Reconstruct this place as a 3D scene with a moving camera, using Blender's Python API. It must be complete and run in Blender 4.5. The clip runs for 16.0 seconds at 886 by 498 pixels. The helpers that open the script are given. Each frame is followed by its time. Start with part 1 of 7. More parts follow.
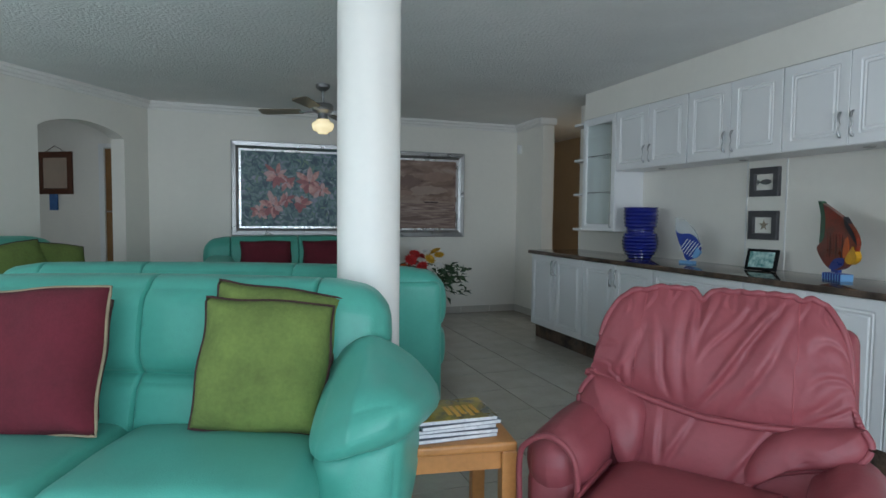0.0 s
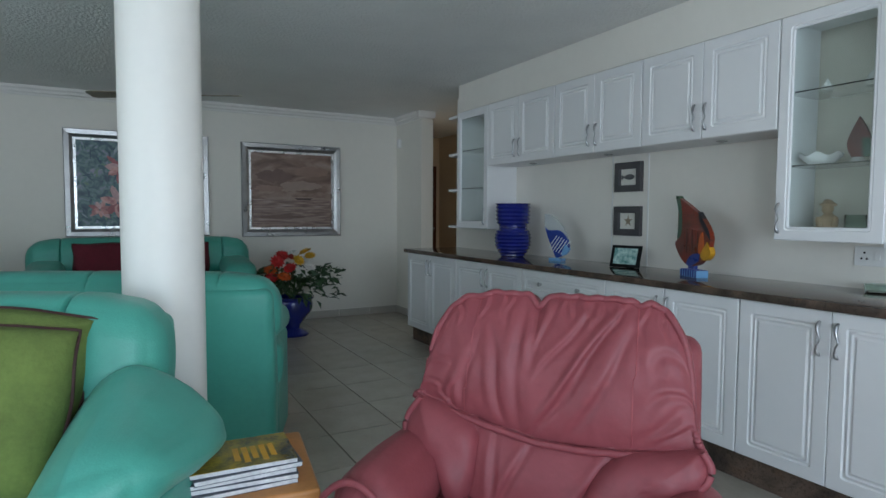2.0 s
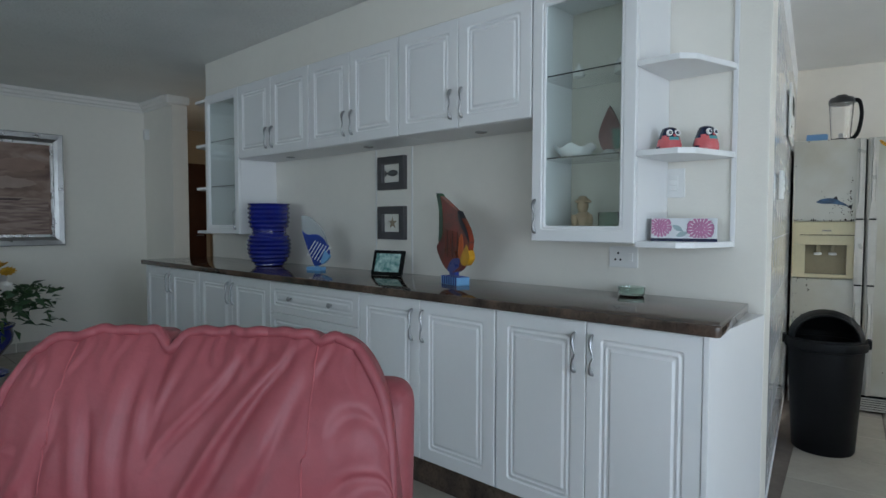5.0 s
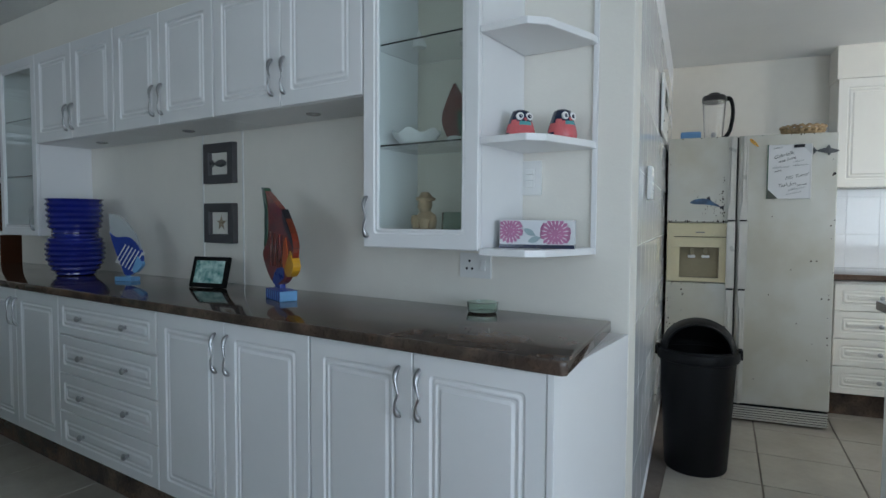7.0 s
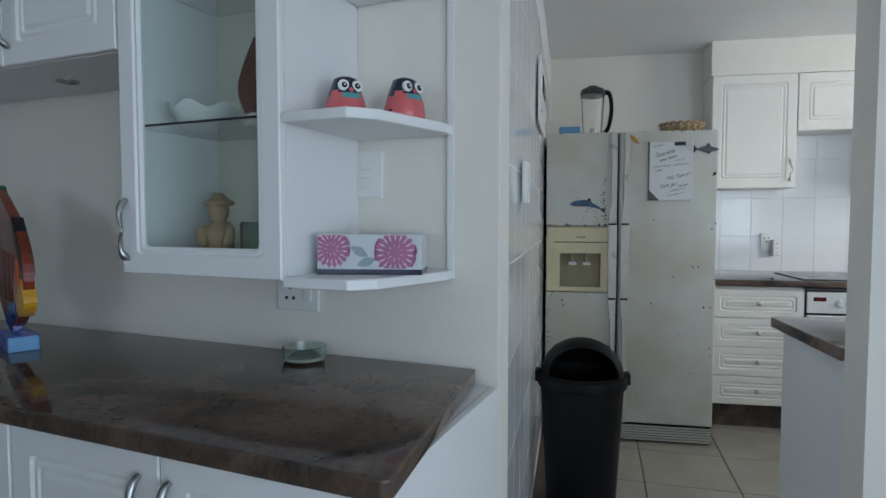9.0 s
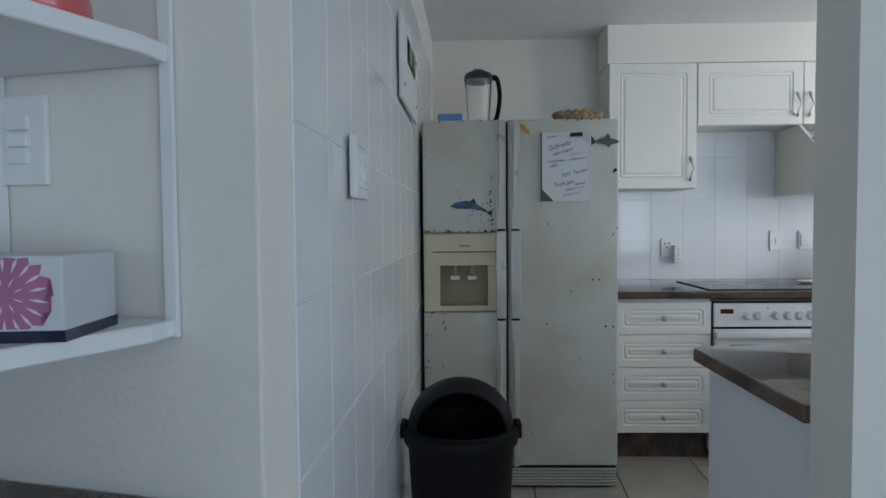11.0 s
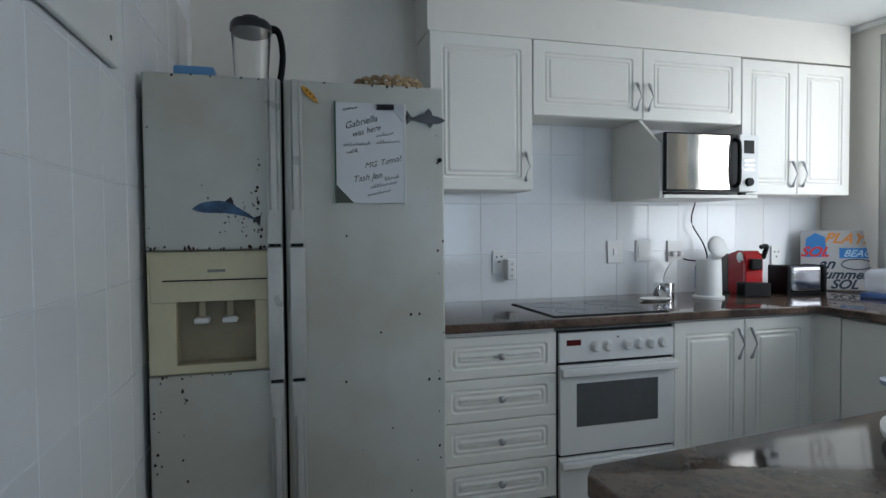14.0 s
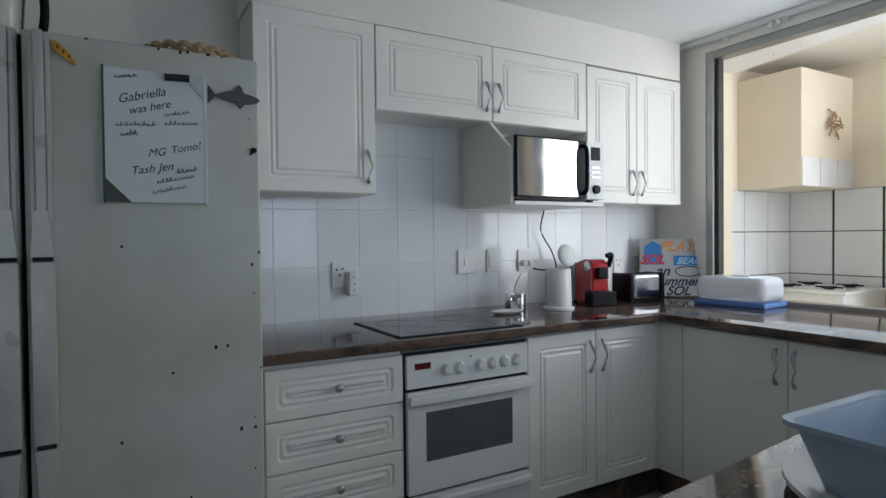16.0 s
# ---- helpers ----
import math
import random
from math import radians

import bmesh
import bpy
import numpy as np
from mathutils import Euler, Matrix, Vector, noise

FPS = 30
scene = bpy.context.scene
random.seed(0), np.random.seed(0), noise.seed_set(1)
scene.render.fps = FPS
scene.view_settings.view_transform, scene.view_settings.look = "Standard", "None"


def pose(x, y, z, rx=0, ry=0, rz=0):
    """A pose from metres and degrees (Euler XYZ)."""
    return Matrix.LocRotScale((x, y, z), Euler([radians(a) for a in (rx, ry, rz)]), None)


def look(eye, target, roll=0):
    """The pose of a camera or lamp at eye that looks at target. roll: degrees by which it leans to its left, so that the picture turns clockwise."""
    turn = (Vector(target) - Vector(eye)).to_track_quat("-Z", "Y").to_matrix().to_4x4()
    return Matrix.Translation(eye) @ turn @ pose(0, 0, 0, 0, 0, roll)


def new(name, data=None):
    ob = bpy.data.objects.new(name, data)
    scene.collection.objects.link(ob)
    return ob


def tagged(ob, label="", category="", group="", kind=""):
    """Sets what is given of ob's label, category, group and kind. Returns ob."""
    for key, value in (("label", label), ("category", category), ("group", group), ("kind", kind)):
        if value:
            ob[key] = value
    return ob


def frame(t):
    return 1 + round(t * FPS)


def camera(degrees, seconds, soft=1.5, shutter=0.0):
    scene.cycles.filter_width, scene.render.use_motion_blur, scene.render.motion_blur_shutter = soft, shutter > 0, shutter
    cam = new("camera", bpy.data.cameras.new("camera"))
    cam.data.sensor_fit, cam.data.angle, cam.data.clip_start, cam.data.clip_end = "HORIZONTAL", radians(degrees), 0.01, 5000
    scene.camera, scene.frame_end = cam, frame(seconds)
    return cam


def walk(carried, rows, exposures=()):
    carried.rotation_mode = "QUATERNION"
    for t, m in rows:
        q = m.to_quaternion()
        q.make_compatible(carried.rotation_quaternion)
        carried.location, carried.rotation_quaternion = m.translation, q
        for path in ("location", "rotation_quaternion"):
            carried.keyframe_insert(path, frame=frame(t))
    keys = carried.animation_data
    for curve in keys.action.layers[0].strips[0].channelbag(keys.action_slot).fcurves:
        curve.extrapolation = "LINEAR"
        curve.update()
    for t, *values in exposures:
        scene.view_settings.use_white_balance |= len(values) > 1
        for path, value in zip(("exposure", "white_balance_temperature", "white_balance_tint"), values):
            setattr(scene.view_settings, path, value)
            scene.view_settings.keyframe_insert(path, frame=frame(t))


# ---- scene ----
cam = camera(74.2, 16.0)
PATH = [
    (0, (0.495, 0.155, 1.244), (1.16, 2.037, 1.13), 0.6),
    (0.5, (0.639, 0.22, 1.233), (1.406, 2.063, 1.119), 0.6),
    (1, (0.741, 0.256, 1.233), (1.6, 2.058, 1.12), 0.6),
    (1.5, (0.828, 0.281, 1.243), (1.736, 2.059, 1.124), 0.3),
    (2, (0.909, 0.355, 1.241), (1.873, 2.103, 1.122), 0.3),
    (2.5, (0.994, 0.451, 1.238), (2.042, 2.15, 1.119), 0.2),
    (3, (1.066, 0.483, 1.232), (2.213, 2.118, 1.114), 0.3),
    (3.5, (1.217, 0.501, 1.226), (2.448, 2.073, 1.116), 0.5),
    (3.7, (1.231, 0.503, 1.233), (2.5, 2.044, 1.117), 0.2),
    (5.8, (1.802, 0.686, 1.193), (3.366, 1.929, 1.108), 0.5),
    (6, (1.849, 0.688, 1.204), (3.436, 1.901, 1.112), 0.5),
    (6.5, (2.003, 0.679, 1.216), (3.633, 1.833, 1.12), 0.4),
    (7, (2.11, 0.689, 1.219), (3.774, 1.794, 1.122), 0.3),
    (7.5, (2.247, 0.749, 1.231), (3.949, 1.795, 1.133), 0.3),
    (8, (2.373, 0.805, 1.241), (4.13, 1.756, 1.138), 0.2),
    (8.5, (2.497, 0.822, 1.238), (4.307, 1.667, 1.137), 0.1),
    (9, (2.671, 0.814, 1.254), (4.514, 1.585, 1.153), 0.0),
    (9.5, (2.825, 0.814, 1.247), (4.694, 1.52, 1.15), -0.1),
    (9.7, (2.887, 0.817, 1.245), (4.764, 1.499, 1.15), 0.1),
    (11.8, (3.565, 0.834, 1.258), (5.533, 1.179, 1.17), -0.6),
    (12, (3.615, 0.835, 1.262), (5.587, 1.161, 1.169), -0.4),
    (12.5, (3.786, 0.859, 1.274), (5.766, 1.129, 1.185), -0.4),
    (13, (3.943, 0.864, 1.279), (5.936, 1.009, 1.192), -0.3),
    (13.5, (4.068, 0.843, 1.268), (6.067, 0.832, 1.19), -0.4),
    (14, (4.217, 0.801, 1.271), (6.212, 0.675, 1.205), -0.5),
    (14.5, (4.313, 0.759, 1.272), (6.301, 0.549, 1.215), -0.5),
    (15, (4.386, 0.733, 1.277), (6.361, 0.423, 1.227), -0.5),
    (15.5, (4.477, 0.71, 1.271), (6.424, 0.255, 1.23), -0.6),
    (16, (4.541, 0.692, 1.266), (6.444, 0.076, 1.228), -0.6),
]
walk(cam, [(t, look(eye, target, roll)) for t, eye, target, roll in PATH], [(0, -0.06, 6150, 10), (2.5, -0.2, 6050, 10), (6, -0.37, 6000, 10), (8, -0.55, 5900, 10), (9.5, -0.72, 5800, 10), (12.5, -1.2, 5600, 10), (14, -1.27, 5600, 10), (16, -1.45, 5700, 10)])


# ---- light ----
KITCHEN_AXES = pose(0, 0, 0, 0, 0, 12)
world = bpy.data.worlds.new("sky")
scene.world = world
world.use_nodes = True
wn = world.node_tree.nodes
sky = wn.new("ShaderNodeTexSky")
sky.sky_type, sky.sun_disc = "NISHITA", False
sky.sun_elevation, sky.sun_rotation = radians(61), radians(211)
world.node_tree.links.new(sky.outputs[0], wn["Background"].inputs[0])
wn["Background"].inputs[1].default_value = 0.15


def lamp(name, kind, m, energy, colour=(1, 1, 1), size=None, angle=None):
    data = bpy.data.lights.new(name, kind)
    data.energy, data.color = energy, colour
    if size:
        data.shape, data.size, data.size_y = "RECTANGLE", size[0], size[1]
    if angle:
        data.angle = radians(angle)
    ob = new(name, data)
    ob.matrix_world = m
    return ob


lamp("sun", "SUN", look((0, 0, 0), (0.25, 0.42, -0.88)), 4.5, (1, 0.95, 0.87), angle=0.5)
# daylight of the glass balcony front behind the walker, and of the kitchen's far window
lamp("balcony_daylight", "AREA", look((0.6, -2.3, 1.25), (0.5, 4, 2.5)), 135, (0.76, 0.89, 1.0), (4.4, 1.5))
# west lamp added to brighten the far side; its window is assumed, unseen
lamp("west_fill_light", "AREA", look((-3.98, 1.6, 1.35), (2.0, 5.4, 1.9)), 72, (0.78, 0.90, 1.0), (3.0, 1.6))
lamp("hatch_daylight", "AREA", KITCHEN_AXES @ look((4.40, -2.2, 1.55), (7.0, -2.0, 1.3)), 12, (0.78, 0.90, 1.0), (1.8, 1.1))
lamp("window_daylight", "AREA", KITCHEN_AXES @ look((5.85, -3.36, 1.60), (5.75, 0.3, 1.75)), 13, (0.84, 0.95, 1.0), (1.6, 1.1))

# added fill light close to a solid wall; the hall's source is unknown
lamp("hall_fill_light", "AREA", look((5.27, 6.3, 1.5), (4.2, 6.9, 1.3)), 5, (1.0, 0.86, 0.66), (0.9, 1.1))

# ---- materials ----
_mats = {}


def material(name, colour, rough=0.5, metal=0.0, var=0.06, scale=8.0, bump=0.0, bump_scale=60.0, spec=0.5, coat=0.0, second=None, mix_scale=None, trans=0.0, ior=1.45, sheen=0.0, rough_var=0.08, rand=0.0, dist=0.01):
    """A surface with two scales of variation in colour, gloss variation and fine relief."""
    if name in _mats:
        return _mats[name]
    m = bpy.data.materials.new(name)
    m.use_nodes = True
    n, l = m.node_tree.nodes, m.node_tree.links
    b = n["Principled BSDF"]
    b.inputs["Roughness"].default_value = rough
    b.inputs["Metallic"].default_value = metal
    b.inputs["Specular IOR Level"].default_value = spec
    b.inputs["Coat Weight"].default_value = coat
    b.inputs["Coat Roughness"].default_value = 0.08
    b.inputs["Transmission Weight"].default_value = trans
    b.inputs["IOR"].default_value = ior
    b.inputs["Sheen Weight"].default_value = sheen
    co = n.new("ShaderNodeTexCoord")
    t1 = n.new("ShaderNodeTexNoise")
    t1.inputs["Scale"].default_value, t1.inputs["Detail"].default_value = mix_scale or scale, 6
    t2 = n.new("ShaderNodeTexNoise")
    t2.inputs["Scale"].default_value, t2.inputs["Detail"].default_value = scale * 9, 3
    l.new(co.outputs["Object"], t1.inputs["Vector"])
    l.new(co.outputs["Object"], t2.inputs["Vector"])
    add = n.new("ShaderNodeMath")
    add.operation = "MULTIPLY_ADD"
    l.new(t2.outputs[0], add.inputs[0])
    add.inputs[1].default_value = 0.4
    l.new(t1.outputs[0], add.inputs[2])
    ramp = n.new("ShaderNodeValToRGB")
    lo = second or tuple(c * (1 - var) for c in colour)
    hi = colour if second else tuple(min(c * (1 + var), 1) for c in colour)
    ramp.color_ramp.elements[0].position, ramp.color_ramp.elements[1].position = 0.45, 0.95
    ramp.color_ramp.elements[0].color = (*lo, 1)
    ramp.color_ramp.elements[1].color = (*hi, 1)
    l.new(add.outputs[0], ramp.inputs[0])
    out = ramp.outputs[0]
    if rand:
        info, hsv, mul = n.new("ShaderNodeObjectInfo"), n.new("ShaderNodeHueSaturation"), n.new("ShaderNodeMapRange")
        mul.inputs["To Min"].default_value, mul.inputs["To Max"].default_value = 1 - rand, 1 + rand
        l.new(info.outputs["Random"], mul.inputs["Value"])
        l.new(mul.outputs[0], hsv.inputs["Value"])
        l.new(out, hsv.inputs["Color"])
        out = hsv.outputs[0]
    l.new(out, b.inputs["Base Color"])
    if rough_var and trans == 0:
        rr = n.new("ShaderNodeMapRange")
        rr.inputs["To Min"].default_value, rr.inputs["To Max"].default_value = max(rough - rough_var, 0.02), min(rough + rough_var, 1)
        l.new(t1.outputs[0], rr.inputs["Value"])
        l.new(rr.outputs[0], b.inputs["Roughness"])
    if bump:
        t3 = n.new("ShaderNodeTexNoise")
        t3.inputs["Scale"].default_value, t3.inputs["Detail"].default_value = bump_scale, 4
        l.new(co.outputs["Object"], t3.inputs["Vector"])
        bp = n.new("ShaderNodeBump")
        bp.inputs["Strength"].default_value, bp.inputs["Distance"].default_value = bump, dist
        l.new(t3.outputs[0], bp.inputs["Height"])
        l.new(bp.outputs[0], b.inputs["Normal"])
    _mats[name] = m
    return m


WALL = material("cream_wall_paint", (0.80, 0.77, 0.70), 0.55, var=0.03, scale=2, bump=0.08, bump_scale=90)
CEIL = material("textured_ceiling", (0.84, 0.84, 0.82), 0.9, var=0.03, scale=3, bump=0.6, bump_scale=48, dist=0.02)
HALLWALL = material("hall_wall_paint", (0.66, 0.54, 0.38), 0.7, var=0.04, scale=2, bump=0.05)
CORNICE = material("plaster_cornice", (0.80, 0.78, 0.74), 0.6, var=0.03, scale=6, bump=0.1)
GROUT = material("floor_grout", (0.16, 0.13, 0.11), 0.9, var=0.2, scale=10, bump=0.2)
FTILE = material("cream_floor_tile", (0.41, 0.375, 0.32), 0.16, var=0.09, scale=5, rough_var=0.07, rand=0.05, bump=0.02, bump_scale=8)
WGROUT = material("wall_grout", (0.77, 0.78, 0.79), 0.8, var=0.08, scale=12)
WTILE = material("white_wall_tile", (0.80, 0.81, 0.82), 0.07, var=0.02, scale=4, rand=0.015, bump=0.015, bump_scale=14)
CAB = material("white_cabinet_foil", (0.80, 0.80, 0.80), 0.33, var=0.015, scale=3, bump=0.015, bump_scale=20)
# tan back panel, darkened further since less light falls inside
CABIN = material("dimmed_tan_cabinet_back", (0.58, 0.55, 0.47), 0.5, var=0.02, scale=3)
CREAMCAB = material("ivory_cabinet_foil", (0.82, 0.80, 0.74), 0.33, var=0.02, scale=3, bump=0.015, bump_scale=20)
STEEL = material("brushed_steel", (0.44, 0.44, 0.45), 0.33, 1.0, var=0.08, scale=20)
CHROME = material("chrome", (0.75, 0.75, 0.76), 0.08, 1.0, var=0.02, scale=20)
COLUMN = material("column_paint", (0.83, 0.81, 0.76), 0.45, var=0.025, scale=3, bump=0.04, bump_scale=25)
GREEN = material("mint_leather", (0.076, 0.350, 0.272), 0.40, var=0.08, scale=5, bump=0.12, bump_scale=180, sheen=0.05)
PINK = material("rose_leather", (0.250, 0.058, 0.068), 0.46, var=0.12, scale=5, bump=0.22, bump_scale=70, dist=0.004, spec=0.4)
PINKPIPE = material("rose_piping", (0.30, 0.06, 0.07), 0.45, var=0.1, scale=9)
PILLOWG = material("lime_suede", (0.135, 0.185, 0.045), 0.95, var=0.28, scale=7, bump=0.2, bump_scale=120)
MAROON = material("maroon_suede", (0.120, 0.014, 0.024), 0.95, var=0.2, scale=7, bump=0.2, bump_scale=120, sheen=0.0)
WOOD = material("honey_oak", (0.46, 0.20, 0.06), 0.38, var=0.2, scale=6, bump=0.05, bump_scale=40)
DARKWOOD = material("dark_door_wood", (0.09, 0.03, 0.015), 0.4, var=0.2, scale=6, bump=0.05)
GLASST = material("tinted_glass", (0.80, 0.86, 0.83), 0.02, trans=1.0, var=0.0, rough_var=0)
GLASS = material("clear_glass", (1, 1, 1), 0.02, trans=1.0, var=0.0, rough_var=0)
FRIDGEPANEL = material("yellowed_plastic", (0.66, 0.60, 0.40), 0.4, var=0.05, scale=6)
BLACKP = material("black_plastic", (0.0045, 0.0045, 0.005), 0.5, spec=0.22, var=0.15, scale=9, bump=0.06, bump_scale=150)
WHITEP = material("white_plastic", (0.78, 0.78, 0.76), 0.35, var=0.02, scale=5)
COBALT = material("cobalt_glaze", (0.012, 0.02, 0.20), 0.12, var=0.2, scale=9, bump=0.1, bump_scale=60, coat=0.4)
DARK = material("dark_void", (0.01, 0.01, 0.01), 0.8, var=0.1, scale=5)


def granite():
    """Polished brown granite: soft clouds, fine grain, rusty patches and a few dark veins."""
    m = bpy.data.materials.new("brown_granite")
    m.use_nodes = True
    n, l = m.node_tree.nodes, m.node_tree.links
    b = n["Principled BSDF"]
    b.inputs["Specular IOR Level"].default_value = 0.36
    co = n.new("ShaderNodeTexCoord")

    def noise_node(scale, detail, rough, warp):
        t = n.new("ShaderNodeTexNoise")
        t.inputs["Scale"].default_value, t.inputs["Detail"].default_value = scale, detail
        t.inputs["Roughness"].default_value, t.inputs["Distortion"].default_value = rough, warp
        l.new(co.outputs["Object"], t.inputs["Vector"])
        return t.outputs[0]

    def ramp(src, *stops):
        r = n.new("ShaderNodeValToRGB")
        e = r.color_ramp.elements
        e[0].position, e[0].color = stops[0][0], (*stops[0][1], 1)
        e[1].position, e[1].color = stops[-1][0], (*stops[-1][1], 1)
        for p, c in stops[1:-1]:
            e.new(p).color = (*c, 1)
        l.new(src, r.inputs[0])
        return r.outputs[0]

    def mix(kind, f, a, c):
        x = n.new("ShaderNodeMix")
        x.data_type, x.blend_type = "RGBA", kind
        if isinstance(f, float):
            x.inputs[0].default_value = f
        else:
            l.new(f, x.inputs[0])
        l.new(a, x.inputs[6])
        l.new(c, x.inputs[7])
        return x.outputs[2]

    clouds = ramp(noise_node(3.4, 7, 0.6, 0.8), (0.33, (0.034, 0.027, 0.024)), (0.48, (0.092, 0.065, 0.050)), (0.62, (0.165, 0.112, 0.084)), (0.75, (0.095, 0.076, 0.066)))
    rust = ramp(noise_node(5.5, 5, 0.6, 0.6), (0.56, (0, 0, 0)), (0.76, (1, 1, 1)))
    warm = ramp(noise_node(30, 4, 0.6, 0.2), (0.3, (0.10, 0.050, 0.030)), (0.7, (0.21, 0.125, 0.080)))
    grain = ramp(noise_node(85, 5, 0.7, 0.0), (0.34, (0.42, 0.42, 0.42)), (0.50, (1, 1, 1)), (0.70, (1.0, 1.0, 1.0)))
    vein = ramp(noise_node(6.5, 3, 0.5, 2.6), (0.494, (1, 1, 1)), (0.500, (0.16, 0.14, 0.13)), (0.506, (1, 1, 1)))
    gate = ramp(noise_node(3.1, 2, 0.5, 0.0), (0.52, (0, 0, 0)), (0.60, (1, 1, 1)))
    base = mix("MIX", rust, clouds, warm)
    base = mix("MULTIPLY", 0.75, base, grain)
    base = mix("MULTIPLY", gate, base, vein)
    l.new(base, b.inputs["Base Color"])
    rough = ramp(noise_node(9, 4, 0.6, 0.0), (0.3, (0.05, 0.05, 0.05)), (0.7, (0.10, 0.10, 0.10)))
    l.new(rough, b.inputs["Roughness"])
    return m


GRANITE = granite()

# ---- building helpers ----
LIVING = Matrix.Identity(4)
KITCHEN = KITCHEN_AXES


def thing(name, m, label, category, group="", kind=""):
    ob = new(name)
    ob.empty_display_size = 0.1
    ob.matrix_world = m
    return tagged(ob, label, category, group, kind)


def mesh_of(name, bm, mat, smooth=False):
    me = bpy.data.meshes.new(name)
    bmesh.ops.recalc_face_normals(bm, faces=bm.faces)
    bm.to_mesh(me)
    bm.free()
    for m in mat if isinstance(mat, (list, tuple)) else [mat]:
        me.materials.append(m)
    if smooth:
        for p in me.polygons:
            p.use_smooth = True
        me.set_sharp_from_angle(angle=radians(smooth if smooth is not True else 50))
    return me


def part(name, bm, mat, parent, label="", smooth=False, at=None):
    """One mesh under a thing or a part, in the thing's own coordinates."""
    ob = new(name, mesh_of(name, bm, mat, smooth))
    ob.parent = parent
    if at is not None:
        ob.matrix_basis = at
    return tagged(ob, label)


def solid(name, bm, mat, m, label, category, group="", kind="", smooth=False):
    """A thing or piece of the setting that is one mesh."""
    ob = new(name, mesh_of(name, bm, mat, smooth))
    ob.matrix_world = m
    return tagged(ob, label, category, group, kind)


def box(x0, x1, y0, y1, z0, z1, bevel=0.0, seg=2, bm=None):
    own = bm is None
    b = bmesh.new()
    v = [b.verts.new((x, y, z)) for x in (x0, x1) for y in (y0, y1) for z in (z0, z1)]
    for f in ((0, 1, 3, 2), (4, 6, 7, 5), (0, 4, 5, 1), (2, 3, 7, 6), (0, 2, 6, 4), (1, 5, 7, 3)):
        b.faces.new([v[i] for i in f])
    bmesh.ops.recalc_face_normals(b, faces=b.faces)
    if bevel:
        bmesh.ops.bevel(b, geom=b.edges[:], offset=bevel, segments=seg, profile=0.6, affect="EDGES")
    if own:
        return b
    join(bm, b)
    return bm


def join(bm, other, m=None):
    me = bpy.data.meshes.new("tmp")
    other.to_mesh(me)
    other.free()
    if m is not None:
        me.transform(m)
    bm.from_mesh(me)
    bpy.data.meshes.remove(me)
    return bm


def prism(points, z0, z1, bevel=0.0, seg=2):
    """An upright prism over a plan outline."""
    b = bmesh.new()
    lo = [b.verts.new((x, y, z0)) for x, y in points]
    hi = [b.verts.new((x, y, z1)) for x, y in points]
    b.faces.new(lo[::-1])
    b.faces.new(hi)
    for i in range(len(points)):
        k = (i + 1) % len(points)
        b.faces.new((lo[i], lo[k], hi[k], hi[i]))
    bmesh.ops.recalc_face_normals(b, faces=b.faces)
    if bevel:
        bmesh.ops.bevel(b, geom=b.edges[:], offset=bevel, segments=seg, profile=0.6, affect="EDGES")
    return b


def lathe(profile, n=32, cx=0.0, cy=0.0, bm=None):
    """A turned body from (radius, height) pairs."""
    b = bm or bmesh.new()
    rings = []
    for r, z in profile:
        rings.append([b.verts.new((cx + r * math.cos(2 * math.pi * i / n), cy + r * math.sin(2 * math.pi * i / n), z)) for i in range(n)] if r > 1e-5 else [b.verts.new((cx, cy, z))])
    for a, c in zip(rings, rings[1:]):
        for i in range(n):
            k = (i + 1) % n
            if len(a) == 1 and len(c) == 1:
                continue
            if len(a) == 1:
                b.faces.new((a[0], c[i], c[k]))
            elif len(c) == 1:
                b.faces.new((a[i], c[0], a[k]))
            else:
                b.faces.new((a[i], c[i], c[k], a[k]))
    return b


def tube(points, r, n=10, closed=False):
    """A round bar along a line of points; r may be a list."""
    b = bmesh.new()
    pts = [Vector(p) for p in points]
    rings = []
    up = Vector((0.13, 0.21, 0.97))
    for i, p in enumerate(pts):
        a = pts[i - 1] if i or closed else p
        c = pts[(i + 1) % len(pts)] if i < len(pts) - 1 or closed else p
        d = (c - a).normalized()
        s = d.cross(up)
        s = s.normalized() if s.length > 0.05 else d.cross(Vector((1, 0, 0))).normalized()
        w = s.cross(d)
        rad = r[i] if isinstance(r, (list, tuple)) else r
        rings.append([b.verts.new(p + rad * (math.cos(2 * math.pi * k / n) * s + math.sin(2 * math.pi * k / n) * w)) for k in range(n)])
    for i in range(len(rings) - (0 if closed else 1)):
        a, c = rings[i], rings[(i + 1) % len(rings)]
        for k in range(n):
            b.faces.new((a[k], a[(k + 1) % n], c[(k + 1) % n], c[k]))
    if not closed:
        b.faces.new(rings[0][::-1])
        b.faces.new(rings[-1])
    return b


def spline(points, n=8):
    """Points along a smooth line through the given ones."""
    pts = [Vector(p) for p in points]
    out = []
    for i in range(len(pts) - 1):
        p0, p1, p2, p3 = pts[max(i - 1, 0)], pts[i], pts[i + 1], pts[min(i + 2, len(pts) - 1)]
        for k in range(n):
            t = k / n
            out.append(0.5 * (2 * p1 + (p2 - p0) * t + (2 * p0 - 5 * p1 + 4 * p2 - p3) * t * t + (3 * p1 - p0 - 3 * p2 + p3) * t ** 3))
    return out + [pts[-1]]


# ---- setting ----
H = 2.42
XW, YW = 3.97, 7.12       # cabinet wall, picture wall
KV, KU, KWIN = 0.345, 7.17, -3.34   # kitchen: tiled wall, back wall, window wall


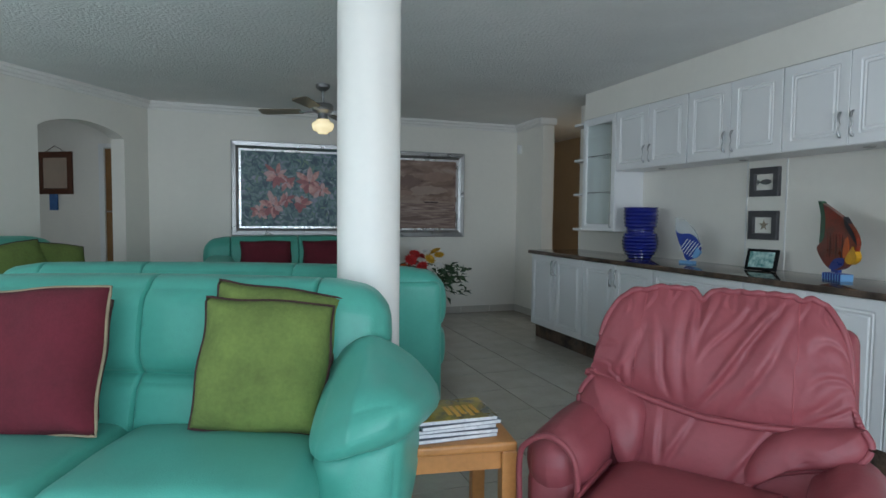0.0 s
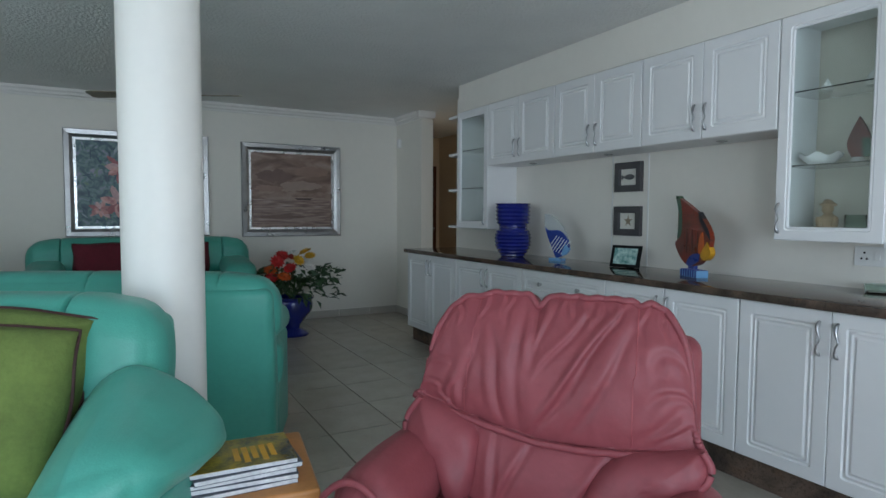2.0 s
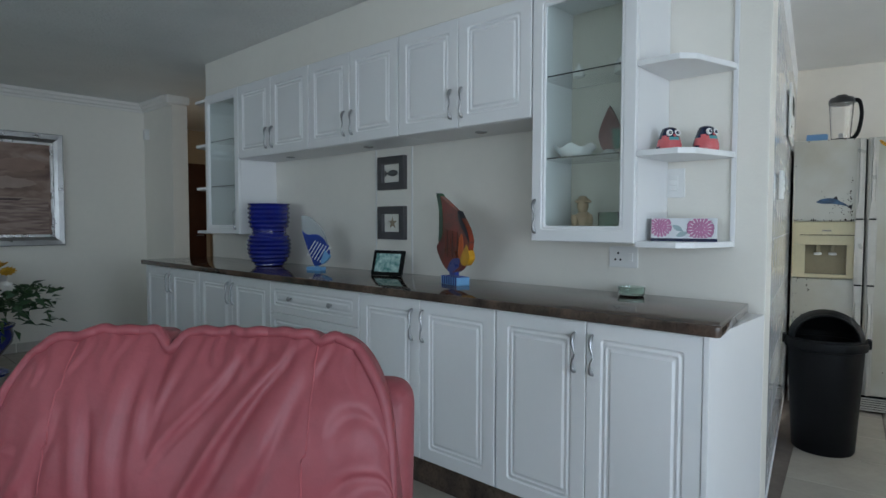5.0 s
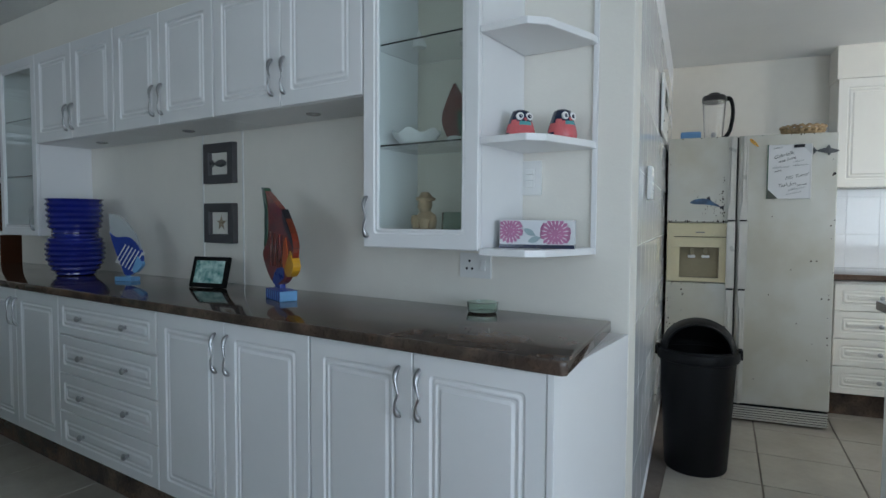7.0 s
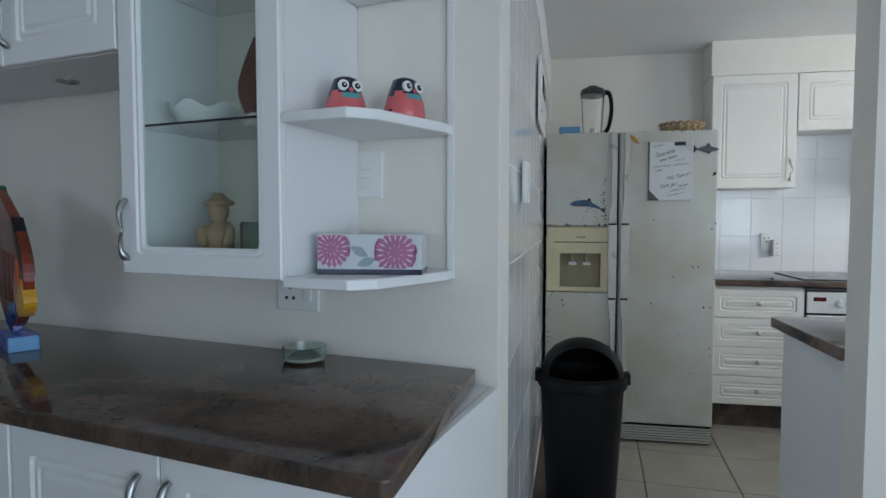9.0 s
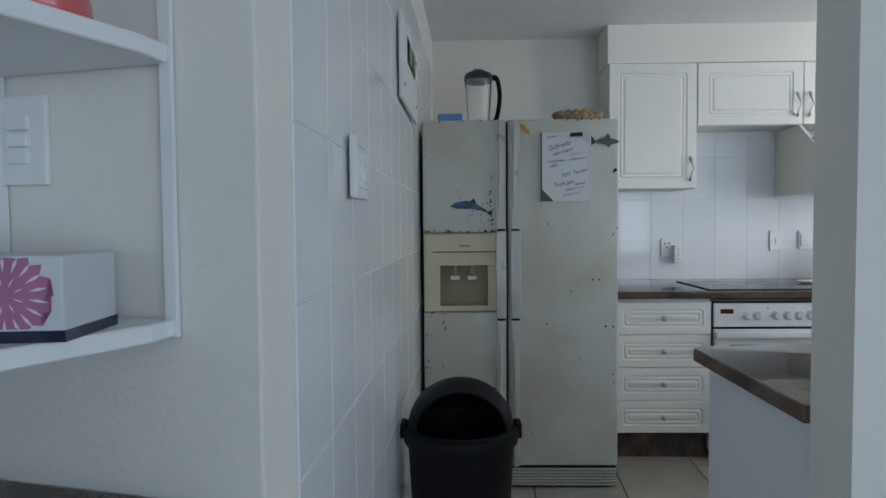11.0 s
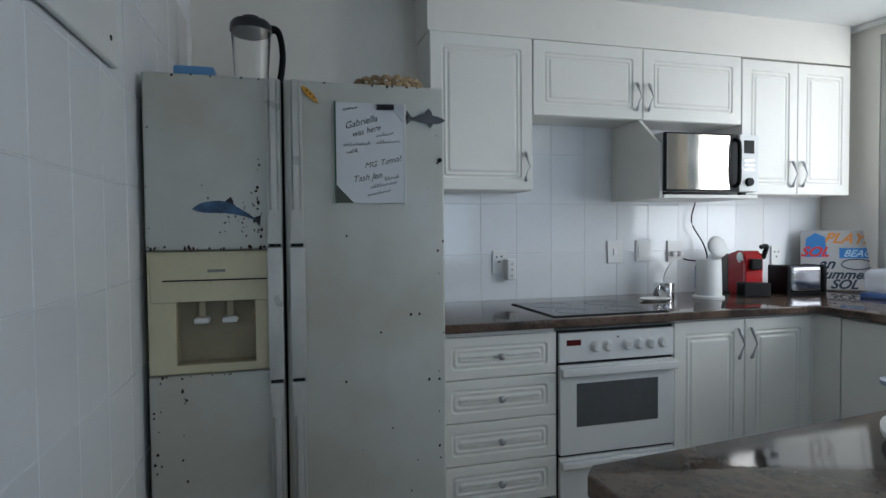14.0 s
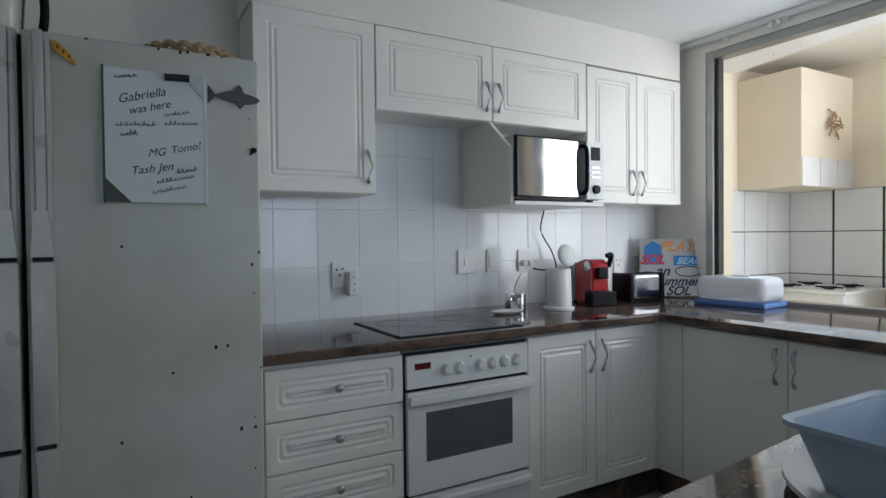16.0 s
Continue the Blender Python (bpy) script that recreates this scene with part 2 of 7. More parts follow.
def slab(name, x0, x1, y0, y1, z0, z1, mat, label, category, m=LIVING):
    return solid(name, box(x0, x1, y0, y1, z0, z1), mat, m, label, category, kind="structure")


slab("floor", -4.2, 9.8, -9.0, 10.0, -0.15, -0.006, GROUT, "dark grout bed under cream floor tiles", "floor")
# unseen floor, made pale to bounce sunlight up to the ceiling
slab("balcony_floor", -4.2, 9.8, -9.0, -1.92, -0.006, 0.0, material("pale_bounce_floor", (0.62, 0.60, 0.56), 0.6, var=0.06, scale=4), "unseen pale floor added to bounce sunlight indoors", "floor")
slab("ceiling", -4.2, 9.8, -2.6, 10.0, H, H + 0.15, CEIL, "white textured plaster ceiling", "ceiling")
slab("wall_north", -0.39, XW + 0.15, YW, YW + 0.15, 0, H, WALL, "cream painted wall with two framed paintings", "wall")
slab("wall_north_stub", XW, XW + 0.15, 6.43, YW, 0, H, WALL, "short cream wall beside the hall opening", "wall")
# unseen west window, assumed as the opening for the added lamp
ww = thing("wall_west", LIVING, "cream painted living room wall around an assumed window", "wall", kind="structure")
for y0, y1, z0, z1 in ((-1.9, 0.0, 0, H), (3.2, 6.0, 0, H), (0.0, 3.2, 0, 0.45), (0.0, 3.2, 2.2, H)):
    part("wall_piece", box(-4.2, -4.05, y0 + 0.0005, y1 - 0.0005, z0, z1), WALL, ww)
w3 = thing("window_assumed", LIVING, "assumed wide window out of view, added for west light", "window", kind="structure")
for y0 in (0.0, 1.03, 2.07, 3.14):
    part("window_frame", box(-4.15, -4.09, y0 + 0.002, y0 + 0.058, 0.452, 2.198, 0.004), WHITEP, w3)



def kp(u, v):
    """Plan point of the kitchen's own axes in the room's axes."""
    p = KITCHEN @ Vector((u, v, 0))
    return p.x, p.y


def rect_rings(w, h, loops, corner=0.0, steps=4):
    """Concentric rounded rectangles in the plane x = depth, on y 0..w and z 0..h, the last one closed. loops: (inset, depth)."""
    b = bmesh.new()
    rings = []
    for inset, depth in loops:
        r = max(corner - inset * 0.15, 0.001) if corner and inset > 0.02 else 0.0
        ring = []
        for cy, cz, a0 in ((w - inset - r, h - inset - r, 0), (inset + r, h - inset - r, 90), (inset + r, inset + r, 180), (w - inset - r, inset + r, 270)):
            for k in range(steps + 1):
                a = radians(a0 + 90 * k / steps)
                ring.append(b.verts.new((depth, cy + r * math.cos(a), cz + r * math.sin(a))))
        rings.append(ring)
    n = len(rings[0])
    for a, c in zip(rings, rings[1:]):
        for i in range(n):
            k = (i + 1) % n
            b.faces.new((a[i], a[k], c[k], c[i]))
    b.faces.new(rings[-1])
    bmesh.ops.remove_doubles(b, verts=b.verts, dist=0.00001)
    return b


def panel_mesh(w, h, name="door", margin=0.055):
    """A foil-wrapped cabinet front with a routed, round-cornered panel; front at x = 0, facing -x."""
    m = min(margin, h * 0.22)
    b = rect_rings(w, h, [(0.0, 0.018), (0.0, 0.003), (0.003, 0.0), (m, 0.0), (m + 0.005, 0.006), (m + 0.010, 0.006), (m + 0.016, 0.0015), (m + 0.020, 0.0015), (m + 0.024, 0.005), (m + 0.030, 0.005), (m + 0.038, 0.0)], corner=0.022)
    return b


def handle_mesh():
    """A wavy cast handle, thin in the middle, with a long spoon-shaped bulb at each end; stands off -x."""
    pts = spline([(-0.004, 0.004, 0.070), (-0.016, 0.006, 0.060), (-0.026, 0.004, 0.038), (-0.029, -0.003, 0.014), (-0.030, -0.008, -0.004), (-0.028, 0.002, -0.026), (-0.022, 0.006, -0.050), (-0.012, 0.004, -0.066), (-0.004, 0.002, -0.072)], 5)
    n = len(pts)
    rad = []
    for i in range(n):
        t = i / (n - 1)
        rad.append(0.0034 + 0.0048 * math.exp(-((t - 0.17) / 0.14) ** 2) + 0.0056 * math.exp(-((t - 0.84) / 0.10) ** 2))
    rad[0] = rad[-1] = 0.003
    return tube(pts, rad, 8)


def knob_mesh():
    b = lathe([(0.0, 0.028), (0.010, 0.027), (0.0145, 0.021), (0.013, 0.015), (0.006, 0.010), (0.006, 0.0), (0.009, 0.0)], 16)
    bmesh.ops.rotate(b, verts=b.verts, cent=(0, 0, 0), matrix=Matrix.Rotation(radians(-90), 3, "Y"))
    return b


_panels = {}


def front(parent, y, z, w, h, mat, pull=None, side=1, name="door", gap=0.0015):
    """A door or drawer front under a cabinet, with its handle (at 'top' or 'bottom') or knobs."""
    key = (round(w, 3), round(h, 3), mat.name)
    if key not in _panels:
        _panels[key] = mesh_of("front", panel_mesh(w - 2 * gap, h - 2 * gap), mat, 18)
    d = new(name, _panels[key])
    d.parent = parent
    d.location = (0, y + gap, z + gap)
    if pull in ("top", "bottom"):
        if "handle" not in _panels:
            _panels["handle"] = mesh_of("handle", handle_mesh(), STEEL, True)
        hd = new("handle", _panels["handle"])
        hd.parent = d
        hd.location = (0, w - 0.035 if side > 0 else 0.035, h - 0.115 if pull == "top" else 0.115)
        tagged(hd, "wavy brushed steel handle")
    if isinstance(pull, (list, tuple)):
        if "knob" not in _panels:
            _panels["knob"] = mesh_of("knob", knob_mesh(), STEEL, True)
        for f in pull:
            k = new("knob", _panels["knob"])
            k.parent = d
            k.location = (0, w * f, h * 0.5)
            tagged(k, "round brushed steel knob")
    return d


# living room shell
d_arch = Vector((-0.553, -0.833, 0))
A0 = Vector((-0.38, YW, 0))


def arch_wall():
    """The slanting wall with a round-topped opening; x runs along the wall, y is its depth."""
    b = bmesh.new()
    outer = [(0, 0), (0, H), (4.2, H), (4.2, 0)]
    x0, x1, spring, top = 0.33, 1.285, 1.98, 2.09
    arch = [(x1, 0), (x1, spring)]
    arch += [(x1 + (x0 - x1) * k / 14, spring + (top - spring) * math.sin(math.pi * k / 14) ** 0.7) for k in range(1, 14)]
    arch += [(x0, spring), (x0, 0)]
    line = [(0, 0)] + [(0, H), (4.2, H), (4.2, 0)] + arch
    for y in (0.0, 0.16):
        b.faces.new([b.verts.new((x, y, z)) for x, z in line])
    b.verts.ensure_lookup_table()
    n = len(line)
    for i in range(n):
        k = (i + 1) % n
        b.faces.new((b.verts[i], b.verts[k], b.verts[n + k], b.verts[n + i]))
    return b


ARCH = Matrix(((d_arch.x, -0.833, 0, A0.x), (d_arch.y, 0.553, 0, A0.y), (0, 0, 1, 0), (0, 0, 0, 1)))
solid("wall_arch", arch_wall(), WALL, ARCH, "slanting cream wall with an arched opening", "wall", kind="structure")
# passage behind the arch
solid("wall_passage_back", box(-0.5, 4.0, 2.6, 2.72, 0, H), WALL, ARCH, "cream wall of the passage behind the arch", "wall", kind="structure")
solid("wall_passage_end", box(-0.47, -0.35, 0.16, 2.6, 0, H), WALL, ARCH, "cream end wall of the passage", "wall", kind="structure")
dr = thing("door_1", ARCH @ pose(-0.35, 0, 0), "brown wooden passage door in a white frame", "door", kind="structure")
part("door_leaf", box(0.0, 0.03, 0.20, 0.865, 0.01, 1.97, 0.004), material("brown_door_wood", (0.26, 0.135, 0.05), 0.4, var=0.15, scale=5), dr)
part("door_frame", box(0.0, 0.045, 0.87, 0.945, 0, 2.03, 0.004), WHITEP, dr)
part("door_frame", box(0.0, 0.045, 0.16, 0.869, 1.975, 2.03, 0.004), WHITEP, dr)
part("door_handle", tube([(0.03, 0.82, 1.25), (0.08, 0.82, 1.25), (0.08, 0.74, 1.25)], 0.008), STEEL, dr, smooth=True)

# hall beyond the opening beside the cabinets
slab("wall_hall_east", 5.30, 5.42, 4.6, 8.6, 0, H, HALLWALL, "tan painted hall wall", "wall")
slab("wall_hall_north", XW + 0.15, 5.30, 8.45, 8.6, 0, H, HALLWALL, "tan painted hall wall", "wall")
slab("wall_hall_side", XW, XW + 0.15, YW + 0.15, 8.45, 0, H, HALLWALL, "tan painted hall wall", "wall")
hd = thing("door_2", pose(4.94, 8.43, 0), "dark stained wooden door at the hall's end", "door", kind="structure")
part("door_leaf", box(-0.42, 0.30, 0, 0.02, 0.01, 1.98, 0.004), DARKWOOD, hd)
part("door_frame", box(-0.48, -0.425, -0.01, 0.02, 0, 2.04, 0.004), DARKWOOD, hd)
part("door_handle", tube([(0.24, -0.01, 1.02), (0.24, -0.05, 1.02), (0.14, -0.05, 1.02)], 0.008), STEEL, hd, smooth=True)

# cabinet wall turning into the tiled kitchen wall
solid("wall_cabinet", prism([(XW, 5.62), (XW, 1.215), kp(4.236, KV + 0.004), kp(4.236, KV + 0.12), (XW + 0.11, 1.9), (XW + 0.11, 5.62)], 0, H, 0.004), WALL, LIVING, "cream painted wall behind the white cabinets", "wall", kind="structure")
NORTH = KITCHEN @ pose(4.45, KV, 0, 0, 0, -1.6) @ pose(-4.45, -KV, 0)   # axes of the tiled side wall
solid("wall_kitchen_north", box(4.236, 7.32, KV + 0.006, KV + 0.14, 0, H), WGROUT, NORTH, "kitchen wall under white tiles", "wall", kind="structure")
solid("wall_kitchen_east", box(KU + 0.006, 7.32, -3.44, KV, 0, H), WALL, KITCHEN, "white kitchen wall behind the worktop", "wall", kind="structure")
ew = thing("wall_kitchen_entry", KITCHEN, "cream wall end beside the kitchen entry", "wall", kind="structure")
part("pier", box(4.43, 4.55, -1.25, -0.547, 0, H), WALL, ew)
part("pier", box(4.43, 4.55, -3.44, -3.15, 0, H), WALL, ew)
part("parapet", box(4.43, 4.55, -3.149, -1.251, 0, 0.95), WALL, ew)
part("lintel", box(4.43, 4.55, -3.149, -1.251, 2.12, H), WALL, ew)


def window_wall():
    b = box(4.55, KU, -3.44, KWIN, 0, 0.885)
    box(4.55, KU, -3.44, KWIN, 2.335, H, bm=b)
    box(6.81, KU, -3.44, KWIN, 0.885, 2.335, bm=b)
    box(4.55, 4.9, -3.44, KWIN, 0.885, 2.335, bm=b)
    return b


solid("wall_kitchen_south", window_wall(), WALL, KITCHEN, "white kitchen wall with a wide sliding window", "wall", kind="structure")
ALU = material("grey_aluminium", (0.34, 0.34, 0.33), 0.4, 0.7, var=0.06, scale=8)
solid("ceiling_kitchen", box(4.30, KU, KWIN, KV, H - 0.006, H), material("smooth_ceiling_paint", (0.84, 0.84, 0.82), 0.75, var=0.02, scale=2, bump=0.12, bump_scale=30), KITCHEN, "smooth white kitchen ceiling", "ceiling", kind="structure")
win = thing("window_1", KITCHEN, "wide sliding window in a grey aluminium frame", "window", kind="structure")
part("window_frame", box(6.765, 6.808, -3.43, -3.345, 0.89, 2.333, 0.003), ALU, win)
part("window_frame", box(4.9, 6.765, -3.43, -3.345, 2.29, 2.333, 0.003), ALU, win)
part("window_frame", box(4.9, 6.765, -3.43, -3.345, 0.89, 0.915, 0.003), ALU, win)
part("window_frame", box(5.05, 5.09, -3.41, -3.37, 0.915, 2.29, 0.003), ALU, win)
part("window_frame", box(6.74, 6.764, -3.41, -3.365, 0.915, 2.29, 0.003), material("dark_aluminium", (0.05, 0.05, 0.05), 0.4, 0.5, var=0.1), win)
rail = thing("curtain_rail", KITCHEN, "white curtain rail with clips under the ceiling", "curtain rail")
part("track", box(4.9, 7.15, -3.335, -3.300, 2.385, 2.413, 0.004), WHITEP, rail)
for cu in (6.33, 6.37, 6.41, 6.66, 5.9, 5.94):
    part("clip", box(cu - 0.008, cu + 0.008, -3.328, -3.306, 2.360, 2.385, 0.003), WHITEP, rail)
# balcony front behind the walker, closed sides
for nm, x0, x1, y0, y1, z0, z1 in (("wall_balcony_left", -4.2, -2.9, -1.9, -1.75, 0, H), ("wall_balcony_right", 3.4, 4.75, -1.9, -1.75, 0, H), ("wall_balcony_head", -2.9, 3.4, -1.9, -1.75, 2.2, H)):
    slab(nm, x0, x1, y0, y1, z0, z1, WALL, "cream wall around the wide balcony opening", "wall")
slab("wall_east_near", 4.75, 4.87, -1.9, -1.75, 0, H, WALL, "cream wall beside the balcony", "wall")
gf = thing("window_2", LIVING, "sliding glass balcony doors in a white frame", "window", kind="structure")
for gx in (-2.9, -1.35, 0.2, 1.75, 3.33):
    part("window_frame", box(gx, gx + 0.07, -1.86, -1.79, 0, 2.2, 0.004), WHITEP, gf)

# cornices
def cornice(name, m, length):
    prof = [(0, 0), (0.0, -0.085), (0.018, -0.085), (0.022, -0.066), (0.040, -0.058), (0.052, -0.034), (0.070, -0.024), (0.074, 0.0)]
    b = bmesh.new()
    ends = [[b.verts.new((x, -dy, H + dz - 0.002)) for dy, dz in prof] for x in (0, length)]
    for i in range(len(prof)):
        k = (i + 1) % len(prof)
        b.faces.new((ends[0][i], ends[0][k], ends[1][k], ends[1][i]))
    b.faces.new(ends[0])
    b.faces.new(ends[1][::-1])
    for i in range(int(length / 0.075)):
        box(i * 0.075 + 0.01, i * 0.075 + 0.05, -0.048, -0.030, H - 0.056, H - 0.040, bm=b)
    return solid(name, b, CORNICE, m, "white moulded plaster cornice", "cornice", kind="structure")


cornice("trim_cornice_north", pose(-0.38, YW, 0), XW + 0.38)
cornice("trim_cornice_arch", ARCH @ Matrix.Translation((4.2, 0, 0)) @ Matrix.Diagonal((-1, 1, 1, 1)), 4.2)
cornice("trim_cornice_stub", pose(XW, YW, 0, 0, 0, -90), YW - 6.43)
solid("trim_cornice_stub_end", box(XW - 0.07, XW + 0.15, 6.36, 6.43, H - 0.085, H - 0.002, 0.02), CORNICE, LIVING, "white moulded plaster cornice", "cornice", kind="structure")
SKIRT = material("tile_skirting", (0.50, 0.47, 0.42), 0.3, var=0.06, scale=5)
sk = thing("baseboard", LIVING, "cream tiled skirting along the walls", "skirting", kind="structure")
for i in range(11):
    part("tile", box(-0.37 + i * 0.398, 0.02 + i * 0.398, YW - 0.010, YW, 0, 0.085, 0.003), SKIRT, sk)
part("tile", box(XW - 0.010, XW, 6.44, 6.77, 0, 0.085, 0.003), SKIRT, sk)
part("tile", box(XW - 0.010, XW, 6.775, YW - 0.012, 0, 0.085, 0.003), SKIRT, sk)
part("tile", box(XW - 0.002, XW + 0.15, 6.42, 6.43, 0, 0.085, 0.003), SKIRT, sk)
# the column
solid("column", lathe([(0.137, 0), (0.137, H)], 64, 1.046, 2.70), COLUMN, LIVING, "round white painted column beside the sofas", "column", kind="structure", smooth=True)

# small wall fittings of the living room
s = thing("alarm_sensor", pose(XW - 0.012, 7.0, 2.10), "small white alarm sensor on the wall", "sensor")
part("case", box(-0.035, 0.012, -0.03, 0.03, -0.055, 0.055, 0.012, 3), WHITEP, s, smooth=True)

# ---- living room: the white cabinet wall ----
XB, XU = 3.38, 3.66


def base_unit(name, m, w, mat, label, group, fronts, z0=0.145, z1=0.862, depth=0.58):
    c = thing(name, m, label, "cabinet", group)
    part("body", box(0.019, depth, 0.001, w - 0.001, z0, z1), mat, c)
    for (y, z, ww, hh, pull, side, nm) in fronts:
        front(c, y, z, ww, hh, mat, pull, side, nm)
    return c


def two_doors(w, z0, z1, pull="top"):
    return [(0, z0, w / 2, z1 - z0, pull, 1, "door"), (w / 2, z0, w / 2, z1 - z0, pull, -1, "door")]


BG = "white cabinets along the living room wall"
for y0, y1 in ((1.235, 2.026), (2.03, 2.873), (3.689, 4.606), (4.61, 5.552)):
    base_unit("base_cabinet", pose(XB, y0, 0), y1 - y0, CAB, "white base cabinet with two panelled doors", BG, two_doors(y1 - y0, 0.145, 0.862))
w = 0.812
base_unit("drawer_cabinet", pose(XB, 2.876, 0), w, CAB, "white cabinet with four panelled drawers", BG, [(0, 0.145 + i * 0.179, w, 0.178, (0.27, 0.73), 1, "drawer") for i in range(4)])
solid("end_panel", box(XB - 0.004, XW - 0.003, 1.216, 1.234, 0.0, 0.862, 0.002), CAB, LIVING, "white side panel closing the cabinet run", "panel")
solid("plinth", box(XB + 0.06, XB + 0.08, 1.236, 5.55, 0.0, 0.143), GRANITE, LIVING, "brown granite plinth under the white cabinets", "plinth")
# worktop with a slanted end
solid("worktop", prism([(XB - 0.022, 5.60), (XB - 0.022, 1.193), (XB - 0.010, 1.182), (XW - 0.002, 1.272), (XW - 0.002, 5.60)], 0.864, 0.9, 0.006, 3), GRANITE, LIVING, "polished brown granite worktop on white cabinets", "worktop", smooth=40)


def wall_unit(m, w, z0, z1, mat, group, depth=0.308, label="white wall cabinet with two panelled doors", doors=2):
    c = thing("wall_cabinet", m, label, "cabinet", group)
    part("body", box(0.019, depth, 0.001, w - 0.001, z0, z1), mat, c)
    if doors == 2:
        front(c, 0, z0, w / 2, z1 - z0, mat, "bottom", 1)
        front(c, w / 2, z0, w / 2, z1 - z0, mat, "bottom", -1)
    else:
        front(c, 0, z0, w, z1 - z0, mat, "bottom", -1)
    return c


for y0, y1 in ((2.058, 2.889), (2.893, 3.695), (3.699, 4.566)):
    wall_unit(pose(XU, y0, 0), y1 - y0, 1.652, 2.168, CAB, BG)
solid("cabinet_bulkhead", box(XU + 0.012, XW - 0.003, 1.59, 5.082, 2.172, H - 0.002, 0.002), WALL, LIVING, "plastered bulkhead above the white cabinets", "bulkhead", kind="structure")
for py in (2.47, 3.33, 4.16):
    dl = thing("downlight", pose(3.83, py, 1.652), "small recessed chrome light under the wall cabinet", "light", "lights under the wall cabinets")
    part("ring", lathe([(0.030, 0.0), (0.030, -0.004), (0.022, -0.006), (0.018, -0.002), (0.018, 0.0)], 20), ALU, dl, smooth=True)


def glass_unit(m, w, z0, z1, side):
    c = thing("glass_cabinet", m, "white wall cabinet with a glass door and shelves", "cabinet", "glass-fronted wall cabinets")
    d = 0.308
    part("side_panel", box(0.019, d, 0.0, 0.016, z0, z1), CAB, c)
    part("side_panel", box(0.019, d, w - 0.016, w, z0, z1), CAB, c)
    part("bottom", box(0.019, d, 0.016, w - 0.016, z0, z0 + 0.018), CAB, c)
    part("top", box(0.019, d, 0.016, w - 0.016, z1 - 0.018, z1), CAB, c)
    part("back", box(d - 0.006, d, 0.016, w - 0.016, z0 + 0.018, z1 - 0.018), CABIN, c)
    f = 0.064
    b = rect_rings(w - 0.003, z1 - z0 - 0.003, [(f, 0.018), (0, 0.018), (0, 0.003), (0.003, 0), (f - 0.018, 0), (f - 0.014, 0.005), (f - 0.006, 0.003), (f, 0.008), (f, 0.0181)], corner=0.02)
    b.faces.ensure_lookup_table()
    big = [fc for fc in b.faces if len(fc.verts) > 8]
    bmesh.ops.delete(b, geom=big, context="FACES_ONLY")
    door = part("door", b, CAB, c, smooth=18, at=Matrix.Translation((0, 0.0015, z0 + 0.0015)))
    g = part("pane", box(0.009, 0.013, f - 0.006, w - f + 0.006, f - 0.006, z1 - z0 - f + 0.006), GLASST, door, "clear glass pane")
    g.visible_shadow = False
    hd2 = new("handle", _panels["handle"])
    hd2.parent = door
    hd2.location = (0, w - 0.03 if side > 0 else 0.03, 0.105)
    tagged(hd2, "wavy brushed steel handle")
    for sz in (1.478, 1.82):
        gs = part("glass_shelf", box(0.03, d - 0.01, 0.018, w - 0.018, sz - 0.006, sz, 0.001), GLASS, c, "clear glass shelf")
        gs.visible_shadow = False
    return c


glass_unit(pose(XU, 1.590, 0), 0.464, 1.125, 2.168, 1)
glass_unit(pose(XU, 4.570, 0), 0.510, 1.115, 2.168, -1)
# open corner shelves at both ends
for sgn, ys in ((-1, 1.588), (1, 5.083)):
    cs = thing("corner_shelf", pose(0, ys, 0), "white open end shelves with cut corners", "shelf", "open end shelves")
    for z in (1.134, 1.474, 1.806, 2.15):
        pts = [(XU, 0.0), (XU, sgn * 0.155), (XU + 0.045, sgn * 0.20), (XW - 0.05, sgn * 0.258), (XW - 0.004, sgn * 0.258), (XW - 0.004, 0.0)]
        part("shelf", prism(pts, z - 0.022, z, 0.002, 1), CAB, cs)
    if sgn < 0:
        part("back_strip", box(XW - 0.010, XW - 0.003, -0.262, -0.246, 1.112, 2.168), CAB, cs)

# wall joints behind the worktop
for jy in (3.10, 3.42):
    solid("joint_strip", box(XW - 0.005, XW - 0.001, jy - 0.005, jy + 0.005, 0.902, 1.65), WHITEP, LIVING, "thin white joint strip on the wall", "strip")


def plate(m, w, h, label, category, kind):
    """A wall socket or switch plate; front faces -x."""
    p = thing(kind, m, label, category)
    part("plate", box(-0.009, 0, -w / 2, w / 2, -h / 2, h / 2, 0.003), WHITEP, p)
    return p


def holes(p, spots, r=0.004):
    for y, z in spots:
        b = lathe([(0, 0.0006), (r, 0.0006), (r, 0)], 10)
        bmesh.ops.rotate(b, verts=b.verts, cent=(0, 0, 0), matrix=Matrix.Rotation(radians(-90), 3, "Y"))
        part("hole", b, DARK, p, at=Matrix.Translation((-0.0090, y, z)))


def rocker(p, y, z, w=0.02, h=0.034, tilt=6):
    part("rocker", box(-0.004, 0.004, -w / 2, w / 2, -h / 2, h / 2, 0.0015), WHITEP, p, at=pose(-0.0105, y, z, 0, tilt, 0))


sk1 = plate(pose(XW, 1.777, 1.055), 0.132, 0.092, "white wall socket with a switch above the worktop", "socket", "wall_socket")
holes(sk1, ((0.035, -0.012), (0.012, -0.012), (0.023, 0.016)), 0.005)
rocker(sk1, -0.035, 0.0)
sw = plate(pose(XW, 1.56, 1.366), 0.083, 0.118, "white light switch with three rockers", "switch", "light_switch")
for i in range(3):
    rocker(sw, 0, 0.022 - 0.022 * i, 0.032, 0.018, 5)

